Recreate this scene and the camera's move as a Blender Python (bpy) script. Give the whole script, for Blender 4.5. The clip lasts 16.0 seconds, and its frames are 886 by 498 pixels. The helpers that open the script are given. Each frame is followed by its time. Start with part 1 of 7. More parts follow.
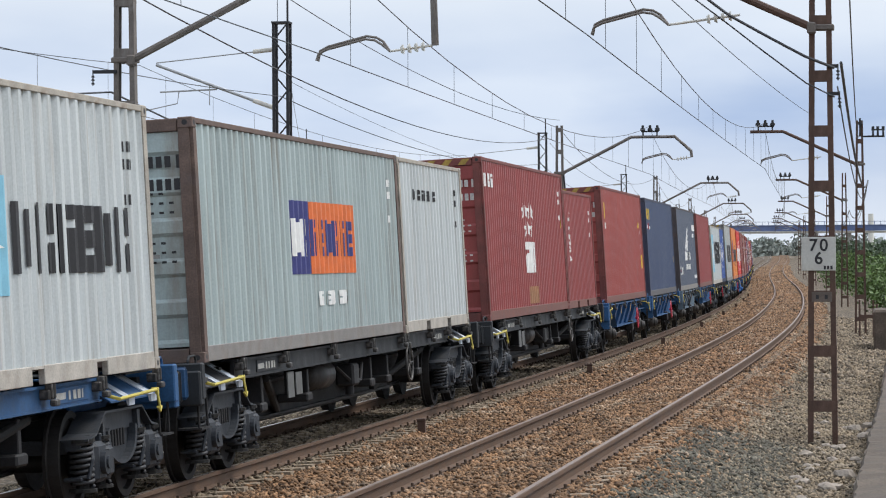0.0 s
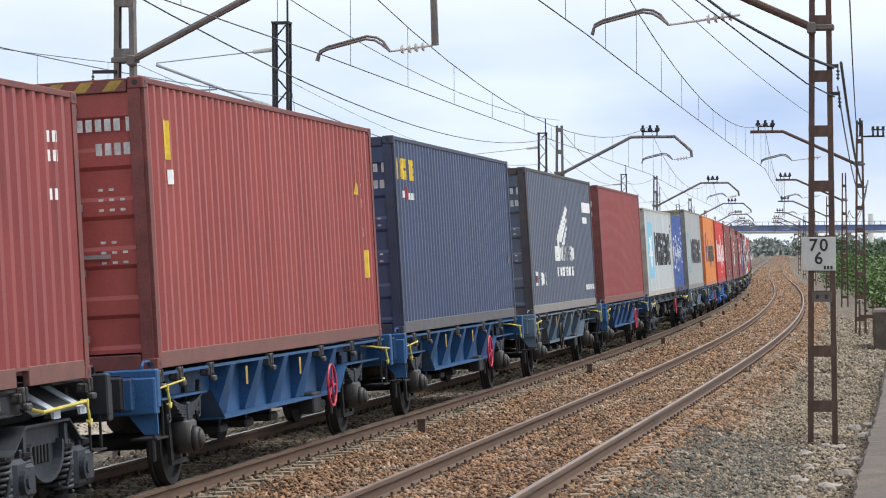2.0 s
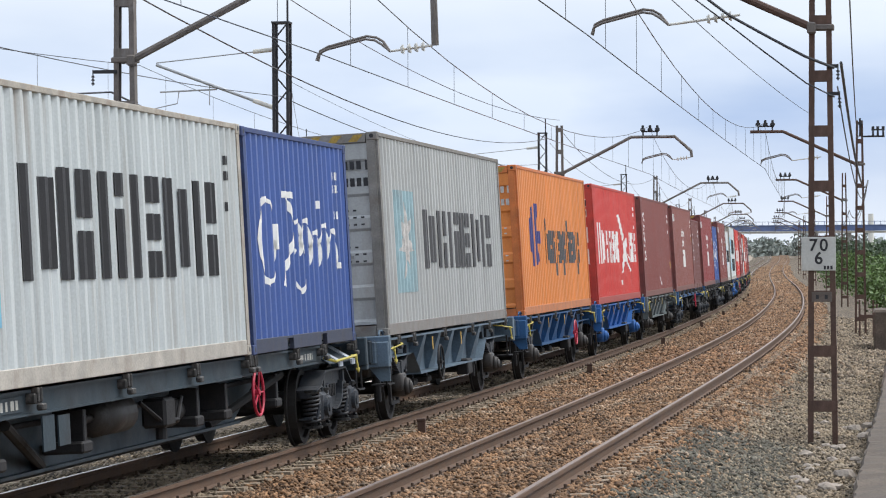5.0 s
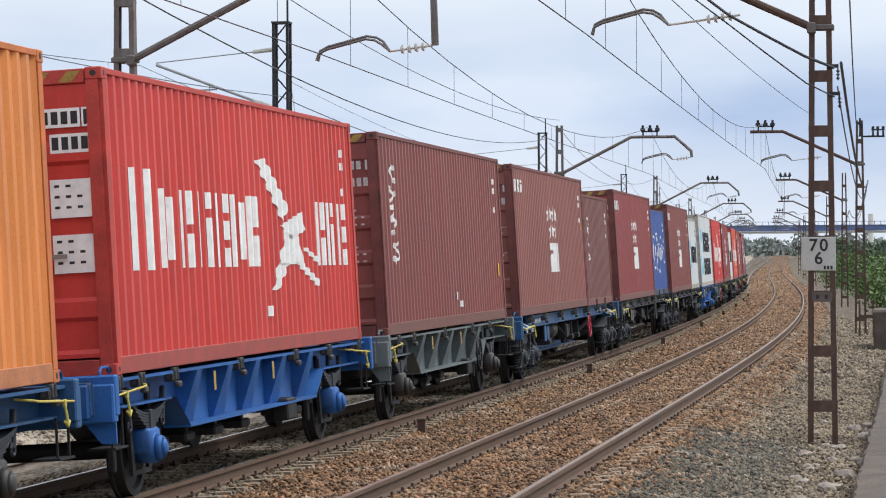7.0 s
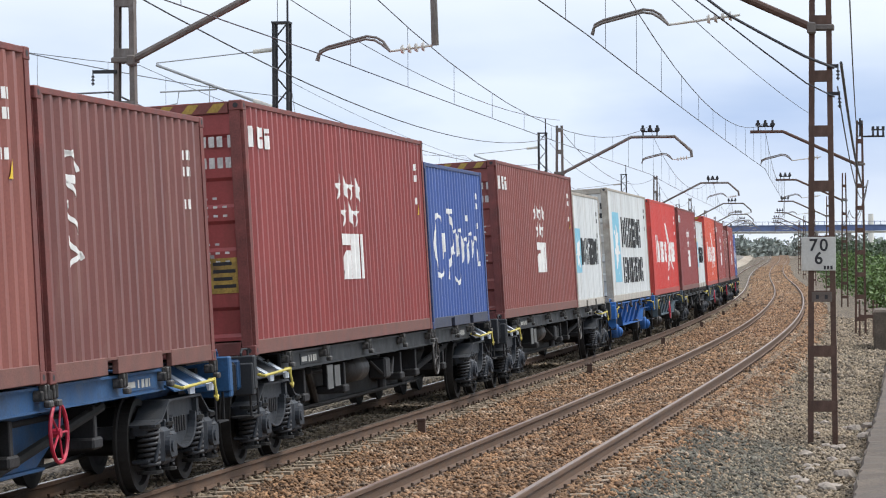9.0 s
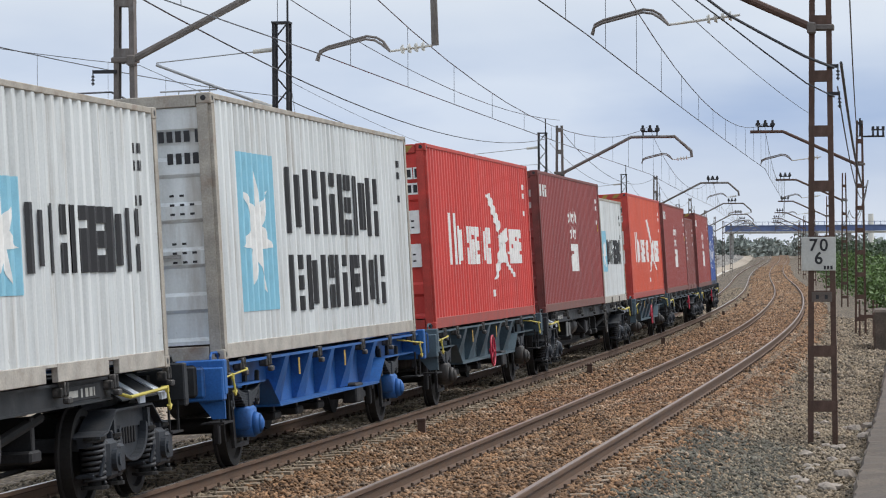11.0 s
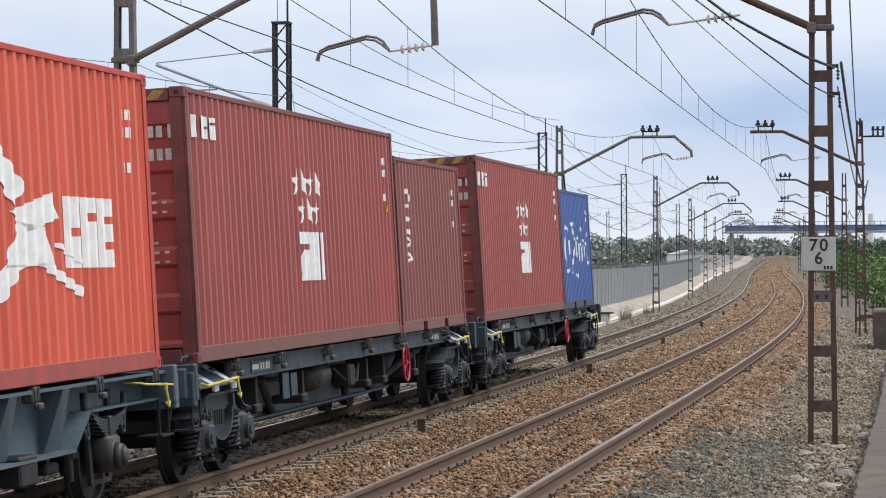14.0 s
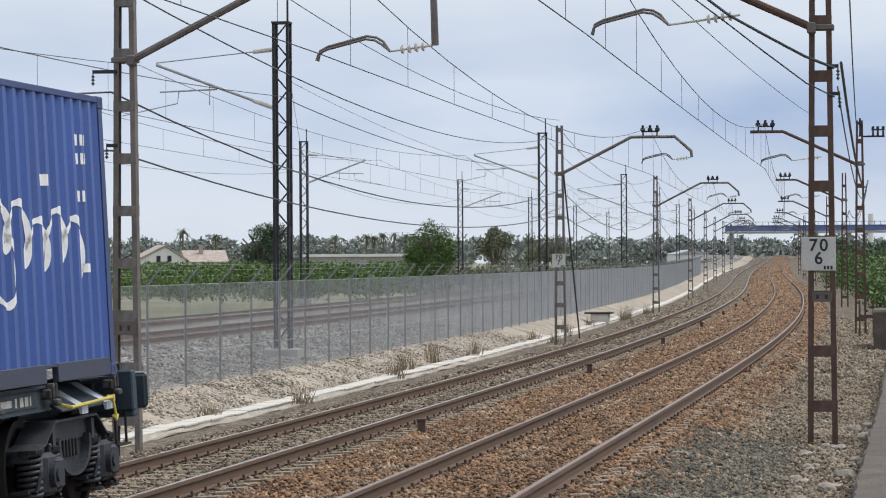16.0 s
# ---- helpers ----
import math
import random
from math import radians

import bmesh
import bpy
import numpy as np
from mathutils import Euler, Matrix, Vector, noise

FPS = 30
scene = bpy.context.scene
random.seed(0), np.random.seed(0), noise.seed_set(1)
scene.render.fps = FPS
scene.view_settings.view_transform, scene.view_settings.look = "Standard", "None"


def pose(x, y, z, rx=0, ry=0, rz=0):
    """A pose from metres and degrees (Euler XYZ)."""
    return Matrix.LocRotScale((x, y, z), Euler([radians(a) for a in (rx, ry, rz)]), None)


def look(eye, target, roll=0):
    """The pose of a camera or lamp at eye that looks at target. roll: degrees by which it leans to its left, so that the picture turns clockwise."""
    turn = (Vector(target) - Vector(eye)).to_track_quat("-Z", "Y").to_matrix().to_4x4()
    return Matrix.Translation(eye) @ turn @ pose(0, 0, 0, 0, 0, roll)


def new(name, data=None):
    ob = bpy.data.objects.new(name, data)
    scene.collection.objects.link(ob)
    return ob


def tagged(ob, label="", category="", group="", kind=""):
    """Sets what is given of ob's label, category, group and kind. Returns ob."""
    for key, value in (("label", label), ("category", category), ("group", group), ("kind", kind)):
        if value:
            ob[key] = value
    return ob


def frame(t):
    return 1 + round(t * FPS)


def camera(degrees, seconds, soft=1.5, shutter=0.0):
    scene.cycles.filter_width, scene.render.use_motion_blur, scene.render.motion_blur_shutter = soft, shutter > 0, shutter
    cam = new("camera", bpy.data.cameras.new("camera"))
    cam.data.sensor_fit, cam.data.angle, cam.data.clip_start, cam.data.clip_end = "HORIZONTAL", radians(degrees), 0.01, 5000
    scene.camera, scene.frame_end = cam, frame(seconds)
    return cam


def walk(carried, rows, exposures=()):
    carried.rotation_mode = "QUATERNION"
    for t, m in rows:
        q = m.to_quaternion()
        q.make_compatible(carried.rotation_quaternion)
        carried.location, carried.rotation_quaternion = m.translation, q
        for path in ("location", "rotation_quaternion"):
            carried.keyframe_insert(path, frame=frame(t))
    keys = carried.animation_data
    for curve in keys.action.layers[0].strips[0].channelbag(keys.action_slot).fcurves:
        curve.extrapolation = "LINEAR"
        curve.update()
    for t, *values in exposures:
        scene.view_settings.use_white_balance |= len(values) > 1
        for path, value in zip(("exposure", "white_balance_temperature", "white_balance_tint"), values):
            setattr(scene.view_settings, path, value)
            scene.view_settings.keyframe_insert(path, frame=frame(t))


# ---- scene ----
# ---- camera ----
EYE_Z = 2.397
cam = camera(17.13, 16.0, soft=1.1)
STILL = look((0, 0, EYE_Z), (0, 100, EYE_Z + 100 * math.tan(0.00312)), math.degrees(-0.00603))
walk(cam, [(0.0, STILL), (16.0, STILL)],
     exposures=[(0.0, 0.08), (1.0, 0.15), (2.0, 0.33), (3.5, 0.34), (4.2, 0.27), (6.3, 0.17), (7.0, 0.12), (8.0, 0.22), (8.5, 0.25), (9.2, 0.29), (11.3, -0.06), (12.5, 0.04), (13.5, 0.09), (14.5, 0.14), (15.2, 0.12), (16.0, -0.06)])

# ---- world, sun, exposure ----
SUN_EL, SUN_AZ = radians(57), radians(66)      # azimuth clockwise from the line of sight


def make_world():
    world = bpy.data.worlds.new("sky")
    scene.world = world
    world.use_nodes = True
    nt = world.node_tree
    nt.nodes.clear()
    out = nt.nodes.new("ShaderNodeOutputWorld")
    sky = nt.nodes.new("ShaderNodeTexSky")
    sky.sky_type, sky.sun_disc = "NISHITA", False
    sky.sun_elevation, sky.sun_rotation = SUN_EL, SUN_AZ
    sky.air_density, sky.dust_density = 1.0, 1.5
    bg = nt.nodes.new("ShaderNodeBackground")
    bg.inputs["Strength"].default_value = 0.09
    nt.links.new(sky.outputs[0], bg.inputs["Color"])
    # the overcast: soft white and grey-blue cloud over the clear sky
    tc = nt.nodes.new("ShaderNodeTexCoord")
    mp = nt.nodes.new("ShaderNodeMapping")
    mp.inputs["Scale"].default_value = (5.0, 5.0, 16.0)
    nz = nt.nodes.new("ShaderNodeTexNoise")
    nz.inputs["Scale"].default_value = 1.3
    nz.inputs["Detail"].default_value = 5.0
    nz.inputs["Roughness"].default_value = 0.5
    ramp = nt.nodes.new("ShaderNodeValToRGB")
    ramp.color_ramp.elements[0].position = 0.34
    ramp.color_ramp.elements[0].color = (0.39, 0.52, 0.78, 1)
    ramp.color_ramp.elements[1].position = 0.64
    ramp.color_ramp.elements[1].color = (0.69, 0.785, 0.95, 1)
    sep = nt.nodes.new("ShaderNodeSeparateXYZ")
    haze = nt.nodes.new("ShaderNodeValToRGB")      # milky air near the horizon and thin bright cloud above
    el = haze.color_ramp.elements
    el[0].position, el[0].color = 0.0, (0.8, 0.8, 0.8, 1)
    el[1].position, el[1].color = 1.0, (0.55, 0.55, 0.55, 1)
    for p, c in ((0.02, 0.5), (0.048, 0.0), (0.07, 0.35), (0.09, 0.8)):
        e = el.new(p)
        e.color = (c, c, c, 1)
    hz = nt.nodes.new("ShaderNodeMix")
    hz.data_type = "RGBA"
    hz.inputs[7].default_value = (0.85, 0.905, 0.975, 1)
    bg2 = nt.nodes.new("ShaderNodeBackground")
    bg2.inputs["Strength"].default_value = 1.0
    dome = nt.nodes.new("ShaderNodeMapRange")      # an overcast sky grows brighter towards the zenith
    dome.inputs["From Min"].default_value, dome.inputs["From Max"].default_value = 0.1, 1.0
    dome.inputs["To Min"].default_value, dome.inputs["To Max"].default_value = 1.0, 1.65
    mix = nt.nodes.new("ShaderNodeMixShader")
    mix.inputs[0].default_value = 0.9
    ln = nt.links.new
    ln(tc.outputs["Generated"], mp.inputs[0])
    ln(mp.outputs[0], nz.inputs["Vector"])
    ln(nz.outputs[0], ramp.inputs[0])
    ln(tc.outputs["Generated"], sep.inputs[0])
    ln(sep.outputs["Z"], haze.inputs[0])
    ln(sep.outputs["Z"], dome.inputs["Value"])
    ln(dome.outputs[0], bg2.inputs["Strength"])
    ln(haze.outputs[0], hz.inputs[0])
    ln(ramp.outputs[0], hz.inputs[6])
    ln(hz.outputs[2], bg2.inputs["Color"])
    ln(bg.outputs[0], mix.inputs[1])
    ln(bg2.outputs[0], mix.inputs[2])
    ln(mix.outputs[0], out.inputs["Surface"])


make_world()
sun = new("sun", bpy.data.lights.new("sun", "SUN"))
sun.data.energy, sun.data.angle, sun.data.color = 2.6, radians(25), (1.0, 0.95, 0.88)
sun.matrix_world = look((0, 0, 0), (-math.sin(SUN_AZ) * math.cos(SUN_EL), -math.cos(SUN_AZ) * math.cos(SUN_EL), -math.sin(SUN_EL)))

# ---- line of the railway: s runs along it, away from the camera ----
KNOTS = (-40, 0, 20, 50, 90, 150, 220, 320, 450, 650, 1000)
BENDS = (0.0, 0.00052, 0.00052, -0.00033, -0.00049, -0.00017, -0.00015, 0.00007, 0.00007, -0.00005, -0.00007)
LINE_X, LINE_TURN, LINE_S, LINE_STEP = -8.4307, 0.14568, -420.0, 0.5
TRACK_GAP, TRACK_RISE = 4.0858, 0.192
_s = LINE_S + LINE_STEP * np.arange(3640)
_th = np.cumsum(np.interp(_s, KNOTS, BENDS)) * LINE_STEP
_i0 = int(round(-LINE_S / LINE_STEP))
_th = _th - _th[_i0] + LINE_TURN
_x = np.cumsum(np.sin(_th)) * LINE_STEP
_y = np.cumsum(np.cos(_th)) * LINE_STEP
_x, _y = _x - _x[_i0] + LINE_X, _y - _y[_i0]


def rise(s):
    """Height of the rails: falling gently, then climbing past the curve."""
    return np.interp(s, (-420, 210, 300, 650, 1000, 1400), (0.705, -0.24, -0.2, 1.2, 4.0, 7.2))


def cant_at(s):
    return float(np.interp(s, (20, 90), (0.0489, 0.0598)))


def spot(s, lat=0.0, z=0.0):
    """World place at s along the line, lat metres to its right, z above the near rails' level."""
    x, y, th = np.interp(s, _s, _x), np.interp(s, _s, _y), np.interp(s, _s, _th)
    return Vector((x + math.cos(th) * lat, y - math.sin(th) * lat, z + float(rise(s))))


def turn_at(s):
    return float(np.interp(s, _s, _th))


def canted(s, lat, z, track=0):
    """A place on track 0 (the train's) or 1, leaning with the outer rail's rise."""
    c = cant_at(s)
    return spot(s, lat - z * c + track * TRACK_GAP, z + lat * c + track * TRACK_RISE)


def place(s, lat=0.0, z=0.0, lean=0.0, spin=0.0):
    """Pose with its x across the line and its y along it."""
    p = spot(s, lat, z)
    return pose(p.x, p.y, p.z, 0, -math.degrees(lean), -math.degrees(turn_at(s)) + spin)


# ---- the train's run ----
SPEED, SLOWING = 21.343, -0.056


def run(t):
    return SPEED * (t - 8) + SLOWING * (t - 8) ** 2 / 2


# ---- mesh building ----
class Build:
    def __init__(self):
        self.v, self.f = [], []

    def add(self, verts, faces):
        n = len(self.v)
        self.v += [tuple(p) for p in verts]
        self.f += [tuple(i + n for i in fc) for fc in faces]
        return self

    def box(self, x0, x1, y0, y1, z0, z1, b=0.0):
        if b <= 0:
            v = [(x, y, z) for z in (z0, z1) for y in (y0, y1) for x in (x0, x1)]
            f = [(0, 2, 3, 1), (4, 5, 7, 6), (0, 1, 5, 4), (2, 6, 7, 3), (0, 4, 6, 2), (1, 3, 7, 5)]
            return self.add(v, f)
        bm = bmesh.new()
        bmesh.ops.create_cube(bm, size=1)
        for q in bm.verts:
            q.co = Vector(((x0 + x1) / 2 + q.co.x * (x1 - x0), (y0 + y1) / 2 + q.co.y * (y1 - y0), (z0 + z1) / 2 + q.co.z * (z1 - z0)))
        bmesh.ops.bevel(bm, geom=bm.edges[:], offset=b, segments=1, affect="EDGES")
        bm.verts.index_update()
        self.add([q.co[:] for q in bm.verts], [[q.index for q in fc.verts] for fc in bm.faces])
        bm.free()
        return self

    def prism(self, pts, axis, a, b):
        """pts: outline in the two other axes (in xyz order), pushed from a to b along axis."""
        n = len(pts)

        def mk(p, h):
            return {"x": (h, p[0], p[1]), "y": (p[0], h, p[1]), "z": (p[0], p[1], h)}[axis]
        v = [mk(p, a) for p in pts] + [mk(p, b) for p in pts]
        f = [tuple(range(n))[::-1], tuple(range(n, 2 * n))] + [(i, (i + 1) % n, n + (i + 1) % n, n + i) for i in range(n)]
        return self.add(v, f)

    def cyl(self, p, q, r, n=12, r2=None):
        p, q = Vector(p), Vector(q)
        r2 = r if r2 is None else r2
        d = (q - p).normalized()
        u = d.orthogonal().normalized()
        w = d.cross(u)
        v = []
        for c, rr in ((p, r), (q, r2)):
            v += [c + (u * math.cos(2 * math.pi * i / n) + w * math.sin(2 * math.pi * i / n)) * rr for i in range(n)]
        f = [tuple(range(n))[::-1], tuple(range(n, 2 * n))] + [(i, (i + 1) % n, n + (i + 1) % n, n + i) for i in range(n)]
        return self.add(v, f)

    def tube(self, pts, r, n=6):
        pts = [Vector(p) for p in pts]
        base = len(self.v)
        up = Vector((0.13, 0.07, 1)).normalized()
        for i, p in enumerate(pts):
            d = (pts[min(i + 1, len(pts) - 1)] - pts[max(i - 1, 0)]).normalized()
            u = d.cross(up)
            u = u.normalized() if u.length > 1e-4 else d.orthogonal().normalized()
            w = u.cross(d)
            self.v += [tuple(p + (u * math.cos(2 * math.pi * k / n) + w * math.sin(2 * math.pi * k / n)) * r) for k in range(n)]
        for i in range(len(pts) - 1):
            a, b = base + i * n, base + (i + 1) * n
            self.f += [(a + k, a + (k + 1) % n, b + (k + 1) % n, b + k) for k in range(n)]
        self.f += [tuple(base + k for k in range(n))[::-1], tuple(base + (len(pts) - 1) * n + k for k in range(n))]
        return self

    def ring(self, c, axis, R, r, n=20, m=6):
        """A torus round axis x at c."""
        base = len(self.v)
        for i in range(n):
            a = 2 * math.pi * i / n
            for k in range(m):
                b = 2 * math.pi * k / m
                rr = R + r * math.cos(b)
                self.v.append((c[0] + r * math.sin(b), c[1] + rr * math.cos(a), c[2] + rr * math.sin(a)))
        for i in range(n):
            for k in range(m):
                self.f.append((base + i * m + k, base + i * m + (k + 1) % m, base + ((i + 1) % n) * m + (k + 1) % m, base + ((i + 1) % n) * m + k))
        return self

    def blob(self, c, r, seed=0, n=1, squash=(1, 1, 1), rough=0.25):
        bm = bmesh.new()
        bmesh.ops.create_icosphere(bm, subdivisions=n, radius=1)
        rnd = random.Random(seed)
        for q in bm.verts:
            k = r * (1 + rough * (rnd.random() * 2 - 1))
            q.co = Vector((c[0] + q.co.x * k * squash[0], c[1] + q.co.y * k * squash[1], c[2] + q.co.z * k * squash[2]))
        bm.verts.index_update()
        self.add([q.co[:] for q in bm.verts], [[q.index for q in fc.verts] for fc in bm.faces])
        bm.free()
        return self

    def moved(self, m):
        o = Build()
        o.v = [tuple(m @ Vector(p)) for p in self.v]
        o.f = list(self.f)
        return o

    def join(self, other):
        return self.add(other.v, other.f)

    def mesh(self, name, material, smooth=False):
        me = bpy.data.meshes.new(name)
        me.from_pydata(self.v, [], self.f)
        me.validate()
        bm = bmesh.new()
        bm.from_mesh(me)
        bmesh.ops.recalc_face_normals(bm, faces=bm.faces)
        bm.to_mesh(me)
        bm.free()
        if material is not None:
            me.materials.append(material)
        if smooth:
            me.shade_smooth()
        return me


def part(name, b, material, parent=None, label="", smooth=False, at=None):
    """Links a Build or a mesh as one object under parent."""
    me = b if isinstance(b, bpy.types.Mesh) else b.mesh(name, material, smooth)
    ob = new(name, me)
    if parent is not None:
        ob.parent = parent
    if at is not None:
        ob.matrix_basis = at
    if label:
        ob["label"] = label
    return ob


def empty(name, m, label, category, group=""):
    e = new(name)
    e.empty_display_size = 0.2
    e.matrix_basis = m
    return tagged(e, label, category, group)


def setting(name, b, material, label, category, smooth=False, kind="structure"):
    return tagged(part(name, b, material, None, "", smooth), label, category, "", kind)


# ---- materials ----
def mat(name, base, rough=0.6, metal=0.0, vary=0.25, scale=6.0, fine=60.0, bump=0.15, tint=None, tint_amount=0.5, stretch=None, spec=0.4, island=0.0, random_ob=0.0, big=None, fade=0.0):
    """Painted or raw surface: base colour broken up at two scales, tinted by stains, with fine relief."""
    m = bpy.data.materials.new(name)
    m.use_nodes = True
    nt = m.node_tree
    bs = nt.nodes["Principled BSDF"]
    ln = nt.links.new
    bs.inputs["Metallic"].default_value = metal
    bs.inputs["Specular IOR Level"].default_value = spec
    tc = nt.nodes.new("ShaderNodeTexCoord")
    mp = nt.nodes.new("ShaderNodeMapping")
    ln(tc.outputs["Object"], mp.inputs[0])
    if stretch:
        mp.inputs["Scale"].default_value = stretch
    n1 = nt.nodes.new("ShaderNodeTexNoise")
    n1.inputs["Scale"].default_value, n1.inputs["Detail"].default_value, n1.inputs["Roughness"].default_value = scale, 6, 0.6
    n2 = nt.nodes.new("ShaderNodeTexNoise")
    n2.inputs["Scale"].default_value, n2.inputs["Detail"].default_value = fine, 3
    ln(mp.outputs[0], n1.inputs["Vector"])
    ln(tc.outputs["Object"], n2.inputs["Vector"])

    def ramp(src, p0, c0, p1, c1):
        r = nt.nodes.new("ShaderNodeValToRGB")
        r.color_ramp.elements[0].position, r.color_ramp.elements[0].color = p0, (*c0, 1)
        r.color_ramp.elements[1].position, r.color_ramp.elements[1].color = p1, (*c1, 1)
        ln(src, r.inputs[0])
        return r.outputs[0]

    def mix(mode, fac, a, b):
        x = nt.nodes.new("ShaderNodeMix")
        x.data_type, x.blend_type = "RGBA", mode
        if isinstance(fac, float):
            x.inputs[0].default_value = fac
        else:
            ln(fac, x.inputs[0])
        for k, q in ((6, a), (7, b)):
            if isinstance(q, tuple):
                x.inputs[k].default_value = (*q, 1)
            else:
                ln(q, x.inputs[k])
        return x.outputs[2]
    lo, hi = tuple(c * (1 - vary) for c in base), tuple(min(1.0, c * (1 + vary)) for c in base)
    col = ramp(n1.outputs[0], 0.3, lo, 0.7, hi)
    grain = ramp(n2.outputs[0], 0.25, (0.5 - vary * 0.6,) * 3, 0.75, (0.5 + vary * 0.6,) * 3)
    col = mix("OVERLAY", 0.6, col, grain)
    if fade > 0:
        n4 = nt.nodes.new("ShaderNodeTexNoise")
        n4.inputs["Scale"].default_value, n4.inputs["Detail"].default_value, n4.inputs["Roughness"].default_value = 0.55, 5, 0.6
        ln(mp.outputs[0], n4.inputs["Vector"])
        lum = sum(base) / 3
        col = mix("MIX", ramp(n4.outputs[0], 0.42, (0, 0, 0), 0.68, (fade,) * 3), col, tuple(min(1.0, c * 1.25 + lum * 0.28) for c in base))
        n5 = nt.nodes.new("ShaderNodeTexNoise")       # small chips and scrapes
        n5.inputs["Scale"].default_value, n5.inputs["Detail"].default_value, n5.inputs["Roughness"].default_value = 7.0, 6, 0.75
        ln(tc.outputs["Object"], n5.inputs["Vector"])
        col = mix("MIX", ramp(n5.outputs[0], 0.66, (0, 0, 0), 0.72, (fade * 0.9,) * 3), col, (0.085, 0.05, 0.038))
    if tint:
        n3 = nt.nodes.new("ShaderNodeTexNoise")
        n3.inputs["Scale"].default_value, n3.inputs["Detail"].default_value, n3.inputs["Roughness"].default_value = (big or scale * 0.45), 8, 0.68
        ln(mp.outputs[0], n3.inputs["Vector"])
        fac = ramp(n3.outputs[0], 0.52, (0, 0, 0), 0.72, (tint_amount,) * 3)
        col = mix("MIX", fac, col, tint)
    if island > 0 or random_ob > 0:
        src = nt.nodes.new("ShaderNodeNewGeometry").outputs["Random Per Island"] if island > 0 else nt.nodes.new("ShaderNodeObjectInfo").outputs["Random"]
        k = max(island, random_ob)
        g = ramp(src, 0.0, (1 - k,) * 3, 1.0, (1 + k * 0.6,) * 3)
        col = mix("MULTIPLY", 1.0, col, g)
    ln(col, bs.inputs["Base Color"])
    rr = ramp(n1.outputs[0], 0.3, (max(0, rough - 0.12),) * 3, 0.7, (min(1, rough + 0.12),) * 3)
    ln(rr, bs.inputs["Roughness"])
    if bump > 0:
        bp = nt.nodes.new("ShaderNodeBump")
        bp.inputs["Strength"].default_value = bump
        bp.inputs["Distance"].default_value = 0.01
        ln(n2.outputs[0], bp.inputs["Height"])
        ln(bp.outputs[0], bs.inputs["Normal"])
    return m


def stones_mat(name, cols, size=14.0, dark=0.35):
    """Loose broken stone seen as a surface: cells of differing colour with relief, the shade of the gaps multiplied
    into the colour.
    """
    m = bpy.data.materials.new(name)
    m.use_nodes = True
    nt = m.node_tree
    ln = nt.links.new
    bs = nt.nodes["Principled BSDF"]
    bs.inputs["Roughness"].default_value = 0.92
    bs.inputs["Specular IOR Level"].default_value = 0.25
    tc = nt.nodes.new("ShaderNodeTexCoord")
    vo = nt.nodes.new("ShaderNodeTexVoronoi")
    vo.inputs["Scale"].default_value = size
    ln(tc.outputs["Object"], vo.inputs["Vector"])
    sp = nt.nodes.new("ShaderNodeSeparateColor")
    ln(vo.outputs["Color"], sp.inputs[0])
    rp = nt.nodes.new("ShaderNodeValToRGB")
    el = rp.color_ramp.elements
    el[0].color, el[1].color = (*cols[0], 1), (*cols[-1], 1)
    for i, c in enumerate(cols[1:-1]):
        e = el.new((i + 1) / (len(cols) - 1))
        e.color = (*c, 1)
    ln(sp.outputs[0], rp.inputs[0])
    # gap shade painted in: colour darkens away from each stone's centre
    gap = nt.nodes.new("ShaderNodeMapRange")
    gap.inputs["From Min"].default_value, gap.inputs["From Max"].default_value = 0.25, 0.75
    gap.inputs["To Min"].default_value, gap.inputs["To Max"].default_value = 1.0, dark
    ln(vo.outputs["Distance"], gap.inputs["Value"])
    big = nt.nodes.new("ShaderNodeTexNoise")
    big.inputs["Scale"].default_value, big.inputs["Detail"].default_value = 0.7, 4
    ln(tc.outputs["Object"], big.inputs["Vector"])
    bg = nt.nodes.new("ShaderNodeMapRange")
    bg.inputs["From Min"].default_value, bg.inputs["From Max"].default_value = 0.3, 0.7
    bg.inputs["To Min"].default_value, bg.inputs["To Max"].default_value = 0.78, 1.15
    ln(big.outputs[0], bg.inputs["Value"])
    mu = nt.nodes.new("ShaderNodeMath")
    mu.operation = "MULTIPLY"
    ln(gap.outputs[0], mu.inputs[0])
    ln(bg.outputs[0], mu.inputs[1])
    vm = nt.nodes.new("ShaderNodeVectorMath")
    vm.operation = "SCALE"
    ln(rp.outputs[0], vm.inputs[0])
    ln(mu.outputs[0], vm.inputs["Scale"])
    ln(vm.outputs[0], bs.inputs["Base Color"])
    bp = nt.nodes.new("ShaderNodeBump")
    bp.inputs["Strength"].default_value, bp.inputs["Distance"].default_value = 0.8, 0.03
    bp.invert = True
    ln(vo.outputs["Distance"], bp.inputs["Height"])
    ln(bp.outputs[0], bs.inputs["Normal"])
    return m


RUST = (0.16, 0.075, 0.04)
M = {}
M["rail"] = mat("rail_rust", (0.11, 0.066, 0.042), 0.8, 0.0, 0.25, 3, 90, 0.3)
M["rail_bright"] = mat("rail_head_polished", (0.34, 0.285, 0.245), 0.3, 0.8, 0.15, 3, 60, 0.03)
M["rail_top"] = mat("rail_head_steel", (0.20, 0.14, 0.105), 0.45, 0.5, 0.2, 3, 60, 0.05)
M["sleeper"] = mat("sleeper_concrete", (0.22, 0.17, 0.12), 0.9, 0, 0.3, 4, 80, 0.3, tint=(0.2, 0.12, 0.07), tint_amount=0.7)
M["clip"] = mat("clip_steel", (0.09, 0.062, 0.045), 0.8, 0.3, 0.3, 9, 80, 0.2)
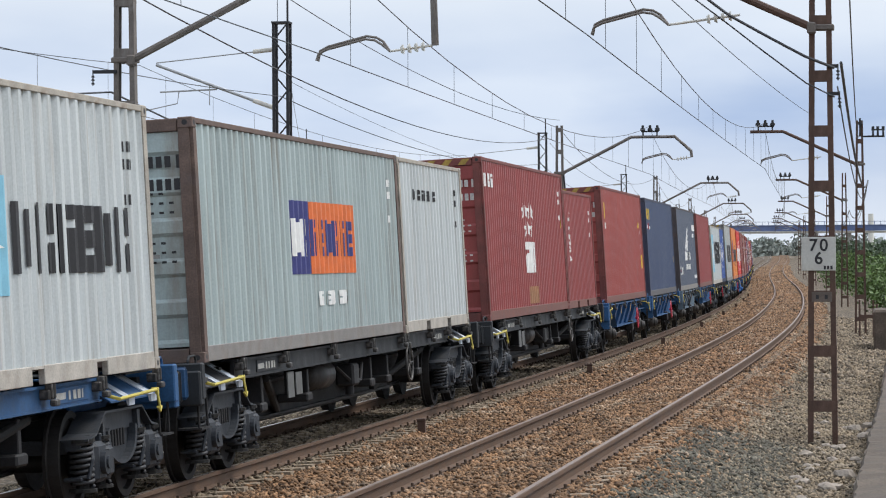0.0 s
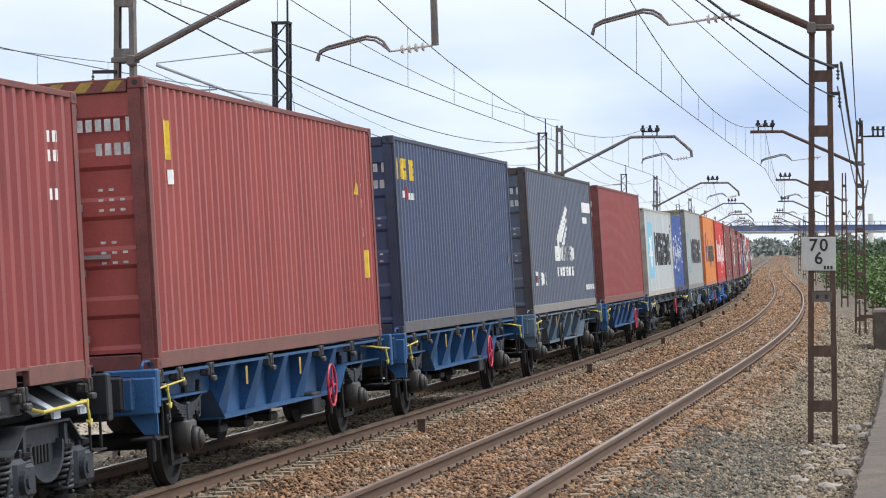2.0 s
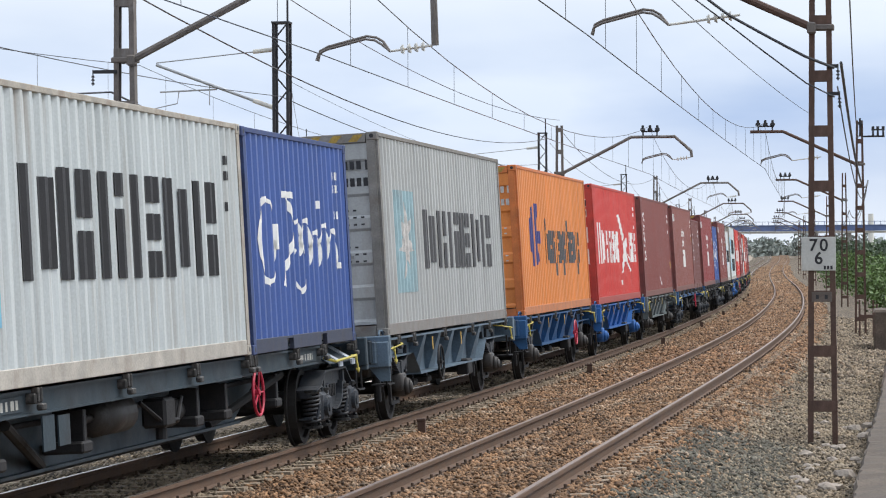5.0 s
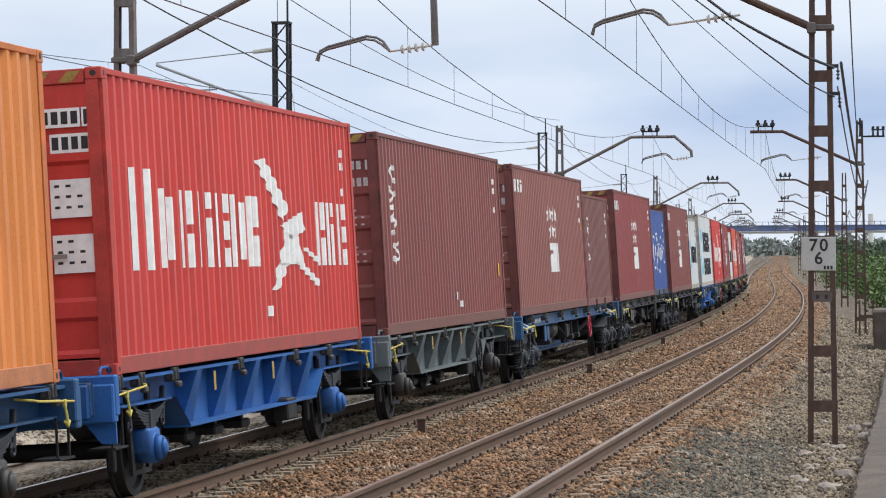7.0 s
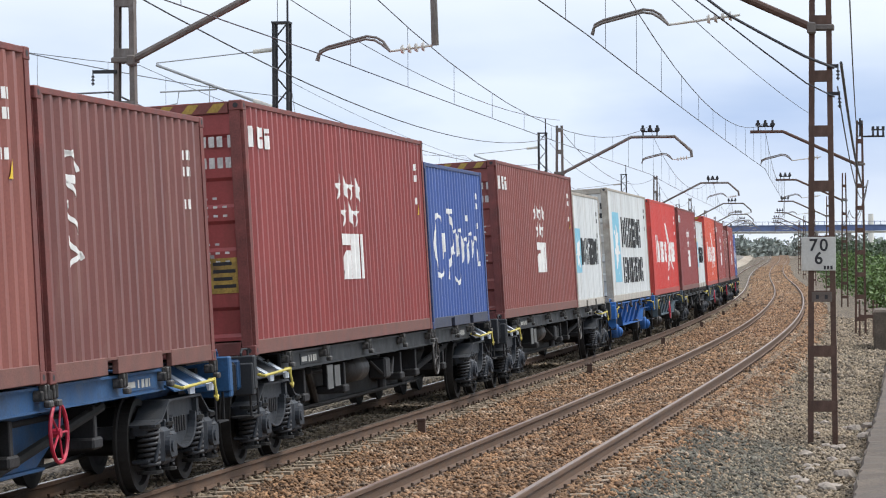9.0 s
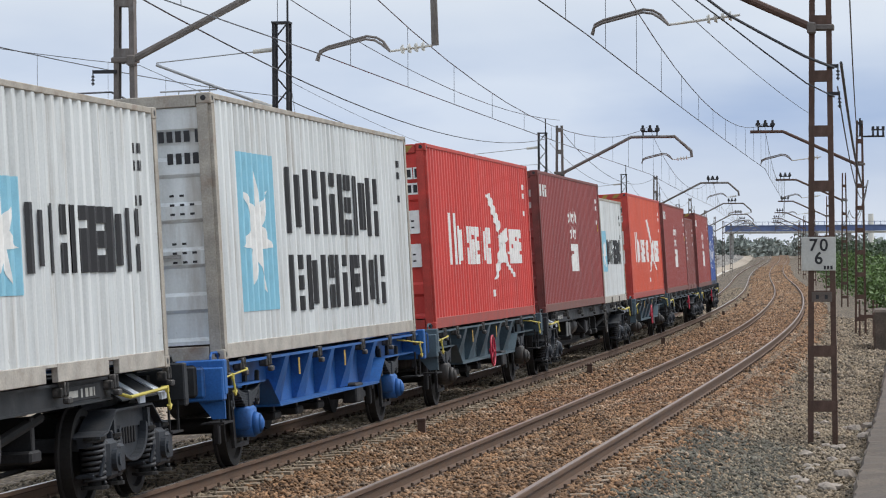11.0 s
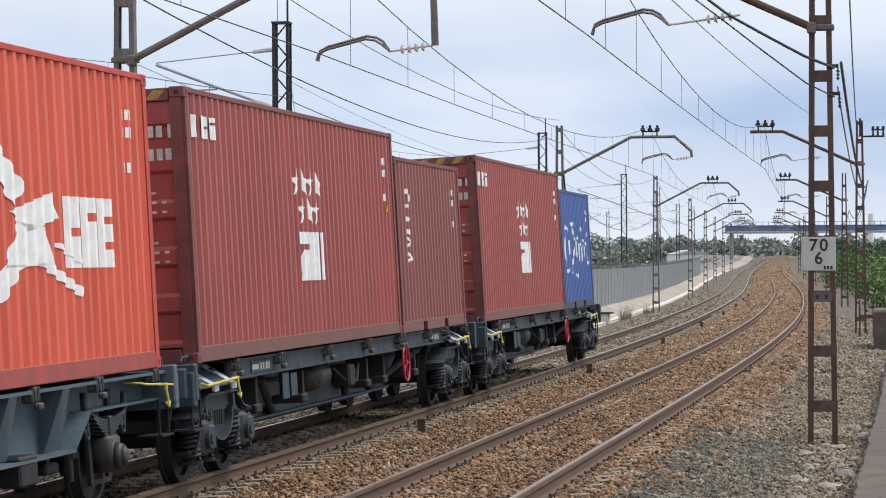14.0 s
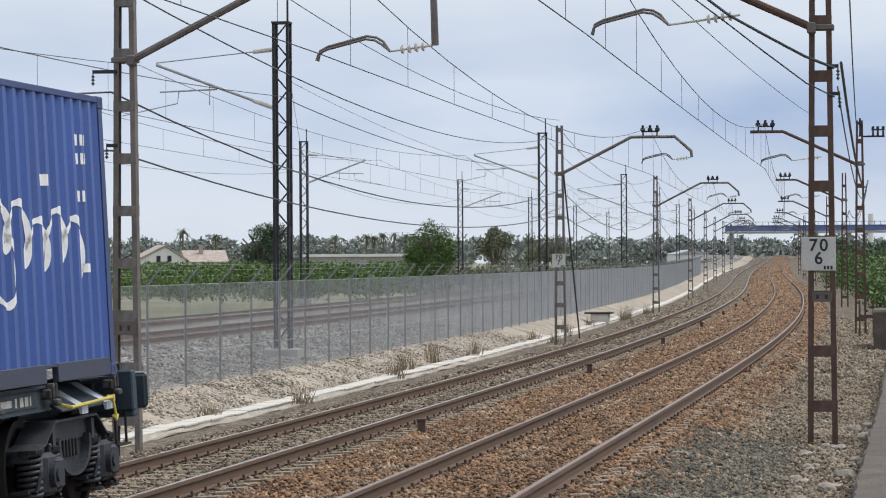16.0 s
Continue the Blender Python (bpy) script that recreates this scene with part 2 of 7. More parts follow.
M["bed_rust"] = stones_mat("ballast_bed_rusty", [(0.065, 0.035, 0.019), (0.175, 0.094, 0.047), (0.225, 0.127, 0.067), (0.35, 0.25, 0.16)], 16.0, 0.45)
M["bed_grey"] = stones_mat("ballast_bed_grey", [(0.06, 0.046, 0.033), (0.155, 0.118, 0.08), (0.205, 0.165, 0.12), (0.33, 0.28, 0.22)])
M["stone_clean"] = mat("ballast_stone_clean", (0.255, 0.235, 0.205), 0.9, 0, 0.4, 1.3, 50, 0.3, tint=(0.40, 0.38, 0.35), tint_amount=0.7, island=0.75, big=0.9)
M["stone_rust"] = mat("ballast_stone_rusty", (0.212, 0.121, 0.064), 0.9, 0, 0.45, 1.3, 50, 0.3, tint=(0.45, 0.365, 0.27), tint_amount=0.95, island=0.8, big=0.9)
M["stone_grey"] = mat("ballast_stone_grey", (0.19, 0.148, 0.1), 0.9, 0, 0.45, 1.3, 50, 0.3, tint=(0.36, 0.305, 0.235), tint_amount=0.8, island=0.8, big=0.9)
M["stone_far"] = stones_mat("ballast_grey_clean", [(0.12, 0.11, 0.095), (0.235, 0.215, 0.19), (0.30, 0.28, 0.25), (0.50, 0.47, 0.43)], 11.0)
M["stone_pale"] = mat("bank_stone_pale", (0.35, 0.30, 0.235), 0.9, 0, 0.35, 1.3, 50, 0.3, tint=(0.45, 0.41, 0.35), tint_amount=0.7, island=0.55, big=0.9)
M["stone_slate"] = mat("slate_grey_stone", (0.09, 0.082, 0.062), 0.9, 0, 0.4, 1.3, 50, 0.3, tint=(0.20, 0.185, 0.15), tint_amount=0.6, island=0.7, big=0.9)
M["soil"] = mat("dry_soil", (0.29, 0.245, 0.19), 0.95, 0, 0.35, 0.8, 14, 0.8, tint=(0.46, 0.41, 0.35), tint_amount=0.8)
M["ground"] = mat("field_ground", (0.20, 0.19, 0.11), 0.95, 0, 0.4, 0.05, 3, 0.4, tint=(0.1, 0.13, 0.05), tint_amount=0.8)
M["white_concrete"] = mat("pale_concrete", (0.52, 0.485, 0.43), 0.85, 0, 0.2, 2.5, 40, 0.25, tint=(0.4, 0.36, 0.3), tint_amount=0.7)
M["old_wall"] = mat("old_brown_wall", (0.095, 0.075, 0.058), 0.92, 0, 0.4, 2.0, 30, 0.6, tint=(0.07, 0.055, 0.045), tint_amount=0.8)
M["concrete"] = mat("grey_concrete", (0.34, 0.33, 0.31), 0.9, 0, 0.25, 2.5, 40, 0.3, tint=(0.2, 0.17, 0.14), tint_amount=0.6)
M["mast"] = mat("mast_rusty_steel", (0.155, 0.135, 0.122), 0.7, 0.3, 0.3, 4, 60, 0.2, tint=(0.26, 0.25, 0.25), tint_amount=0.6)
M["mast_brown"] = mat("mast_brown_rust", (0.096, 0.057, 0.043), 0.75, 0.2, 0.3, 4, 60, 0.25, tint=(0.17, 0.12, 0.10), tint_amount=0.5)
M["lattice"] = mat("lattice_dark_steel", (0.034, 0.034, 0.038), 0.6, 0.4, 0.3, 4, 60, 0.15)
M["galv"] = mat("galvanised_steel", (0.36, 0.37, 0.38), 0.5, 0.6, 0.15, 6, 60, 0.1)
M["wire"] = mat("wire_dark", (0.05, 0.052, 0.058), 0.55, 0.3, 0.15, 2, 60, 0.0)
M["insulator"] = mat("insulator_pale", (0.55, 0.53, 0.48), 0.3, 0, 0.2, 8, 60, 0.1)
M["black"] = mat("black_print", (0.025, 0.025, 0.028), 0.6, 0, 0.3, 9, 70, 0.1)
M["white"] = mat("white_print", (0.80, 0.80, 0.78), 0.6, 0, 0.1, 9, 70, 0.1, tint=(0.5, 0.47, 0.43), tint_amount=0.4)


# ---- ground and railway ----
def stations(a, b, near=2.0, far=20.0):
    """Steps along the line, fine near the camera."""
    s, out = a, []
    while s < b:
        out.append(s)
        s += near if -40 < s < 150 else min(far, near + abs(s - 100) * 0.04)
    return out + [b]


def loft(profile, a, b, near=2.0, jitter=0.0, lean=False):
    """A ribbon along the line. profile: (lat, z) from left to right."""
    o = Build()
    ss = stations(a, b, near)
    n = len(profile)
    rnd = random.Random(7)
    for s in ss:
        for lat, z in profile:
            o.v.append(tuple(spot(s, lat + rnd.uniform(-1, 1) * jitter, z + rnd.uniform(-1, 1) * jitter)))
    for i in range(len(ss) - 1):
        o.f += [(i * n + k, i * n + k + 1, (i + 1) * n + k + 1, (i + 1) * n + k) for k in range(n - 1)]
    return o


G = TRACK_GAP
FAR_TRACKS = (-11.8, -16.8)      # centres of the two tracks behind the fence
setting("ground", Build().add([(-3000, -1500, -1.6), (3000, -1500, -1.6), (3000, 4500, -6), (-3000, 4500, -6)], [(0, 1, 2, 3)]),
        M["ground"], "dry green and brown farmland reaching to the hazy horizon", "ground")
# trackbed of both tracks, in strips of differing stone
setting("trackbed_train", loft([(-4.1, -0.62), (-3.1, -0.60), (-2.3, -0.34), (-1.6, -0.28), (-0.95, -0.24), (0.0, -0.2), (0.95, -0.13), (1.3, -0.15)], -420, 1300, 1.0, 0.012),
        M["bed_grey"], "grey-brown stone ballast under the train's track", "ballast")
setting("trackbed_near", loft([(1.3, -0.15), (1.9, -0.15), (2.6, -0.1), (G - 0.95, -0.04), (G, 0.015), (G + 0.95, 0.075), (G + 1.5, 0.04)], -420, 1300, 1.0, 0.012),
        M["bed_rust"], "rust-brown stone ballast under the empty track", "ballast")
setting("trackbed_shoulder", loft([(G + 1.5, 0.04), (G + 2.1, -0.10), (G + 2.9, -0.22), (G + 3.6, -0.24), (G + 4.6, -0.22), (G + 5.6, -0.3), (G + 9.0, -0.5), (G + 14, -1.2), (G + 24, -1.7)], -420, 1300, 1.0, 0.02),
        M["bed_grey"], "pale gravel and stony soil beside the track", "gravel")
setting("bank", loft([(-6.4, -0.15), (-6.2, -0.16), (-5.5, -0.34), (-4.9, -0.56), (-4.1, -0.62)], -420, 1300, 1.0, 0.03),
        M["soil"], "dry pale stony soil bank below the wire fence", "bank")
setting("far_trackbed", loft([(-28, -1.6), (-22, -0.4), (-20.6, 0.1), (-19.8, 0.22), (-12.6, 0.22), (-10.2, 0.2), (-9.2, 0.1), (-7.6, -0.06), (-6.35, -0.155)], -420, 1300, 2.0, 0.015),
        M["stone_far"], "grey stone ballast of the two tracks behind the fence", "ballast")


def rail_profile():
    """Flat-bottomed rail: (across, up) from its running surface."""
    return [(-0.036, -0.004), (-0.03, 0.0), (0.03, 0.0), (0.036, -0.004), (0.036, -0.04), (0.009, -0.055), (0.009, -0.135), (0.07, -0.15), (0.07, -0.16),
            (-0.07, -0.16), (-0.07, -0.15), (-0.009, -0.135), (-0.009, -0.055), (-0.036, -0.04)]


def make_rail(lat, track, a, b, label, at=None):
    pr = rail_profile()
    n = len(pr)
    ss = stations(a, b, 2.0)
    body, head = Build(), Build()
    for s in ss:
        for x, z in pr:
            p = canted(s, lat + x, z, track) if at is None else spot(s, at + lat + x, z + 0.42)
            body.v.append(tuple(p))
        for x in (-0.029, 0.029):
            p = canted(s, lat + x, 0.0015, track) if at is None else spot(s, at + lat + x, 0.4215)
            head.v.append(tuple(p))
    for i in range(len(ss) - 1):
        body.f += [(i * n + k, i * n + (k + 1) % n, (i + 1) * n + (k + 1) % n, (i + 1) * n + k) for k in range(n)]
        head.f.append((2 * i, 2 * i + 1, 2 * i + 3, 2 * i + 2))
    r = setting("rail", body, M["rail"], label, "rail")
    part("running_surface", head, M["rail_bright"] if track == 0 and at is None else M["rail_top"], r, "worn bright steel running surface")
    return r


for track in (0, 1):
    for lat in (-0.87, 0.87):
        make_rail(lat, track, -420, 1300, "rusty brown steel rail on concrete sleepers in ballast")
for c in FAR_TRACKS:
    for lat in (-0.87, 0.87):
        make_rail(lat, 0, -100, 700, "rusty brown rail of the line behind the fence", c)


def sleeper_mesh():
    b = Build()
    b.add([(-1.3, -0.13, -0.36), (1.3, -0.13, -0.36), (1.3, 0.13, -0.36), (-1.3, 0.13, -0.36),
           (-1.28, -0.10, -0.17), (-0.5, -0.10, -0.17), (0, -0.09, -0.2), (0.5, -0.10, -0.17), (1.28, -0.10, -0.17),
           (-1.28, 0.10, -0.17), (-0.5, 0.10, -0.17), (0, 0.09, -0.2), (0.5, 0.10, -0.17), (1.28, 0.10, -0.17)],
          [(0, 1, 8, 7, 6, 5, 4), (3, 9, 10, 11, 12, 13, 2), (0, 4, 9, 3), (1, 2, 13, 8), (4, 5, 10, 9), (5, 6, 11, 10), (6, 7, 12, 11), (7, 8, 13, 12)])
    return b.mesh("sleeper", M["sleeper"])


def clips_build():
    b = Build()
    for lat in (-0.87, 0.87):
        for sd in (-1, 1):
            x = lat + sd * 0.10
            b.box(x - 0.04, x + 0.04, -0.05, 0.05, -0.18, -0.148)
            b.cyl((x + sd * 0.01, 0, -0.15), (x + sd * 0.01, 0, -0.11), 0.017, 6)
    return b


def lay_sleepers():
    me, cl = sleeper_mesh(), clips_build()
    rest, clips = Build(), Build()
    src = Build()
    src.v = [tuple(v.co) for v in me.vertices]
    src.f = [tuple(p.vertices) for p in me.polygons]
    beds = [o for o in scene.objects if o.name.startswith("trackbed_")]
    for track in (0, 1):
        owner = [o for o in beds if o.name == ("trackbed_train", "trackbed_near")[track]][0]
        s = 14.0
        while s < 230:
            c = cant_at(s)
            p = canted(s, 0, 0, track)
            m = pose(p.x, p.y, p.z, 0, -math.degrees(c), -math.degrees(turn_at(s)))
            if s < 90:
                part("sleeper", me, None, owner, "", at=m)
            else:
                rest.join(src.moved(m))
            if s < 130:
                clips.join(cl.moved(m))
            s += 0.6
    setting("far_sleepers", rest, M["sleeper"], "concrete sleepers of both tracks further along the curve", "sleepers", kind="stuff")
    setting("rail_clips", clips, M["clip"], "dark steel clips and bolts holding the rails to the sleepers", "clips", kind="stuff")


# pale concrete cable duct along the foot of the bank
def make_duct():
    owner = setting("cable_duct", loft([(-4.6, -0.66), (-4.58, -0.53), (-4.2, -0.54), (-4.18, -0.68)], -60, 500, 1.0, 0.012),
                    M["white_concrete"], "pale concrete cable duct along the foot of the bank", "duct")
    lid = Build().box(-0.2, 0.2, -0.49, 0.49, 0.0, 0.04, 0.008).mesh("lid", M["white_concrete"])
    s, rnd = 28.0, random.Random(3)
    while s < 190:
        m = place(s, -4.39 + rnd.uniform(-0.025, 0.025), -0.535 + rnd.uniform(-0.01, 0.012), rnd.uniform(-0.02, 0.02), rnd.uniform(-1.5, 1.5))
        part("lid", lid, None, owner, "", at=m)
        s += 1.0


# ---- containers ----
def side_breaks(L):
    """Corrugation of a side wall: (y, depth) along it, trough and crest."""
    n = round((L - 0.36) / 0.278)
    w = (L - 0.36) / n
    out = [(0.16, 0.0)]
    for i in range(n):
        y = 0.18 + i * w
        out += [(y + 0.0, 0.0), (y + w * 0.27, 0.0), (y + w * 0.5, 0.036), (y + w * 0.77, 0.036)]
    return out + [(L - 0.18, 0.0), (L - 0.16, 0.0)]


def clip_poly(poly, a, b):
    for lim, sg in ((a, 1), (b, -1)):
        out = []
        for i, p in enumerate(poly):
            q = poly[(i + 1) % len(poly)]
            ip, iq = sg * (p[0] - lim) >= 0, sg * (q[0] - lim) >= 0
            if ip:
                out.append(p)
            if ip != iq:
                t = (lim - p[0]) / (q[0] - p[0])
                out.append((lim, p[1] + t * (q[1] - p[1])))
        poly = out
        if len(poly) < 3:
            return []
    return poly


WALL_X = 1.205


def paint_on(shapes, br, layer=0):
    """Flat convex shapes (y along, z up), laid on the corrugated side as paint."""
    b = Build()
    for poly in shapes:
        ys = [p[0] for p in poly]
        for (y0, d0), (y1, d1) in zip(br, br[1:]):
            if y1 - y0 < 1e-5 or y1 < min(ys) or y0 > max(ys):
                continue
            c = clip_poly(poly, y0, y1)
            if c:
                b.add([(WALL_X + 0.005 + 0.004 * layer - (d0 + (d1 - d0) * (p[0] - y0) / (y1 - y0)), p[0], p[1]) for p in c], [tuple(range(len(c)))])
    return b


def rect(y0, y1, z0, z1, slant=0.0):
    return [(y0, z0), (y1, z0), (y1 + slant, z1), (y0 + slant, z1)]


def star(y, z, r, n=5, inner=0.42, spin=0.0):
    pts = []
    for i in range(2 * n):
        a = math.pi / 2 + spin + math.pi * i / n
        rr = r if i % 2 == 0 else r * inner
        pts.append((y + rr * math.cos(a), z + rr * math.sin(a)))
    return [[pts[2 * i], pts[(2 * i + 1) % (2 * n)], (y, z), pts[2 * i - 1]] for i in range(n)]


def blocks(y0, y1, z0, z1, n, seed, gap=0.22, bold=0.3):
    """A word stood for by plain bars: n groups of a full stem and shorter bars that stand clear of it."""
    out = []
    w = (y1 - y0) / n
    for i in range(n):
        a, b = y0 + i * w, y0 + (i + 1 - gap) * w
        t, h = (b - a) * bold * 1.05, z1 - z0
        k = (i * 3 + seed) % 4
        m, g = a + t + (b - a) * 0.24, [rect(a, a + t, z0, z1)]
        for q0, q1 in (((0.0, 0.44), (0.56, 1.0)), ((0.1, 0.9),), ((0.0, 0.26), (0.37, 0.63), (0.74, 1.0)), ((0.0, 0.66), (0.78, 1.0)))[k]:
            g.append(rect(m, b, z0 + h * q0, z0 + h * q1))
        out.append(g)
    return out


def digits_bars(y0, z0, rows, w=0.11, h=0.12, step=0.17):
    """Codes too small to read: short bars, row by row downwards."""
    out = []
    for r, n in enumerate(rows):
        out += [rect(y0 + i * w * 1.25, y0 + i * w * 1.25 + w * 0.8, z0 - r * step - h, z0 - r * step) for i in range(n)]
    return out


CONT = {}


def container_meshes(L, Hc, paint, tag, frame_m, rail_m):
    key = (L, Hc, tag)
    if key in CONT:
        return CONT[key]
    br = side_breaks(L)
    zb, zt = 0.17, Hc - 0.062
    wall = Build()
    n = len(br)
    for y, d in br:
        wall.v += [(WALL_X - d, y, zb), (WALL_X - d, y, zt)]
    for y, d in br:
        wall.v += [(WALL_X - d - 0.004, y, zb), (WALL_X - d - 0.004, y, zt)]
    for i in range(n - 1):
        wall.f += [(2 * i, 2 * i + 2, 2 * i + 3, 2 * i + 1), (2 * n + 2 * i, 2 * n + 2 * i + 1, 2 * n + 2 * i + 3, 2 * n + 2 * i + 2)]
    other = Build()
    other.v = [(-x, y, z) for x, y, z in wall.v]
    other.f = [f[::-1] for f in wall.f]
    rail_t = Build().box(-0.03, 0.037, 0.16, L - 0.16, 0, 0.06, 0.006)
    rail_b = Build()
    if L > 8:
        rail_b.box(-0.025, 0.036, 0.17, L - 0.17, -0.09, 0.075, 0.006)
    else:
        for a, c in ((0.17, 1.85), (2.21, L - 2.21), (L - 1.85, L - 0.17)):
            rail_b.box(-0.025, 0.036, a, c, -0.09, 0.075, 0.006)
        rail_b.box(-0.022, 0.032, 1.85, 2.21, 0.045, 0.07).box(-0.022, 0.032, L - 2.21, L - 1.85, 0.045, 0.07)
        rail_b.box(-0.12, -0.1, 1.85, 2.21, -0.09, 0.045).box(-0.12, -0.1, L - 2.21, L - 1.85, -0.09, 0.045)
    post = Build().prism([(-0.08, -0.08), (0.08, -0.08), (0.08, 0.05), (0.04, 0.05), (0.04, 0.08), (-0.08, 0.08)], "z", 0.118, Hc - 0.118)
    cast = Build().box(-0.081, 0.081, -0.089, 0.089, 0, 0.118, 0.01)
    # flat black ovals on the solid casting paint the shade inside its lock holes
    hole, hole_end = Build(), Build()
    for ax in (0, 1):
        pts = [(0.045 * math.cos(a) * (0.7 if ax else 1), 0.03 * math.sin(a) + 0.06) for a in [i * math.pi / 5 for i in range(10)]]
        if ax:
            hole.add([(0.0825, p[0], p[1]) for p in pts], [tuple(range(10))])
        else:
            hole_end.add([(p[0] * 0.7, -0.0905, p[1]) for p in pts], [tuple(range(10))])
    # doors at the leading end: two leaves with pressed horizontal panels
    leaf = Build()
    rows = [(0.18, 0.0)]
    for i in range(5):
        z0 = 0.22 + i * (Hc - 0.45) / 5
        w = (Hc - 0.45) / 5
        rows += [(z0, 0), (z0 + 0.04, 0.03), (z0 + w * 0.62, 0.03), (z0 + w * 0.62 + 0.04, 0.0)]
    rows.append((Hc - 0.15, 0.0))
    for z, d in rows:
        leaf.v += [(0.01, 0.03 + d, z), (1.12, 0.03 + d, z)]
    leaf.f = [(2 * i, 2 * i + 1, 2 * i + 3, 2 * i + 2) for i in range(len(rows) - 1)]
    k = len(leaf.v)
    leaf.add([(0.01, 0.08, 0.18), (1.12, 0.08, 0.18), (1.12, 0.08, Hc - 0.15), (0.01, 0.08, Hc - 0.15)], [(0, 1, 2, 3)])
    rod = Build().cyl((0, 0.005, 0.15), (0, 0.005, Hc - 0.12), 0.017, 8)
    for z in (0.3, 0.95, 1.6, Hc - 0.35):
        rod.box(-0.035, 0.035, -0.005, 0.03, z, z + 0.07)
    rod.box(-0.02, 0.3, -0.02, 0.0, 1.12, 1.16)
    header = Build().box(-1.05, 1.05, 0.0, 0.1, Hc - 0.145, Hc - 0.01, 0.008)
    sill = Build().box(-1.05, 1.05, 0.0, 0.1, 0.01, 0.16, 0.008)
    back = Build()
    m = 14
    for i in range(m):
        for j, d in enumerate((0, 0, 0.04, 0.04)):
            x = -1.12 + 2.24 * (i + (0, 0.3, 0.5, 0.8)[j]) / m
            back.v += [(x, L - 0.06 - d, 0.16), (x, L - 0.06 - d, Hc - 0.12)]
    q = len(back.v) // 2
    back.f = [(2 * i, 2 * i + 1, 2 * i + 3, 2 * i + 2) for i in range(q - 1)]
    roof = Build()
    nr = round(L / 0.42)
    for i in range(nr):
        for j, d in enumerate((0, 0, 0.02, 0.02)):
            y = 0.14 + (L - 0.28) * (i + (0, 0.4, 0.5, 0.9)[j]) / nr
            roof.v += [(-1.18, y, Hc - 0.012 - d), (1.18, y, Hc - 0.012 - d)]
    q = len(roof.v) // 2
    roof.f = [(2 * i, 2 * i + 2, 2 * i + 3, 2 * i + 1) for i in range(q - 1)]
    floor = Build().box(-1.15, 1.15, 0.1, L - 0.1, 0.13, 0.168)
    CONT[key] = dict(br=br, side_wall=wall.mesh("side_wall", paint), other=other.mesh("side_wall", paint), rail_t=rail_t.mesh("top_rail", frame_m), rail_b=rail_b.mesh("bottom_rail", rail_m),
                     post=post.mesh("corner_post", frame_m), cast=cast.mesh("corner_casting", frame_m), hole=hole.mesh("casting_hole", M["black"]), hole_end=hole_end.mesh("casting_hole", M["black"]), leaf=leaf.mesh("door", paint), rod=rod.mesh("lock_rod", M["rod"]),
                     header=header.mesh("door_header", frame_m), sill=sill.mesh("door_sill", frame_m), back=back.mesh("end_wall", paint), roof=roof.mesh("roof", paint), floor=floor.mesh("floor_panel", M["casting"]))
    return CONT[key]


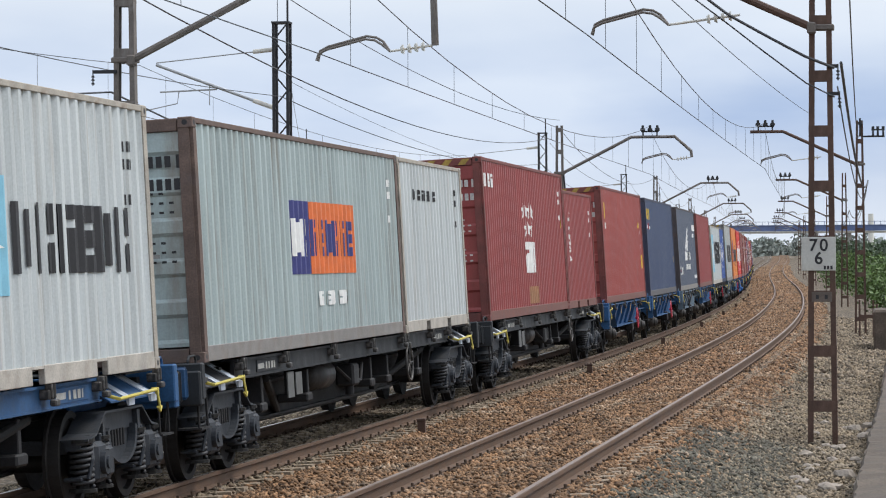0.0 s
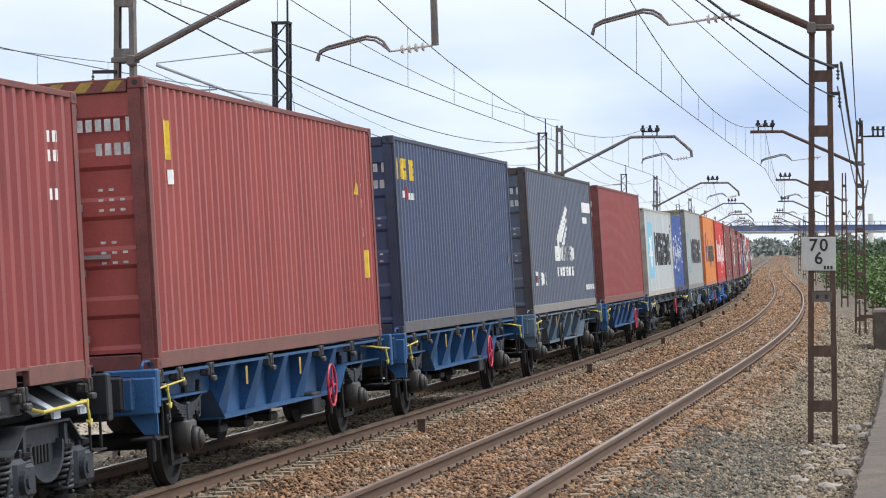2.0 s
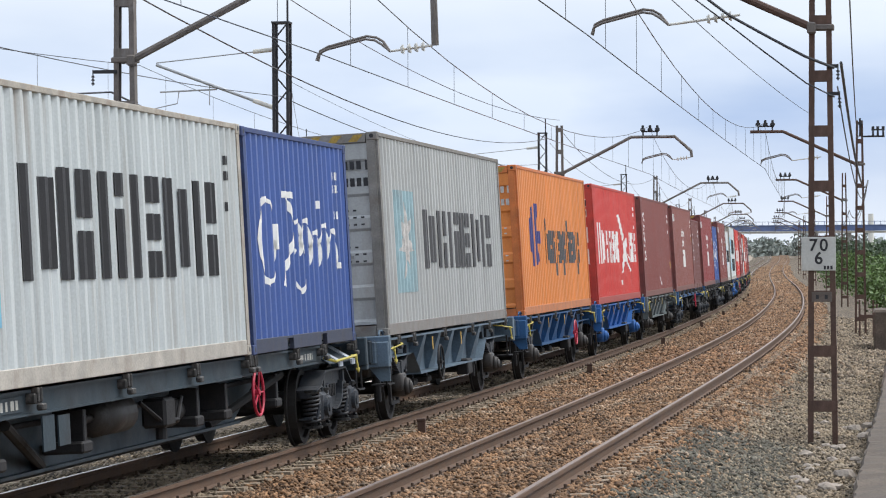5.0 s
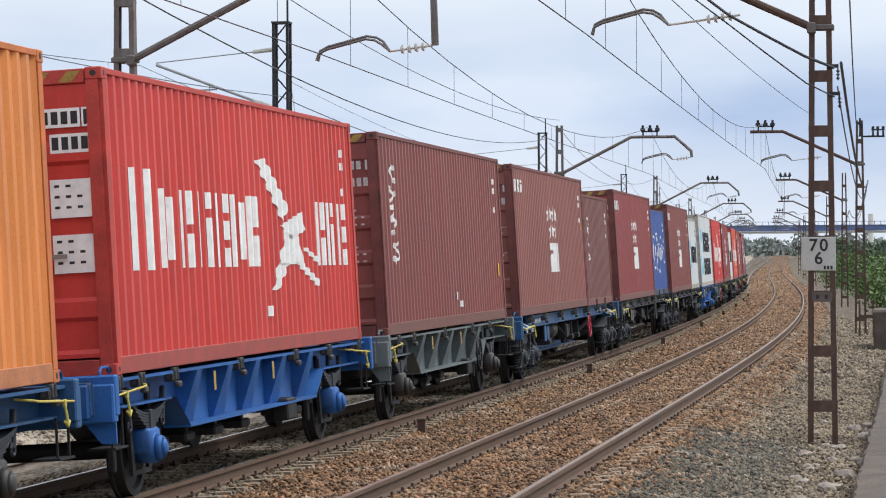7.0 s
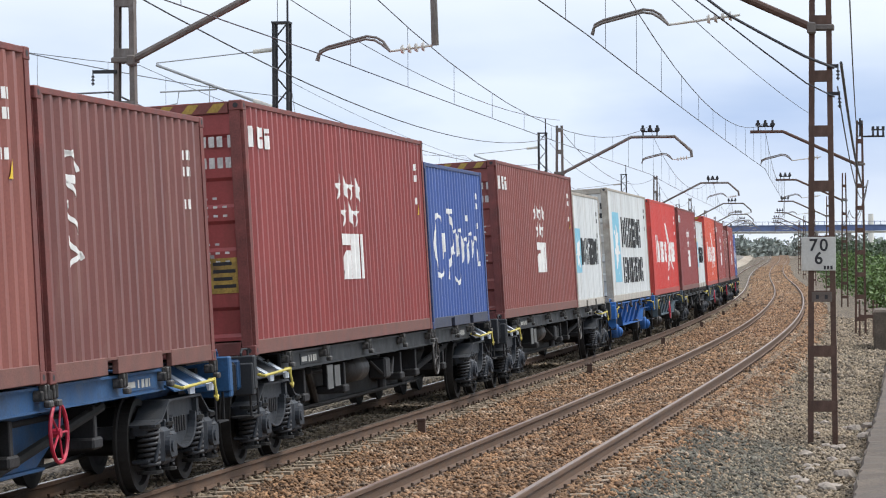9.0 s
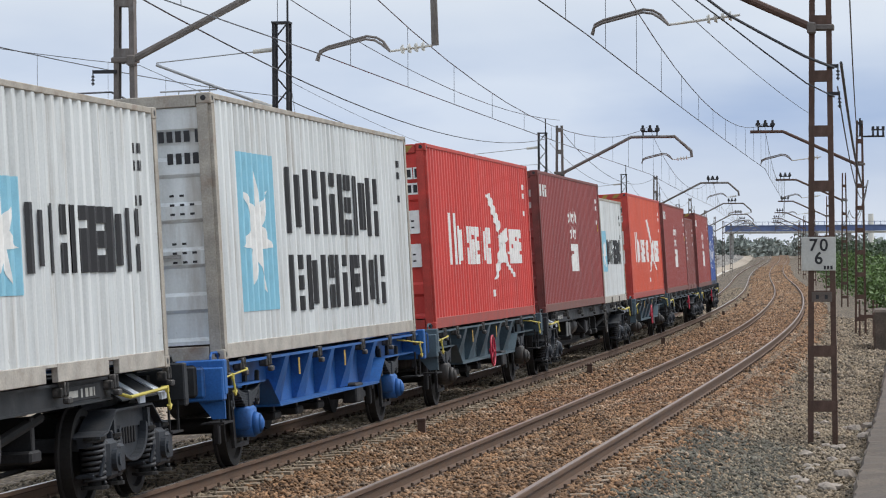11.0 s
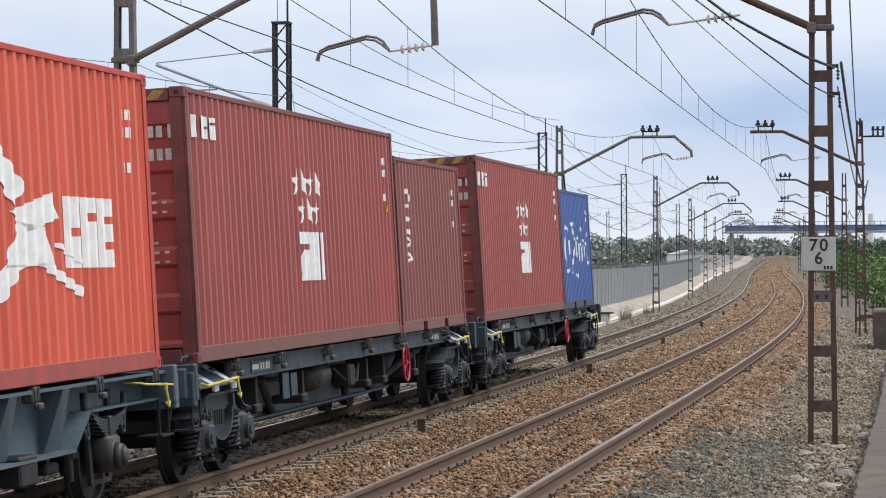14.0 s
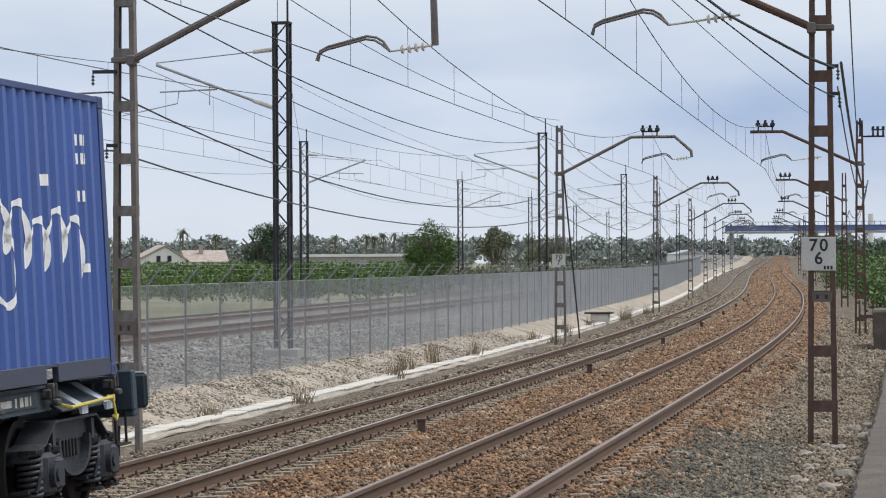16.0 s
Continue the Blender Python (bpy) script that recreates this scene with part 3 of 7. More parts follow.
def make_container(L, Hc, tag, label, marks, chevrons=False, deep_frame=None, rail_m=None):
    paint = M[tag]
    K = container_meshes(L, Hc, paint, tag, M[deep_frame or FRAME_OF[tag]], M[rail_m or RAIL_OF[tag]])
    e = empty("shipping_container", Matrix(), label, "container", "containers on the train")
    part("side_wall", K["side_wall"], None, e)
    part("side_wall", K["other"], None, e)
    for x in (-1.175, 1.175):
        part("top_rail", K["rail_t"], None, e, at=pose(x, 0, Hc - 0.065) @ Matrix.Diagonal((1 if x > 0 else -1, 1, 1, 1)))
        part("bottom_rail", K["rail_b"], None, e, "dusty worn bottom side rail", at=pose(x, 0, 0.1) @ Matrix.Diagonal((1 if x > 0 else -1, 1, 1, 1)))
    for x, sx in ((-1.138, 180), (1.138, 0)):
        for y, sy in ((0.09, 0), (L - 0.09, 1)):
            part("corner_post", K["post"], None, e, at=pose(x, y, 0) @ Matrix.Diagonal((1 if x > 0 else -1, -1 if sy == 0 else 1, 1, 1)))
            for z in (0.0, Hc - 0.118):
                c = part("corner_casting", K["cast"], None, e, "worn steel corner casting", at=pose(x, y, z, 0, 0, 0 if x > 0 else 180))
                part("casting_hole", K["hole"], None, c, "flat black oval painted for the shade inside a lock hole")
                part("casting_hole", K["hole_end"], None, c, "flat black oval painted for the shade inside a lock hole")
    for sx in (-1, 1):
        d = part("door", K["leaf"], None, e, at=Matrix.Diagonal((sx, 1, 1, 1)))
        for x in (0.16, 0.5):
            part("lock_rod", K["rod"], None, d, "galvanised lock rod", at=pose(x, 0, 0))
    part("door_header", K["header"], None, e)
    part("door_sill", K["sill"], None, e)
    part("end_wall", K["back"], None, e)
    part("roof", K["roof"], None, e)
    part("floor_panel", K["floor"], None, e)
    single = []
    for k, (name, mtl, shapes) in enumerate(marks):
        if name == "code":
            single.append((name, mtl, shapes, 0))
        else:
            single += [(name, mtl, [el] if isinstance(el[0], tuple) else el, min(k, 2)) for el in shapes]
    for name, mtl, shapes, layer in single:
        mk = part(name, paint_on(shapes, K["br"], layer), M[mtl], e, {"letter": "painted stroke", "emblem": "painted company emblem", "code": "small white code markings", "label_plate": "coloured label"}.get(name, ""))
        if name == "code":
            mk["kind"] = "stuff"
    door_marks(e, Hc, tag)
    if chevrons == 2:
        cl = part("label_plate", Build().box(0.72, 1.08, 0.0265, 0.03, 0.72, 1.12), M["dull_yellow"], e, "yellow caution label on the door")
        for k in range(4):
            part("writing", Build().box(0.77, 1.03 - 0.04 * (k % 2), 0.0245, 0.0265, 0.78 + k * 0.085, 0.82 + k * 0.085), M["black"], cl)
    if chevrons:
        b = Build()
        for i in range(7):
            x = -1.0 + i * 0.3
            b.add([(x, -0.002, Hc - 0.13), (x + 0.13, -0.002, Hc - 0.13), (x + 0.22, -0.002, Hc - 0.03), (x + 0.09, -0.002, Hc - 0.03)], [(0, 1, 2, 3)])
        part("height_stripes", b, M["dull_yellow"], e, "yellow and black height warning stripes")
    return e


def door_marks(e, Hc, tag):
    """Codes and data plates on the right-hand door leaf."""
    light = tag in ("paint_white", "paint_offwhite", "paint_teal", "paint_grey", "paint_cream")
    b = Build()

    def r(x0, x1, z0, z1):
        b.add([(x0, 0.026, z0), (x1, 0.026, z0), (x1, 0.026, z1), (x0, 0.026, z1)], [(0, 1, 2, 3)])
    for i in range(6):
        r(0.42 + i * 0.095, 0.485 + i * 0.095, Hc - 0.52, Hc - 0.40)
    r(1.02, 1.1, Hc - 0.53, Hc - 0.39)
    for i in range(4):
        r(0.7 + i * 0.095, 0.765 + i * 0.095, Hc - 0.76, Hc - 0.64)
    for j in range(6):
        for i in range(3 if j % 3 else 2):
            r(0.70 + i * 0.11, 0.75 + i * 0.11, 1.785 - j * 0.1 - (0.22 if j > 2 else 0), 1.81 - j * 0.1 - (0.22 if j > 2 else 0))
    plated = tag in ("paint_red", "paint_orange_red")
    if plated:
        for x0, x1, z0, z1 in ((0.4, 0.985, Hc - 0.55, Hc - 0.37), (1.0, 1.115, Hc - 0.55, Hc - 0.37), (0.68, 1.07, Hc - 0.79, Hc - 0.61), (0.66, 1.07, 1.5, 1.86), (0.66, 1.07, 0.98, 1.34)):
            part("label_plate", Build().box(x0, x1, 0.0262, 0.0292, z0, z1), M["white"], e, "white data label on the door")
        b.v = [(x, y - 0.002, z) for x, y, z in b.v]
    tagged(part("code", b, M["black" if light or plated else "worn_white"], e, "code and weight markings on the door"), kind="stuff")


E40, H_HC, H_STD, E20 = 12.192, 2.896, 2.591, 6.058


def paint(name, base, tint=RUST, amount=0.35, vary=0.14, rough=0.5, drip=(1.0, 1.6, 0.28)):
    # streaks run down the walls
    M[name] = mat(name, base, rough, 0.0, vary, 2.2, 40, 0.06, tint=tint, tint_amount=amount, stretch=drip, big=1.7, fade=0.32)


paint("paint_maroon", (0.262, 0.050, 0.048), (0.12, 0.04, 0.03), 0.5)
paint("paint_maroon_bright", (0.305, 0.061, 0.052), (0.15, 0.045, 0.035), 0.45)
paint("paint_brown", (0.225, 0.062, 0.052), (0.11, 0.04, 0.03), 0.5)
paint("paint_oxide", (0.26, 0.090, 0.073), (0.14, 0.06, 0.04), 0.5)
paint("paint_faded", (0.175, 0.064, 0.056), (0.26, 0.15, 0.125), 0.55)
paint("paint_red", (0.56, 0.045, 0.035), (0.30, 0.04, 0.03), 0.35)
paint("paint_orange_red", (0.60, 0.09, 0.045), (0.36, 0.07, 0.04), 0.35)
paint("paint_orange", (0.66, 0.22, 0.05), (0.40, 0.14, 0.05), 0.4)
paint("paint_navy", (0.050, 0.070, 0.135), (0.09, 0.08, 0.09), 0.4)
paint("paint_slate", (0.09, 0.108, 0.150), (0.15, 0.12, 0.10), 0.45)
paint("paint_blue", (0.045, 0.095, 0.31), (0.06, 0.08, 0.16), 0.4)
paint("paint_teal", (0.33, 0.395, 0.395), (0.20, 0.16, 0.12), 0.8, drip=(1.0, 3.0, 0.16))
paint("paint_white", (0.61, 0.635, 0.635), (0.30, 0.25, 0.20), 0.7, drip=(1.0, 3.0, 0.16))
paint("paint_offwhite", (0.47, 0.505, 0.51), (0.30, 0.25, 0.20), 0.7, drip=(1.0, 3.0, 0.16))
paint("paint_grey", (0.37, 0.38, 0.375), (0.22, 0.18, 0.14), 0.45)
M["maroon_frame"] = mat("maroon_frame", (0.165, 0.05, 0.044), 0.65, 0, 0.3, 4, 50, 0.2, tint=(0.09, 0.042, 0.036), tint_amount=0.6)
M["rail_dark"] = mat("dirty_bottom_rail", (0.045, 0.053, 0.085), 0.7, 0, 0.3, 4, 50, 0.2, tint=(0.05, 0.04, 0.035), tint_amount=0.6)
M["rail_grey"] = mat("rail_grey", (0.21, 0.20, 0.19), 0.7, 0, 0.25, 4, 50, 0.15, tint=RUST, tint_amount=0.5)
M["rust_frame"] = mat("rust_frame", (0.13, 0.09, 0.075), 0.75, 0, 0.3, 4, 50, 0.2, tint=(0.12, 0.1, 0.1), tint_amount=0.6)
M["red_frame"] = mat("red_frame", (0.45, 0.052, 0.04), 0.6, 0, 0.25, 4, 50, 0.15, tint=(0.2, 0.04, 0.032), tint_amount=0.6)
M["orange_frame"] = mat("orange_frame", (0.52, 0.155, 0.045), 0.6, 0, 0.2, 4, 50, 0.15, tint=(0.25, 0.09, 0.04), tint_amount=0.6)
M["navy_frame"] = mat("navy_frame", (0.042, 0.05, 0.085), 0.65, 0, 0.25, 4, 50, 0.15, tint=(0.09, 0.06, 0.05), tint_amount=0.6)
M["slate_frame"] = mat("slate_frame", (0.062, 0.052, 0.055), 0.7, 0, 0.3, 4, 50, 0.2, tint=(0.13, 0.07, 0.05), tint_amount=0.7)
M["blue_frame"] = mat("blue_frame", (0.04, 0.065, 0.17), 0.65, 0, 0.25, 4, 50, 0.15, tint=(0.06, 0.05, 0.06), tint_amount=0.7)
M["pale_frame"] = mat("pale_frame", (0.36, 0.33, 0.285), 0.7, 0, 0.25, 4, 50, 0.2, tint=(0.2, 0.12, 0.075), tint_amount=0.8)
M["grey_frame"] = mat("grey_frame", (0.20, 0.19, 0.175), 0.7, 0, 0.25, 4, 50, 0.2, tint=(0.12, 0.08, 0.06), tint_amount=0.7)
M["rail_dust"] = mat("rail_dust_maroon", (0.165, 0.074, 0.062), 0.75, 0, 0.25, 3, 50, 0.2, tint=(0.10, 0.055, 0.045), tint_amount=0.7)
M["rail_red"] = mat("rail_dust_red", (0.32, 0.066, 0.055), 0.7, 0, 0.25, 3, 50, 0.2, tint=(0.17, 0.055, 0.045), tint_amount=0.7)
M["rail_orange"] = mat("rail_dust_orange", (0.44, 0.17, 0.075), 0.7, 0, 0.25, 3, 50, 0.2, tint=(0.22, 0.10, 0.055), tint_amount=0.7)
M["rail_navy"] = mat("rail_dust_navy", (0.10, 0.098, 0.105), 0.75, 0, 0.3, 3, 50, 0.2, tint=(0.06, 0.052, 0.05), tint_amount=0.7)
M["rail_pale"] = mat("rail_dust_pale", (0.40, 0.375, 0.335), 0.7, 0, 0.25, 3, 50, 0.2, tint=(0.2, 0.15, 0.11), tint_amount=0.7)
FRAME_OF = {"paint_red": "red_frame", "paint_orange_red": "red_frame", "paint_orange": "orange_frame", "paint_navy": "navy_frame", "paint_slate": "slate_frame", "paint_blue": "blue_frame",
            "paint_teal": "rust_frame", "paint_white": "pale_frame", "paint_offwhite": "pale_frame", "paint_grey": "grey_frame"}
RAIL_OF = {"paint_red": "rail_red", "paint_orange_red": "rail_red", "paint_orange": "rail_orange", "paint_navy": "rail_navy", "paint_slate": "rail_grey", "paint_blue": "rail_dark",
           "paint_teal": "rail_grey", "paint_white": "rail_pale", "paint_offwhite": "rail_pale", "paint_grey": "rail_grey"}
for q in ("paint_maroon", "paint_maroon_bright", "paint_brown", "paint_oxide", "paint_faded"):
    FRAME_OF[q], RAIL_OF[q] = "maroon_frame", "rail_dust"
M["casting"] = mat("casting_steel", (0.13, 0.09, 0.075), 0.7, 0.2, 0.3, 6, 60, 0.2)
M["rod"] = mat("rod_galvanised", (0.30, 0.29, 0.28), 0.5, 0.5, 0.2, 6, 60, 0.1)
M["yellow"] = mat("yellow_paint", (0.68, 0.46, 0.03), 0.55, 0, 0.2, 9, 60, 0.1, tint=(0.3, 0.2, 0.05), tint_amount=0.5)
M["worn_white"] = mat("worn_white_print", (0.5, 0.48, 0.46), 0.7, 0, 0.3, 9, 60, 0.1)
M["dull_yellow"] = mat("dull_yellow", (0.33, 0.22, 0.05), 0.7, 0, 0.35, 6, 60, 0.1, tint=(0.12, 0.07, 0.04), tint_amount=0.8)
M["sky_blue"] = mat("pale_blue_print", (0.24, 0.52, 0.66), 0.6, 0, 0.1, 5, 60, 0.05)
M["pale_print"] = mat("faded_blue_print", (0.27, 0.40, 0.44), 0.65, 0, 0.2, 3, 60, 0.05, tint=(0.33, 0.34, 0.335), tint_amount=0.7)
M["logo_blue"] = mat("dark_blue_print", (0.045, 0.05, 0.19), 0.6, 0, 0.15, 5, 60, 0.05)
M["logo_orange"] = mat("orange_print", (0.70, 0.17, 0.05), 0.6, 0, 0.15, 5, 60, 0.05)
M["patch"] = mat("bare_patch", (0.33, 0.17, 0.09), 0.7, 0, 0.25, 5, 60, 0.1)
M["grey_print"] = mat("grey_print", (0.085, 0.085, 0.09), 0.6, 0, 0.15, 5, 60, 0.05)
M["dark_red"] = mat("dark_red_print", (0.30, 0.03, 0.05), 0.6, 0, 0.15, 5, 60, 0.05)


def corner_codes(L, Hc, light=False, front=True):
    """Owner codes at the top corners of a side."""
    m = "black" if light else "white"
    return [("code", m, digits_bars(L - 0.85, Hc - 0.38, [4, 3, 0, 2], 0.062, 0.1, 0.17))] + ([("code", m, digits_bars(0.45, Hc - 0.42, [5], 0.075, 0.14))] if front else [])


def star_marks(L, Hc, patch=False):
    """Seven stars in two rows over a block of strokes."""
    c = L / 2
    out = []
    for i in range(4):
        out.append(star(c - 0.62 + i * 0.42, 2.02 - (0.02 if i == 3 else 0), 0.19))
    for i in range(3):
        out.append(star(c - 0.34 + i * 0.42, 1.67, 0.19))
    z0, z1 = 0.82, 1.42
    a, b, d, f = c - 0.68, c - 0.12, c + 0.02, c + 0.86
    w = [[rect(a, b, z1 - 0.15, z1), [(a, z0), (b, z0), (b, z1 - 0.22), (b - 0.3, z1 - 0.22)]],
         [rect(d, d + 0.2, z0, z1)], [rect(d + 0.28, d + 0.48, z0, z1), rect(f - 0.2, f, z0, z1)]]
    m = [("emblem", "white", out), ("letter", "white", w)] + corner_codes(L, Hc, False, False) + [("letter", "white", blocks(0.38, 1.4, Hc - 0.52, Hc - 0.28, 3, 1, 0.2, 0.32))]
    m.append(("label_plate", "yellow", [[(L - 0.75, Hc - 1.15), (L - 0.55, Hc - 1.15), (L - 0.65, Hc - 0.98)]]))
    if patch:
        m.append(("label_plate", "patch", [rect(c - 0.3, c + 1.0, 0.22, 0.55)]))
    return m


def square_marks(L, Hc, two=False):
    if L > 8:
        sq = rect(1.2, 3.2, 0.52, 2.2) if not two else rect(1.1, 2.95, 0.5, 2.3)
        w = blocks(3.85, 11.1, 0.9, 1.9, 6, 5, 0.17, 0.31) if not two else blocks(3.7, 9.95, 1.4, 2.2, 6, 5, 0.2, 0.31) + blocks(3.7, 10.15, 0.46, 1.14, 7, 6, 0.2, 0.31)
        r = 0.78
    else:
        sq = rect(0.35, 1.35, 0.78, 1.78)
        w = blocks(1.55, 5.35, 0.96, 1.57, 6, 5, 0.15, 0.33)
        r = 0.46
    c = ((sq[0][0] + sq[1][0]) / 2, (sq[0][1] + sq[2][1]) / 2)
    return [("emblem", "sky_blue", [sq]), ("emblem", "white", [star(c[0], c[1], r, 7, 0.4)]), ("letter", "black", w)] + corner_codes(L, Hc, True, False)


def figure_marks(L, Hc, big):
    if big:
        w = [[rect(0.8, 1.03, 0.98, 1.98), rect(1.36, 1.65, 0.98, 1.98)]] + blocks(1.95, 6.65, 1.0, 1.8, 6, 21, 0.24, 0.27) + blocks(9.65, 11.7, 1.0, 1.8, 3, 4, 0.24, 0.27)
    else:
        w = [[rect(1.92, 2.12, 1.0, 1.84), rect(2.42, 2.66, 1.0, 1.84)]] + blocks(2.9, 6.75, 1.0, 1.64, 6, 21, 0.24, 0.27) + blocks(9.2, 10.85, 1.0, 1.64, 3, 4, 0.24, 0.27)
    fig = [[(6.2, 2.35), (6.6, 2.4), (7.6, 1.75), (7.3, 1.55)], [(7.2, 1.5), (8.3, 1.72), (8.4, 1.45), (7.6, 1.3)], [(7.0, 0.95), (7.4, 1.4), (8.1, 1.35), (8.2, 0.98)],
           [(6.7, 0.62), (6.95, 0.62), (7.5, 0.98), (7.0, 0.98)], [(7.8, 1.0), (8.2, 0.98), (9.0, 0.72), (8.9, 0.64)], [(8.2, 1.2), (8.4, 1.2), (9.1, 1.02), (9.0, 0.96)]]
    fig = [[(6.4 + (y - 6.2) * 1.17, 0.72 + (q - 0.62) * 0.865) for y, q in poly] for poly in fig]
    return [("letter", "white", w), ("emblem", "white", [fig]), ("label_plate", "white", [rect(6.6, 6.85, 0.42, 0.54)])] + corner_codes(L, Hc, False, False)


def ribbon(pts, w):
    """A brush stroke of half width w along pts, thinner on its way up than down."""
    n, side = len(pts), []
    for i, (y, z) in enumerate(pts):
        (ya, za), (yb, zb) = pts[max(i - 1, 0)], pts[min(i + 1, n - 1)]
        q = math.hypot(yb - ya, zb - za) or 1
        k = w * (0.75 if zb > za else 1.2)
        side.append(((y + (zb - za) / q * k, z - (yb - ya) / q * k), (y - (zb - za) / q * k, z + (yb - ya) / q * k)))
    return [[a, c, d, b] for (a, b), (c, d) in zip(side, side[1:])]


def script_marks(L, Hc):
    """Looping white script on the blue boxes."""
    wave = [(2.7 + 2.65 * t + 0.16 * math.sin(30 * t), 1.32 + 0.22 * math.sin(30 * t + 1.2) + 0.07 * math.sin(11 * t) - 0.12 * t) for t in [i / 160 for i in range(161)]]
    loop = [(1.15 + 0.42 * math.cos(a), 1.3 + 0.5 * math.sin(a)) for a in [0.7 + i * 0.4 for i in range(15)]]
    tall = [(2.2 + 0.38 * math.sin(4.6 * t) + 0.1 * t, 1.86 - 1.1 * t) for t in [i / 24 for i in range(25)]]
    tail = [(2.9 + 0.3 * math.cos(a), 0.98 + 0.3 * math.sin(a)) for a in [1.4 - i * 0.45 for i in range(13)]]
    dots = [rect(4.05, 4.2, 1.72, 1.82), rect(1.5, 1.75, 1.2, 1.5), rect(1.95, 2.7, 1.82, 1.9), rect(5.2, 5.4, 0.96, 1.04)]
    return [("letter", "white", [ribbon(wave, 0.032), ribbon(loop, 0.034), ribbon(tall, 0.045), ribbon(tail, 0.03)] + dots)] + corner_codes(L, Hc, False, False)


def vertical_marks(L, Hc, y=0.75, z0=1.1, z1=2.4, n=9, seed=2, across=0.42):
    """A word turned on its side, running up the wall."""
    m, q = 12 * n, (z1 - z0)
    curl = [(y + across * (0.5 + 0.42 * math.sin(n * 2.6 * i / m * 1.7 + seed) + 0.12 * math.sin(9.0 * i / m)), z0 + q * (i / m) + 0.05 * math.sin(n * 5.0 * i / m)) for i in range(m + 1)]
    third = m // 4
    out = [ribbon(curl[:third], 0.032), ribbon(curl[third + 3:2 * third + 2], 0.03), ribbon(curl[2 * third + 5:3 * third + 2], 0.032), ribbon(curl[3 * third + 5:], 0.03)]
    return [("letter", "white", out)] + corner_codes(L, Hc, False, False)


# ---- wagons ----
def wagon_paint(name, base, amount=0.5):
    M[name] = mat(name, base, 0.6, 0.1, 0.25, 3.0, 40, 0.15, tint=(0.035, 0.03, 0.028), tint_amount=amount, big=1.5)


wagon_paint("wagon_black", (0.019, 0.022, 0.026), 0.6)
wagon_paint("wagon_blue", (0.021, 0.083, 0.20), 0.8)
wagon_paint("wagon_bright", (0.02, 0.11, 0.34), 0.65)
wagon_paint("wagon_steel", (0.10, 0.145, 0.19), 0.7)
wagon_paint("wagon_slate", (0.07, 0.105, 0.13), 0.6)
wagon_paint("wagon_grey", (0.125, 0.15, 0.155), 0.7)
wagon_paint("wagon_dark", (0.03, 0.048, 0.062), 0.75)
M["soot"] = mat("underframe_soot", (0.014, 0.0135, 0.013), 0.85, 0, 0.35, 5, 50, 0.2)
M["grime"] = mat("running_gear_grime", (0.017, 0.017, 0.0185), 0.65, 0.0, 0.4, 6, 60, 0.25, tint=(0.05, 0.044, 0.04), tint_amount=0.5, spec=0.3)
M["bogie"] = mat("bogie_cast_steel", (0.026, 0.031, 0.039), 0.6, 0.1, 0.4, 5, 60, 0.25, tint=(0.075, 0.07, 0.064), tint_amount=0.5, spec=0.4)
M["strap"] = mat("worn_pale_steel", (0.50, 0.55, 0.62), 0.5, 0.3, 0.2, 6, 60, 0.1, tint=(0.15, 0.13, 0.12), tint_amount=0.5)
M["wheel"] = mat("wheel_steel", (0.015, 0.0135, 0.013), 0.7, 0.1, 0.3, 4, 60, 0.15)
M["wheel_red"] = mat("handwheel_red", (0.42, 0.02, 0.05), 0.5, 0, 0.2, 6, 60, 0.1)
M["board"] = mat("grey_board", (0.12, 0.125, 0.125), 0.7, 0, 0.25, 5, 60, 0.1, tint=(0.05, 0.045, 0.04), tint_amount=0.6)
M["plate"] = mat("pale_plate", (0.42, 0.42, 0.39), 0.7, 0, 0.25, 5, 60, 0.1, tint=(0.2, 0.18, 0.15), tint_amount=0.6)
WHEEL_R = 0.47
WHEELSETS = []
GEAR = {}


def lathe(profile, n=28):
    """Rings (x, r) about the x axis."""
    b = Build()
    for x, r in profile:
        b.v += [(x, r * math.cos(2 * math.pi * i / n), r * math.sin(2 * math.pi * i / n)) for i in range(n)]
    for k in range(len(profile) - 1):
        b.f += [(k * n + i, k * n + (i + 1) % n, (k + 1) * n + (i + 1) % n, (k + 1) * n + i) for i in range(n)]
    b.f += [tuple(range(n)), tuple(range((len(profile) - 1) * n, len(profile) * n))]
    return b


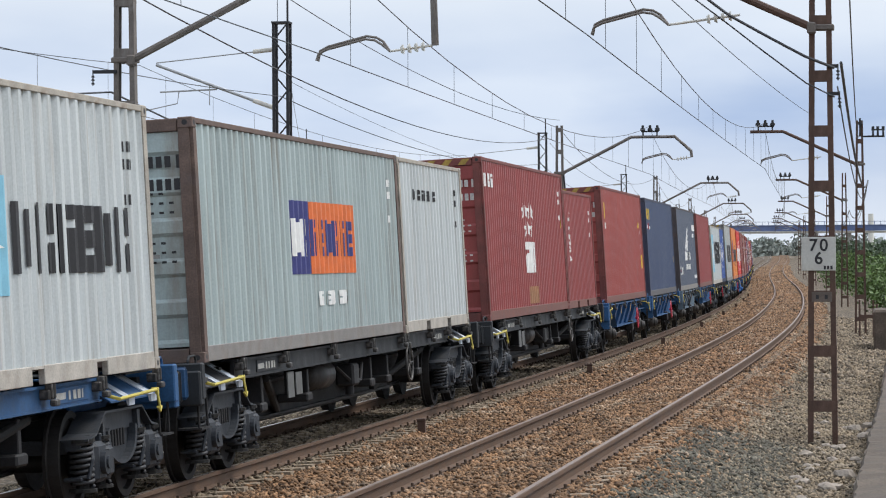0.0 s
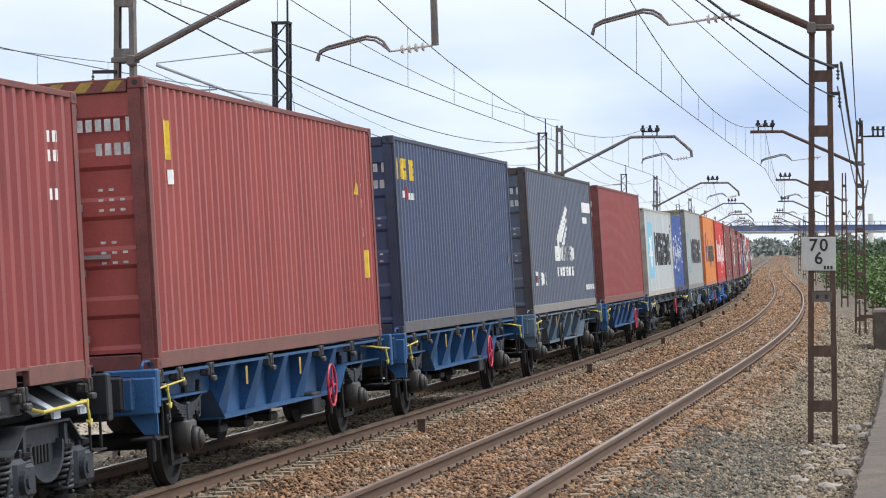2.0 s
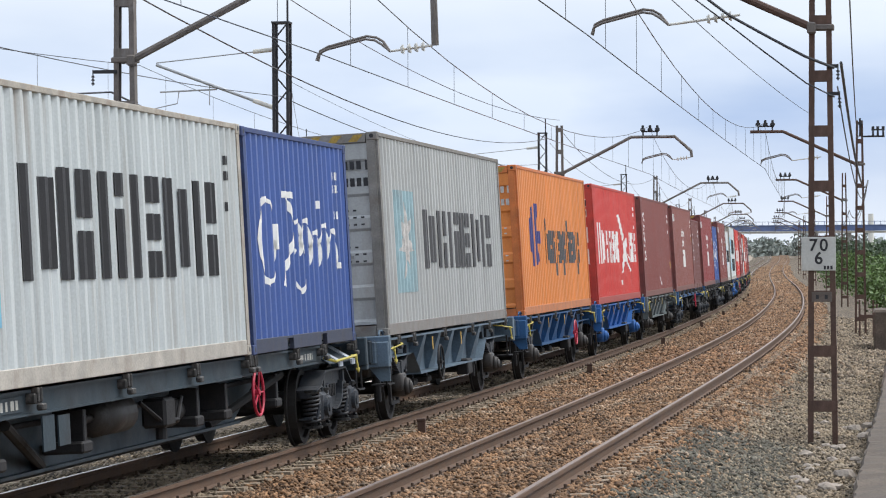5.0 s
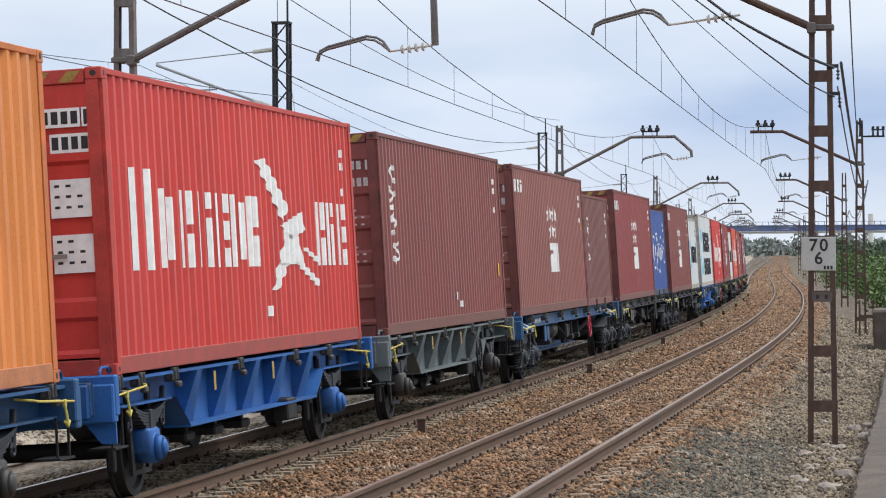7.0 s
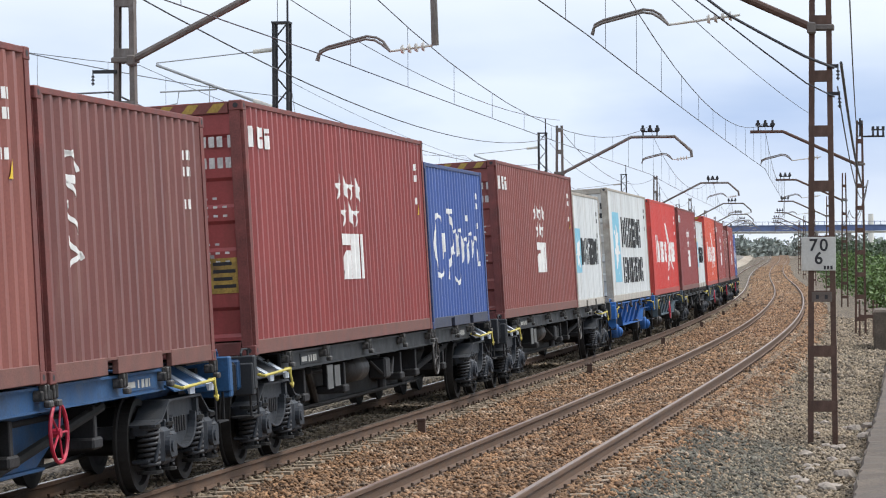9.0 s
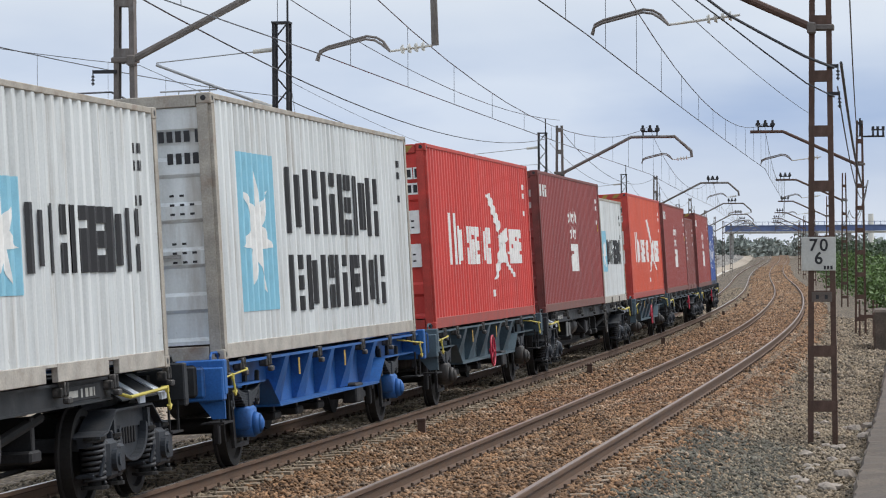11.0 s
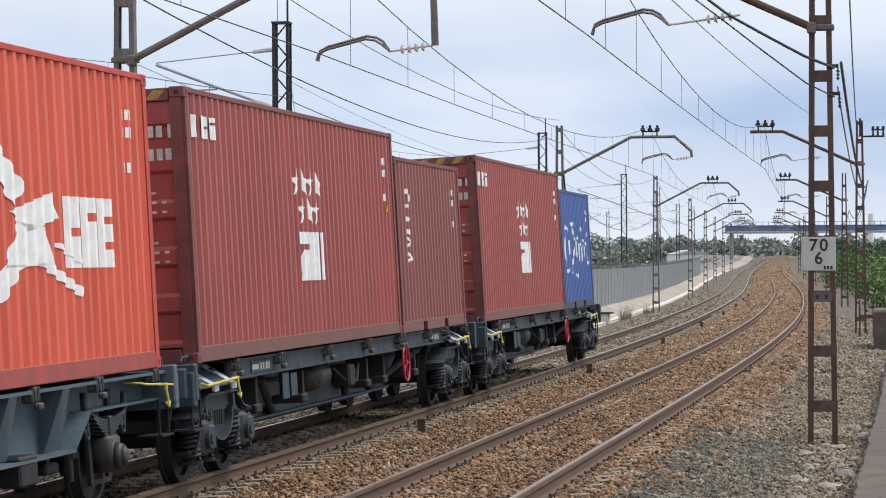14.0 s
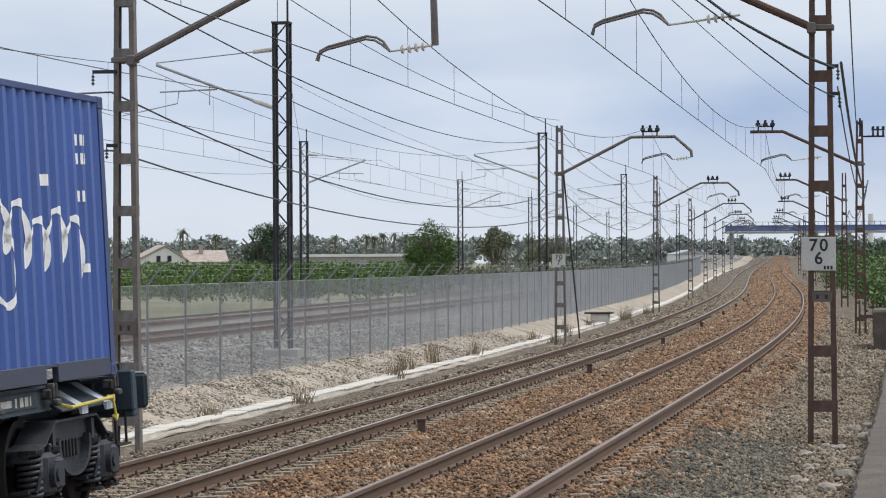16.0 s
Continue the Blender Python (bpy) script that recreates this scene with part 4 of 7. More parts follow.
def gear_meshes():
    half = [(0.09, 0.0), (0.09, 0.74), (0.13, 0.77), (0.38, 0.77), (0.40, 0.765), (WHEEL_R + 0.028, 0.765), (WHEEL_R + 0.028, 0.795), (WHEEL_R, 0.805), (WHEEL_R - 0.005, 0.905),
            (0.40, 0.905), (0.385, 0.86), (0.2, 0.83), (0.13, 0.87), (0.10, 0.90), (0.075, 0.95), (0.06, 1.12)]
    GEAR["wheelset"] = lathe([(-x, r) for r, x in half[::-1]] + [(x, r) for r, x in half[1:]], 30).mesh("wheelset", M["wheel"])
    # bogie side frame, outline along y and up z
    sf = Build()
    beam = [(-1.28, 0.66), (-0.98, 0.70), (-0.66, 0.88), (0.66, 0.88), (0.98, 0.70), (1.28, 0.66), (1.28, 0.58), (0.9, 0.58), (0.6, 0.70), (-0.6, 0.70), (-0.9, 0.58), (-1.28, 0.58)]
    sf.prism(beam, "x", -0.07, 0.07)
    for (a, za), (b, zb) in zip(beam[:5], beam[1:6]):          # top flange
        sf.prism([(a, za), (b, zb), (b, zb + 0.022), (a, za + 0.022)], "x", -0.14, 0.15)
    for y in (-0.62, 0.62):
        sf.prism([(y - 0.025, 0.46), (y + 0.025, 0.46), (y + 0.05, 0.86), (y - 0.05, 0.86)], "x", -0.1, 0.12)
    GEAR["side_frame"] = sf.mesh("side_frame", M["bogie"])
    # hanging belly of the frame: a rounded plate with a proud rim and upright ribs
    arc = [(0.52 * math.cos(a), 0.71 - 0.33 * math.sin(a) ** 0.8) for a in [math.pi * i / 14 for i in range(15)]]
    rim = Build().prism(arc, "x", -0.02, 0.02)
    for (a, za), (b, zb) in zip(arc, arc[1:]):
        rim.prism([(a, za), (b, zb), (b * 0.88, zb + 0.028), (a * 0.88, za + 0.028)], "x", -0.02, 0.10)
    GEAR["belly"] = rim.mesh("belly_plate", M["bogie"])
    GEAR["rib"] = Build().box(0.02, 0.055, -0.022, 0.022, 0.55, 0.71, 0.006).mesh("rib", M["grime"])
    ab = Build()
    ab.box(-0.13, 0.17, -0.16, 0.17, -0.2, 0.17, 0.04).cyl((0.17, 0, -0.02), (0.22, 0, -0.02), 0.11, 14).cyl((0.22, 0, -0.02), (0.24, 0, -0.02), 0.06, 10).box(0.1, 0.2, 0.1, 0.3, -0.16, 0.12, 0.03)
    ab.box(-0.1, 0.08, -0.40, 0.40, -0.17, -0.13, 0.01)
    ab.box(0.06, 0.12, -0.2, -0.14, -0.14, 0.24, 0.01).box(0.06, 0.12, 0.14, 0.2, -0.14, 0.24, 0.01).tube([(0.12, -0.17, 0.2), (0.16, -0.3, 0.02), (0.13, -0.36, -0.15)], 0.02, 6)
    GEAR["axle_box"] = ab.mesh("axle_box", M["bogie"])
    sp, turns = Build(), 8
    coil = [(0.098 * math.cos(a), 0.098 * math.sin(a), 0.40 * a / (2 * math.pi * turns)) for a in [2 * math.pi * i / 12 for i in range(12 * turns + 1)]]
    sp.tube(coil, 0.019, 6)
    GEAR["spring"] = sp.mesh("spring", M["spring"], True)
    GEAR["spring_core"] = Build().cyl((0, 0, -0.03), (0, 0, 0.42), 0.062, 10).cyl((0, 0, -0.05), (0, 0, -0.02), 0.13, 12).cyl((0, 0, 0.4), (0, 0, 0.43), 0.13, 12).mesh("spring_seat", M["soot"])
    br = Build().box(-0.04, 0.03, -0.05, 0.05, -0.24, 0.2, 0.015).box(-0.03, 0.05, -0.02, 0.16, -0.03, 0.03, 0.01)
    GEAR["brake_shoe"] = br.mesh("brake_hanger", M["grime"])
    # big drum-shaped axle box with leaf springs, for two-axle wagons
    big = Build().cyl((-0.12, 0, 0), (0.13, 0, 0), 0.15, 18).cyl((0.13, 0, 0), (0.2, 0, 0), 0.14, 18, 0.11).cyl((0.2, 0, 0), (0.235, 0, 0), 0.11, 18, 0.05).box(-0.1, 0.12, -0.2, 0.2, -0.06, 0.2, 0.03)
    GEAR["drum"] = big.mesh("axle_box", M["drum"], True)
    leaf = Build()
    for k in range(6):
        hw, z = 0.62 - k * 0.085, 0.20 + 0.026 * (5 - k)
        pts = [(y, z + 0.06 * (y / 0.62) ** 2 * 1.6) for y in [-hw + 2 * hw * i / 8 for i in range(9)]]
        leaf.prism(pts + [(y, zz + 0.022) for y, zz in pts[::-1]], "x", -0.06, 0.06)
    leaf.box(-0.075, 0.075, -0.06, 0.06, 0.18, 0.38, 0.01)
    GEAR["shackle"] = Build().box(-0.025, 0.025, -0.03, 0.03, 0.0, 0.34, 0.01).ring((0, 0, 0.0), "x", 0.05, 0.018, 10, 5).ring((0, 0, 0.17), "x", 0.05, 0.018, 10, 5).mesh("shackle", M["bogie"])
    GEAR["leaf"] = leaf.mesh("leaf_spring", M["bogie"])
    wg = Build()
    for y in (-0.3, 0.3):
        wg.prism([(y - 0.05, -0.22), (y + 0.05, -0.22), (y + 0.1 * (1 if y > 0 else -1) + 0.05, 0.62), (y + 0.1 * (1 if y > 0 else -1) - 0.05, 0.62)], "x", -0.02, 0.02)
    wg.box(-0.02, 0.02, -0.34, 0.34, -0.25, -0.2)
    GEAR["w_guard"] = wg.mesh("axle_guard", M["grime"])
    hw = Build().ring((0, 0, 0), "x", 0.26, 0.018, 22, 6).cyl((-0.06, 0, 0), (0.02, 0, 0), 0.04, 10)
    for i in range(5):
        a = 2 * math.pi * i / 5
        hw.cyl((0, 0, 0), (0, 0.26 * math.cos(a), 0.26 * math.sin(a)), 0.011, 6)
    GEAR["handwheel"] = hw
    bf = Build().cyl((0, 0, 0), (0, 0.36, 0), 0.09, 14).cyl((0, -0.02, 0), (0, 0.02, 0), 0.14, 14).box(-0.28, 0.28, 0.55, 0.6, -0.17, 0.17, 0.03).cyl((0, 0.3, 0), (0, 0.57, 0), 0.07, 12)
    GEAR["buffer"] = bf
    lk = Build().box(-0.03, 0.07, -0.1, 0.1, -0.11, -0.02, 0.012).box(0.02, 0.09, -0.06, -0.025, -0.1, 0.03, 0.01).box(0.02, 0.09, 0.025, 0.06, -0.1, 0.03, 0.01).box(0.05, 0.11, -0.03, 0.1, -0.17, -0.11, 0.012)
    GEAR["lock"] = lk.mesh("container_lock", M["lock"])
    hr = Build().tube([(0.0, -0.1, 0.03), (0.17, -0.06, 0.01), (0.19, 0.0, 0.0), (0.19, 1.12, -0.05), (0.16, 1.2, -0.05)], 0.011, 8)
    GEAR["handrail"] = hr.mesh("handrail", M["rail_yellow"])
    dl = Build().tube([(0, 0, 0.0), (0.02, 0, -0.12), (0.025, 0.0, -0.2)], 0.013, 8).tube([(0.02, -0.07, -0.17), (0.025, 0.0, -0.215), (0.02, 0.07, -0.17)], 0.013, 8).box(-0.01, 0.02, -0.025, 0.025, -0.05, 0.02, 0.006)
    GEAR["lever"] = dl.mesh("release_lever", M["rail_yellow"])
    hose = Build().tube([(0, 0, 0), (0, 0.25, -0.12), (0, 0.45, -0.34), (0, 0.5, -0.36)], 0.025, 6).tube([(0.5, 0, 0), (0.5, 0.22, -0.15), (0.5, 0.42, -0.3), (0.5, 0.52, -0.3)], 0.025, 6)
    GEAR["hose"] = hose.mesh("brake_hose", M["black"])
    hk = Build().box(-0.06, 0.06, 0, 0.35, -0.05, 0.06, 0.015).tube([(0, 0.3, 0.0), (0, 0.5, -0.15), (0, 0.62, -0.12)], 0.04, 8)
    GEAR["hook"] = hk.mesh("coupling", M["grime"])


M["spring"] = mat("spring_steel", (0.05, 0.052, 0.056), 0.55, 0.3, 0.25, 8, 60, 0.1)
M["drum"] = mat("axle_drum", (0.045, 0.042, 0.04), 0.55, 0.2, 0.3, 6, 60, 0.15)
M["lock"] = mat("lock_grey", (0.06, 0.058, 0.056), 0.6, 0.3, 0.35, 9, 60, 0.2, tint=(0.36, 0.34, 0.32), tint_amount=0.8)
M["rail_yellow"] = mat("handrail_yellow", (0.50, 0.42, 0.08), 0.55, 0, 0.2, 9, 60, 0.1, tint=(0.2, 0.17, 0.1), tint_amount=0.4)
gear_meshes()


def wheelset(parent, y):
    w = part("wheelset", GEAR["wheelset"], None, parent, "grimy steel axle and wheels")
    w.matrix_parent_inverse = Matrix.Translation((0, y, WHEEL_R))
    WHEELSETS.append(w)
    return w


def ends(e, half, body, deck, rails=True):
    """Headstocks, buffers, couplings, handrails at both ends."""
    for sg in (-1, 1):
        hs = Build().box(-1.28, 1.28, -0.08, 0.08, deck - 0.42, deck - 0.06, 0.015).box(0.75, 1.29, -0.12, 0.02, deck - 0.36, deck + 0.02, 0.015).box(-1.29, -0.75, -0.12, 0.02, deck - 0.36, deck + 0.02, 0.015)
        flip = Matrix.Diagonal((1, sg, 1, 1))
        at = pose(0, sg * (half - 0.62), 0)
        part("headstock", hs, body, e, at=at @ flip)
        for x in (-0.95, 0.95):
            if ("buf", body.name) not in GEAR:
                GEAR[("buf", body.name)] = GEAR["buffer"].mesh("buffer", body)
            part("buffer", GEAR[("buf", body.name)], None, e, at=at @ pose(x, sg * 0.08, deck - 0.2) @ flip)
        part("coupling", GEAR["hook"], None, e, at=at @ pose(0, sg * 0.08, deck - 0.2) @ flip)
        part("brake_hose", GEAR["hose"], None, e, at=at @ pose(-0.25, sg * 0.05, deck - 0.4) @ flip)
        if rails:
            part("handrail", GEAR["handrail"], None, e, "yellow grab rail", at=at @ pose(1.08, sg * -1.15, deck - 0.13) @ flip)
            part("release_lever", GEAR["lever"], None, e, "yellow coupling lever", at=at @ pose(1.27, sg * -0.42, deck - 0.165) @ flip)
            if sg < 0:
                leg = Build().prism([(0.98, deck - 0.42), (1.27, deck - 0.42), (1.27, 0.62), (1.13, 0.62)], "y", -0.04, 0.0)
                part("corner_leg", leg, body, e, "tapered end plate below the headstock", at=at @ flip)
        for x in (-1.14, 1.14):
            part("end_hoop", Build().tube([(x, -0.34, deck - 0.08), (x, -0.34, deck + 0.05), (x, -0.29, deck + 0.09), (x, -0.06, deck + 0.09), (x, -0.01, deck + 0.05), (x, -0.01, deck - 0.08)], 0.014, 6), body, e, "bent grab hoop", at=at @ flip)
        step = Build().tube([(1.2, 0, deck - 0.3), (1.2, 0, 0.58)], 0.014, 6).tube([(1.2, -0.36, deck - 0.3), (1.2, -0.36, 0.58)], 0.014, 6).box(0.98, 1.24, -0.4, 0.04, 0.56, 0.58)
        part("step", step, M["grime"], e, "dark steel footstep", at=at @ pose(0, sg * -0.1, 0) @ flip)


def bogie(e, y0, body):
    b = part("bogie", Build().box(-1.0, 1.0, -0.2, 0.2, 0.62, 0.84, 0.02).box(-0.95, 0.95, -1.22, -1.12, 0.55, 0.68).box(-0.95, 0.95, 1.12, 1.22, 0.55, 0.68).box(-0.08, 0.08, -1.15, 1.15, 0.6, 0.66), M["bogie"], e, "grimy cast steel bogie", at=pose(0, y0, 0))
    for x in (-1.02, 1.02):
        sg = 1 if x > 0 else -1
        face = Matrix.Diagonal((sg, 1, 1, 1))
        part("side_frame", GEAR["side_frame"], None, b, "cast steel bogie side frame", at=pose(x, 0, 0) @ face)
        bp = part("belly_plate", GEAR["belly"], None, b, "rounded belly plate with a worn rim", at=pose(x + sg * 0.03, 0, 0) @ face)
        for k in range(5):
            part("rib", GEAR["rib"], None, bp, at=pose(0, -0.2 + k * 0.1, 0))
        for y in (-0.9, 0.9):
            part("axle_box", GEAR["axle_box"], None, b, at=pose(x, y, WHEEL_R) @ face)
            for q in (-0.27, 0.27):
                c = part("spring", GEAR["spring"], None, b, "coil spring", at=pose(x + sg * 0.05, y + q, 0.25))
                part("spring_seat", GEAR["spring_core"], None, c)
            part("brake_hanger", GEAR["brake_shoe"], None, b, at=pose(x * 0.87, y * 0.38, 0.5, 0, 0, 0 if y > 0 else 180))
    for y in (-0.9, 0.9):
        wheelset(b, y)


DECK = 1.234
PITCH60, PITCH40 = 20.45, 14.1


def make_wagon60(tag, label):
    body = M[tag]
    e = empty("container_wagon", Matrix(), label, "wagon", "wagons of the train")
    half = PITCH60 / 2
    for x in (-1, 1):
        sill = Build().prism([(q, DECK + h) for q, h in ((0.95, -0.015), (1.14, -0.015), (1.14, -0.04), (1.1, -0.04), (1.1, -0.22), (1.12, -0.22), (1.12, -0.24), (0.95, -0.24), (0.95, -0.22), (1.06, -0.22), (1.06, -0.04), (0.95, -0.04))], "y", -7.4, 7.4)
        part("side_sill", sill, body, e, at=Matrix.Diagonal((x, 1, 1, 1)))
        belly = Build().prism([(-6.0, DECK - 0.3), (-4.6, 0.44), (4.6, 0.44), (6.0, DECK - 0.3)], "x", 0.56, 0.59).box(0.48, 0.67, -4.6, 4.6, 0.41, 0.44)
        part("belly_beam", belly, M["soot"] if tag == "wagon_black" else body, e, at=Matrix.Diagonal((x, 1, 1, 1)))
        for q in (-1, 1):
            part("brace", Build().cyl((1.0, q * 5.4, DECK - 0.3), (0.62, q * 3.2, 0.46), 0.05, 8), M["soot"], e, at=Matrix.Diagonal((x, 1, 1, 1)))
    deck = Build().box(-0.4, 0.4, -9.3, 9.3, DECK - 0.28, DECK - 0.1)
    part("centre_sill", deck, M["soot"], e)
    cm = Build().box(-1.02, 1.02, -0.06, 0.06, DECK - 0.26, DECK - 0.08).mesh("cross_member", M["soot"])
    for y in [-9.1 + i * 1.4 for i in range(14)]:
        part("cross_member", cm, None, e, at=pose(0, y, 0))
    for sg in (-1, 1):
        pl = Build().box(-1.1, 1.1, -0.55, 0.5, -0.012, 0.0)
        part("end_platform", pl, M["wagon_black"], e, at=pose(0, sg * (half - 1.3), DECK - 0.02))
        y0 = 7.42 if sg > 0 else -9.12
        for x in (-1, 1):
            flap = Build().prism([(0.8, DECK - 0.0), (1.2, DECK - 0.25), (1.2, DECK - 0.265), (0.8, DECK - 0.015)], "y", y0, y0 + 1.7).box(0.77, 0.8, y0, y0 + 1.7, DECK - 0.34, DECK - 0.0)
            part("end_flap", flap, body, e, "sloping dark plate over the bogie", at=Matrix.Diagonal((x, 1, 1, 1)))
            for y in (y0 + 0.5, y0 + 1.32):
                bar = Build().prism([(0.83, DECK - 0.0), (1.22, DECK - 0.24), (1.24, DECK - 0.24), (1.24, DECK - 0.31), (1.22, DECK - 0.31), (1.205, DECK - 0.25), (0.83, DECK - 0.014)], "y", y, y + 0.2)
                part("strap", bar, M["strap"], e, "worn pale steel strap", at=Matrix.Diagonal((x, 1, 1, 1)))
            part("handrail", Build().tube([(1.12, y0 + 0.02, DECK - 0.18), (1.27, y0 + 0.06, DECK - 0.23), (1.27, y0 + 1.46, DECK - 0.2), (1.2, y0 + 1.5, DECK - 0.2)], 0.017, 8), M["rail_yellow"], e, "yellow grab rail", at=Matrix.Diagonal((x, 1, 1, 1)))
            part("release_lever", GEAR["lever"], None, e, "yellow coupling lever", at=Matrix.Diagonal((x, 1, 1, 1)) @ pose(1.27, y0 + 1.42, DECK - 0.2))
    for y in (-9.25, -7.25, -2.1, -5.0, 0.6, 3.05, 3.3, 9.25, 7.25, 5.6):
        for x in (-1, 1):
            part("container_lock", GEAR["lock"], None, e, "folding container lock", at=pose(x * 1.12, y, DECK - 0.03, 0, 0, 0 if x > 0 else 180))
    for sg in (-1, 1):
        bogie(e, sg * (half - 2.25), body)
    tank = Build().cyl((0.75, -1.9, 0.82), (0.75, -0.9, 0.82), 0.19, 16).cyl((0.75, -0.9, 0.82), (0.75, -0.82, 0.82), 0.19, 16, 0.1).cyl((0.75, -1.98, 0.82), (0.75, -1.9, 0.82), 0.1, 16, 0.19).cyl((0.75, -2.3, 0.82), (0.75, -1.98, 0.82), 0.04, 8)
    part("air_tank", tank, M["drum"], e, "brake air tank", True)
    valve = Build().box(0.8, 1.06, -0.3, 0.1, 0.62, 0.92, 0.03).tube([(0.9, -0.7, 0.9), (1.0, -0.3, 0.7), (1.05, 0.2, 0.68), (1.02, 0.5, 0.9)], 0.022, 6).cyl((0.95, -0.1, 0.5), (0.95, -0.1, 0.62), 0.06, 10)
    for y in (1.3, 2.6, -3.0, -5.6, 5.2):
        part("rigging_bracket", Build().box(0.7, 1.0, y - 0.05, y + 0.05, 0.6, DECK - 0.28, 0.01).box(0.62, 1.02, y - 0.16, y + 0.16, 0.55, 0.66, 0.02), M["grime"], e)
    part("brake_cylinder", Build().cyl((0.72, 0.9, 0.72), (0.72, 1.6, 0.72), 0.15, 16).cyl((0.72, 1.6, 0.72), (0.72, 2.2, 0.7), 0.03, 8), M["drum"], e, "brake cylinder", True)
    part("pull_rod", Build().tube([(0.35, -7.0, 0.4), (0.4, -3, 0.36), (0.4, 3, 0.36), (0.35, 7.0, 0.4)], 0.025, 6), M["grime"], e)
    part("brake_valve", valve, M["grime"], e)
    for y in (-6.3, 5.9):
        board = part("sign_board", Build().box(1.1, 1.112, y, y + 1.1, DECK - 0.2, DECK - 0.06, 0.004), body, e, "painted board with small worn writing")
        rnd = random.Random(int(y * 10))
        part("writing", Build().box(1.112, 1.116, y + 0.05, y + 0.35, 1.07, 1.13), M["plate"], board)
        for k in range(4):
            part("writing", Build().box(1.112, 1.116, y + 0.45 + k * 0.14, y + 0.45 + k * 0.14 + rnd.uniform(0.04, 0.1), 1.06, 1.14), M["plate"], board)
    part("data_plate", Build().box(1.08, 1.095, -4.15, -3.8, 0.68, 0.95).box(1.08, 1.095, -4.62, -4.27, 0.66, 0.97), M["board"] if tag == "wagon_black" else body, e, "dull data plates with small writing")
    hw = GEAR["handwheel"].mesh("handwheel", M["wheel_red"] if tag != "wagon_black" else M["lock"])
    part("handwheel", hw, None, e, "spoked brake handwheel", at=pose(1.18, 3.4, 0.8))
    part("brake_pipe", Build().tube([(0.6, -9.0, 0.9), (0.6, -4, 0.86), (0.62, 0, 0.84), (0.6, 9.0, 0.9)], 0.03, 8).tube([(-0.2, -6, 0.5), (-0.2, 6, 0.5)], 0.03, 8), M["grime"], e)
    ends(e, half, body, DECK, False)
    return e


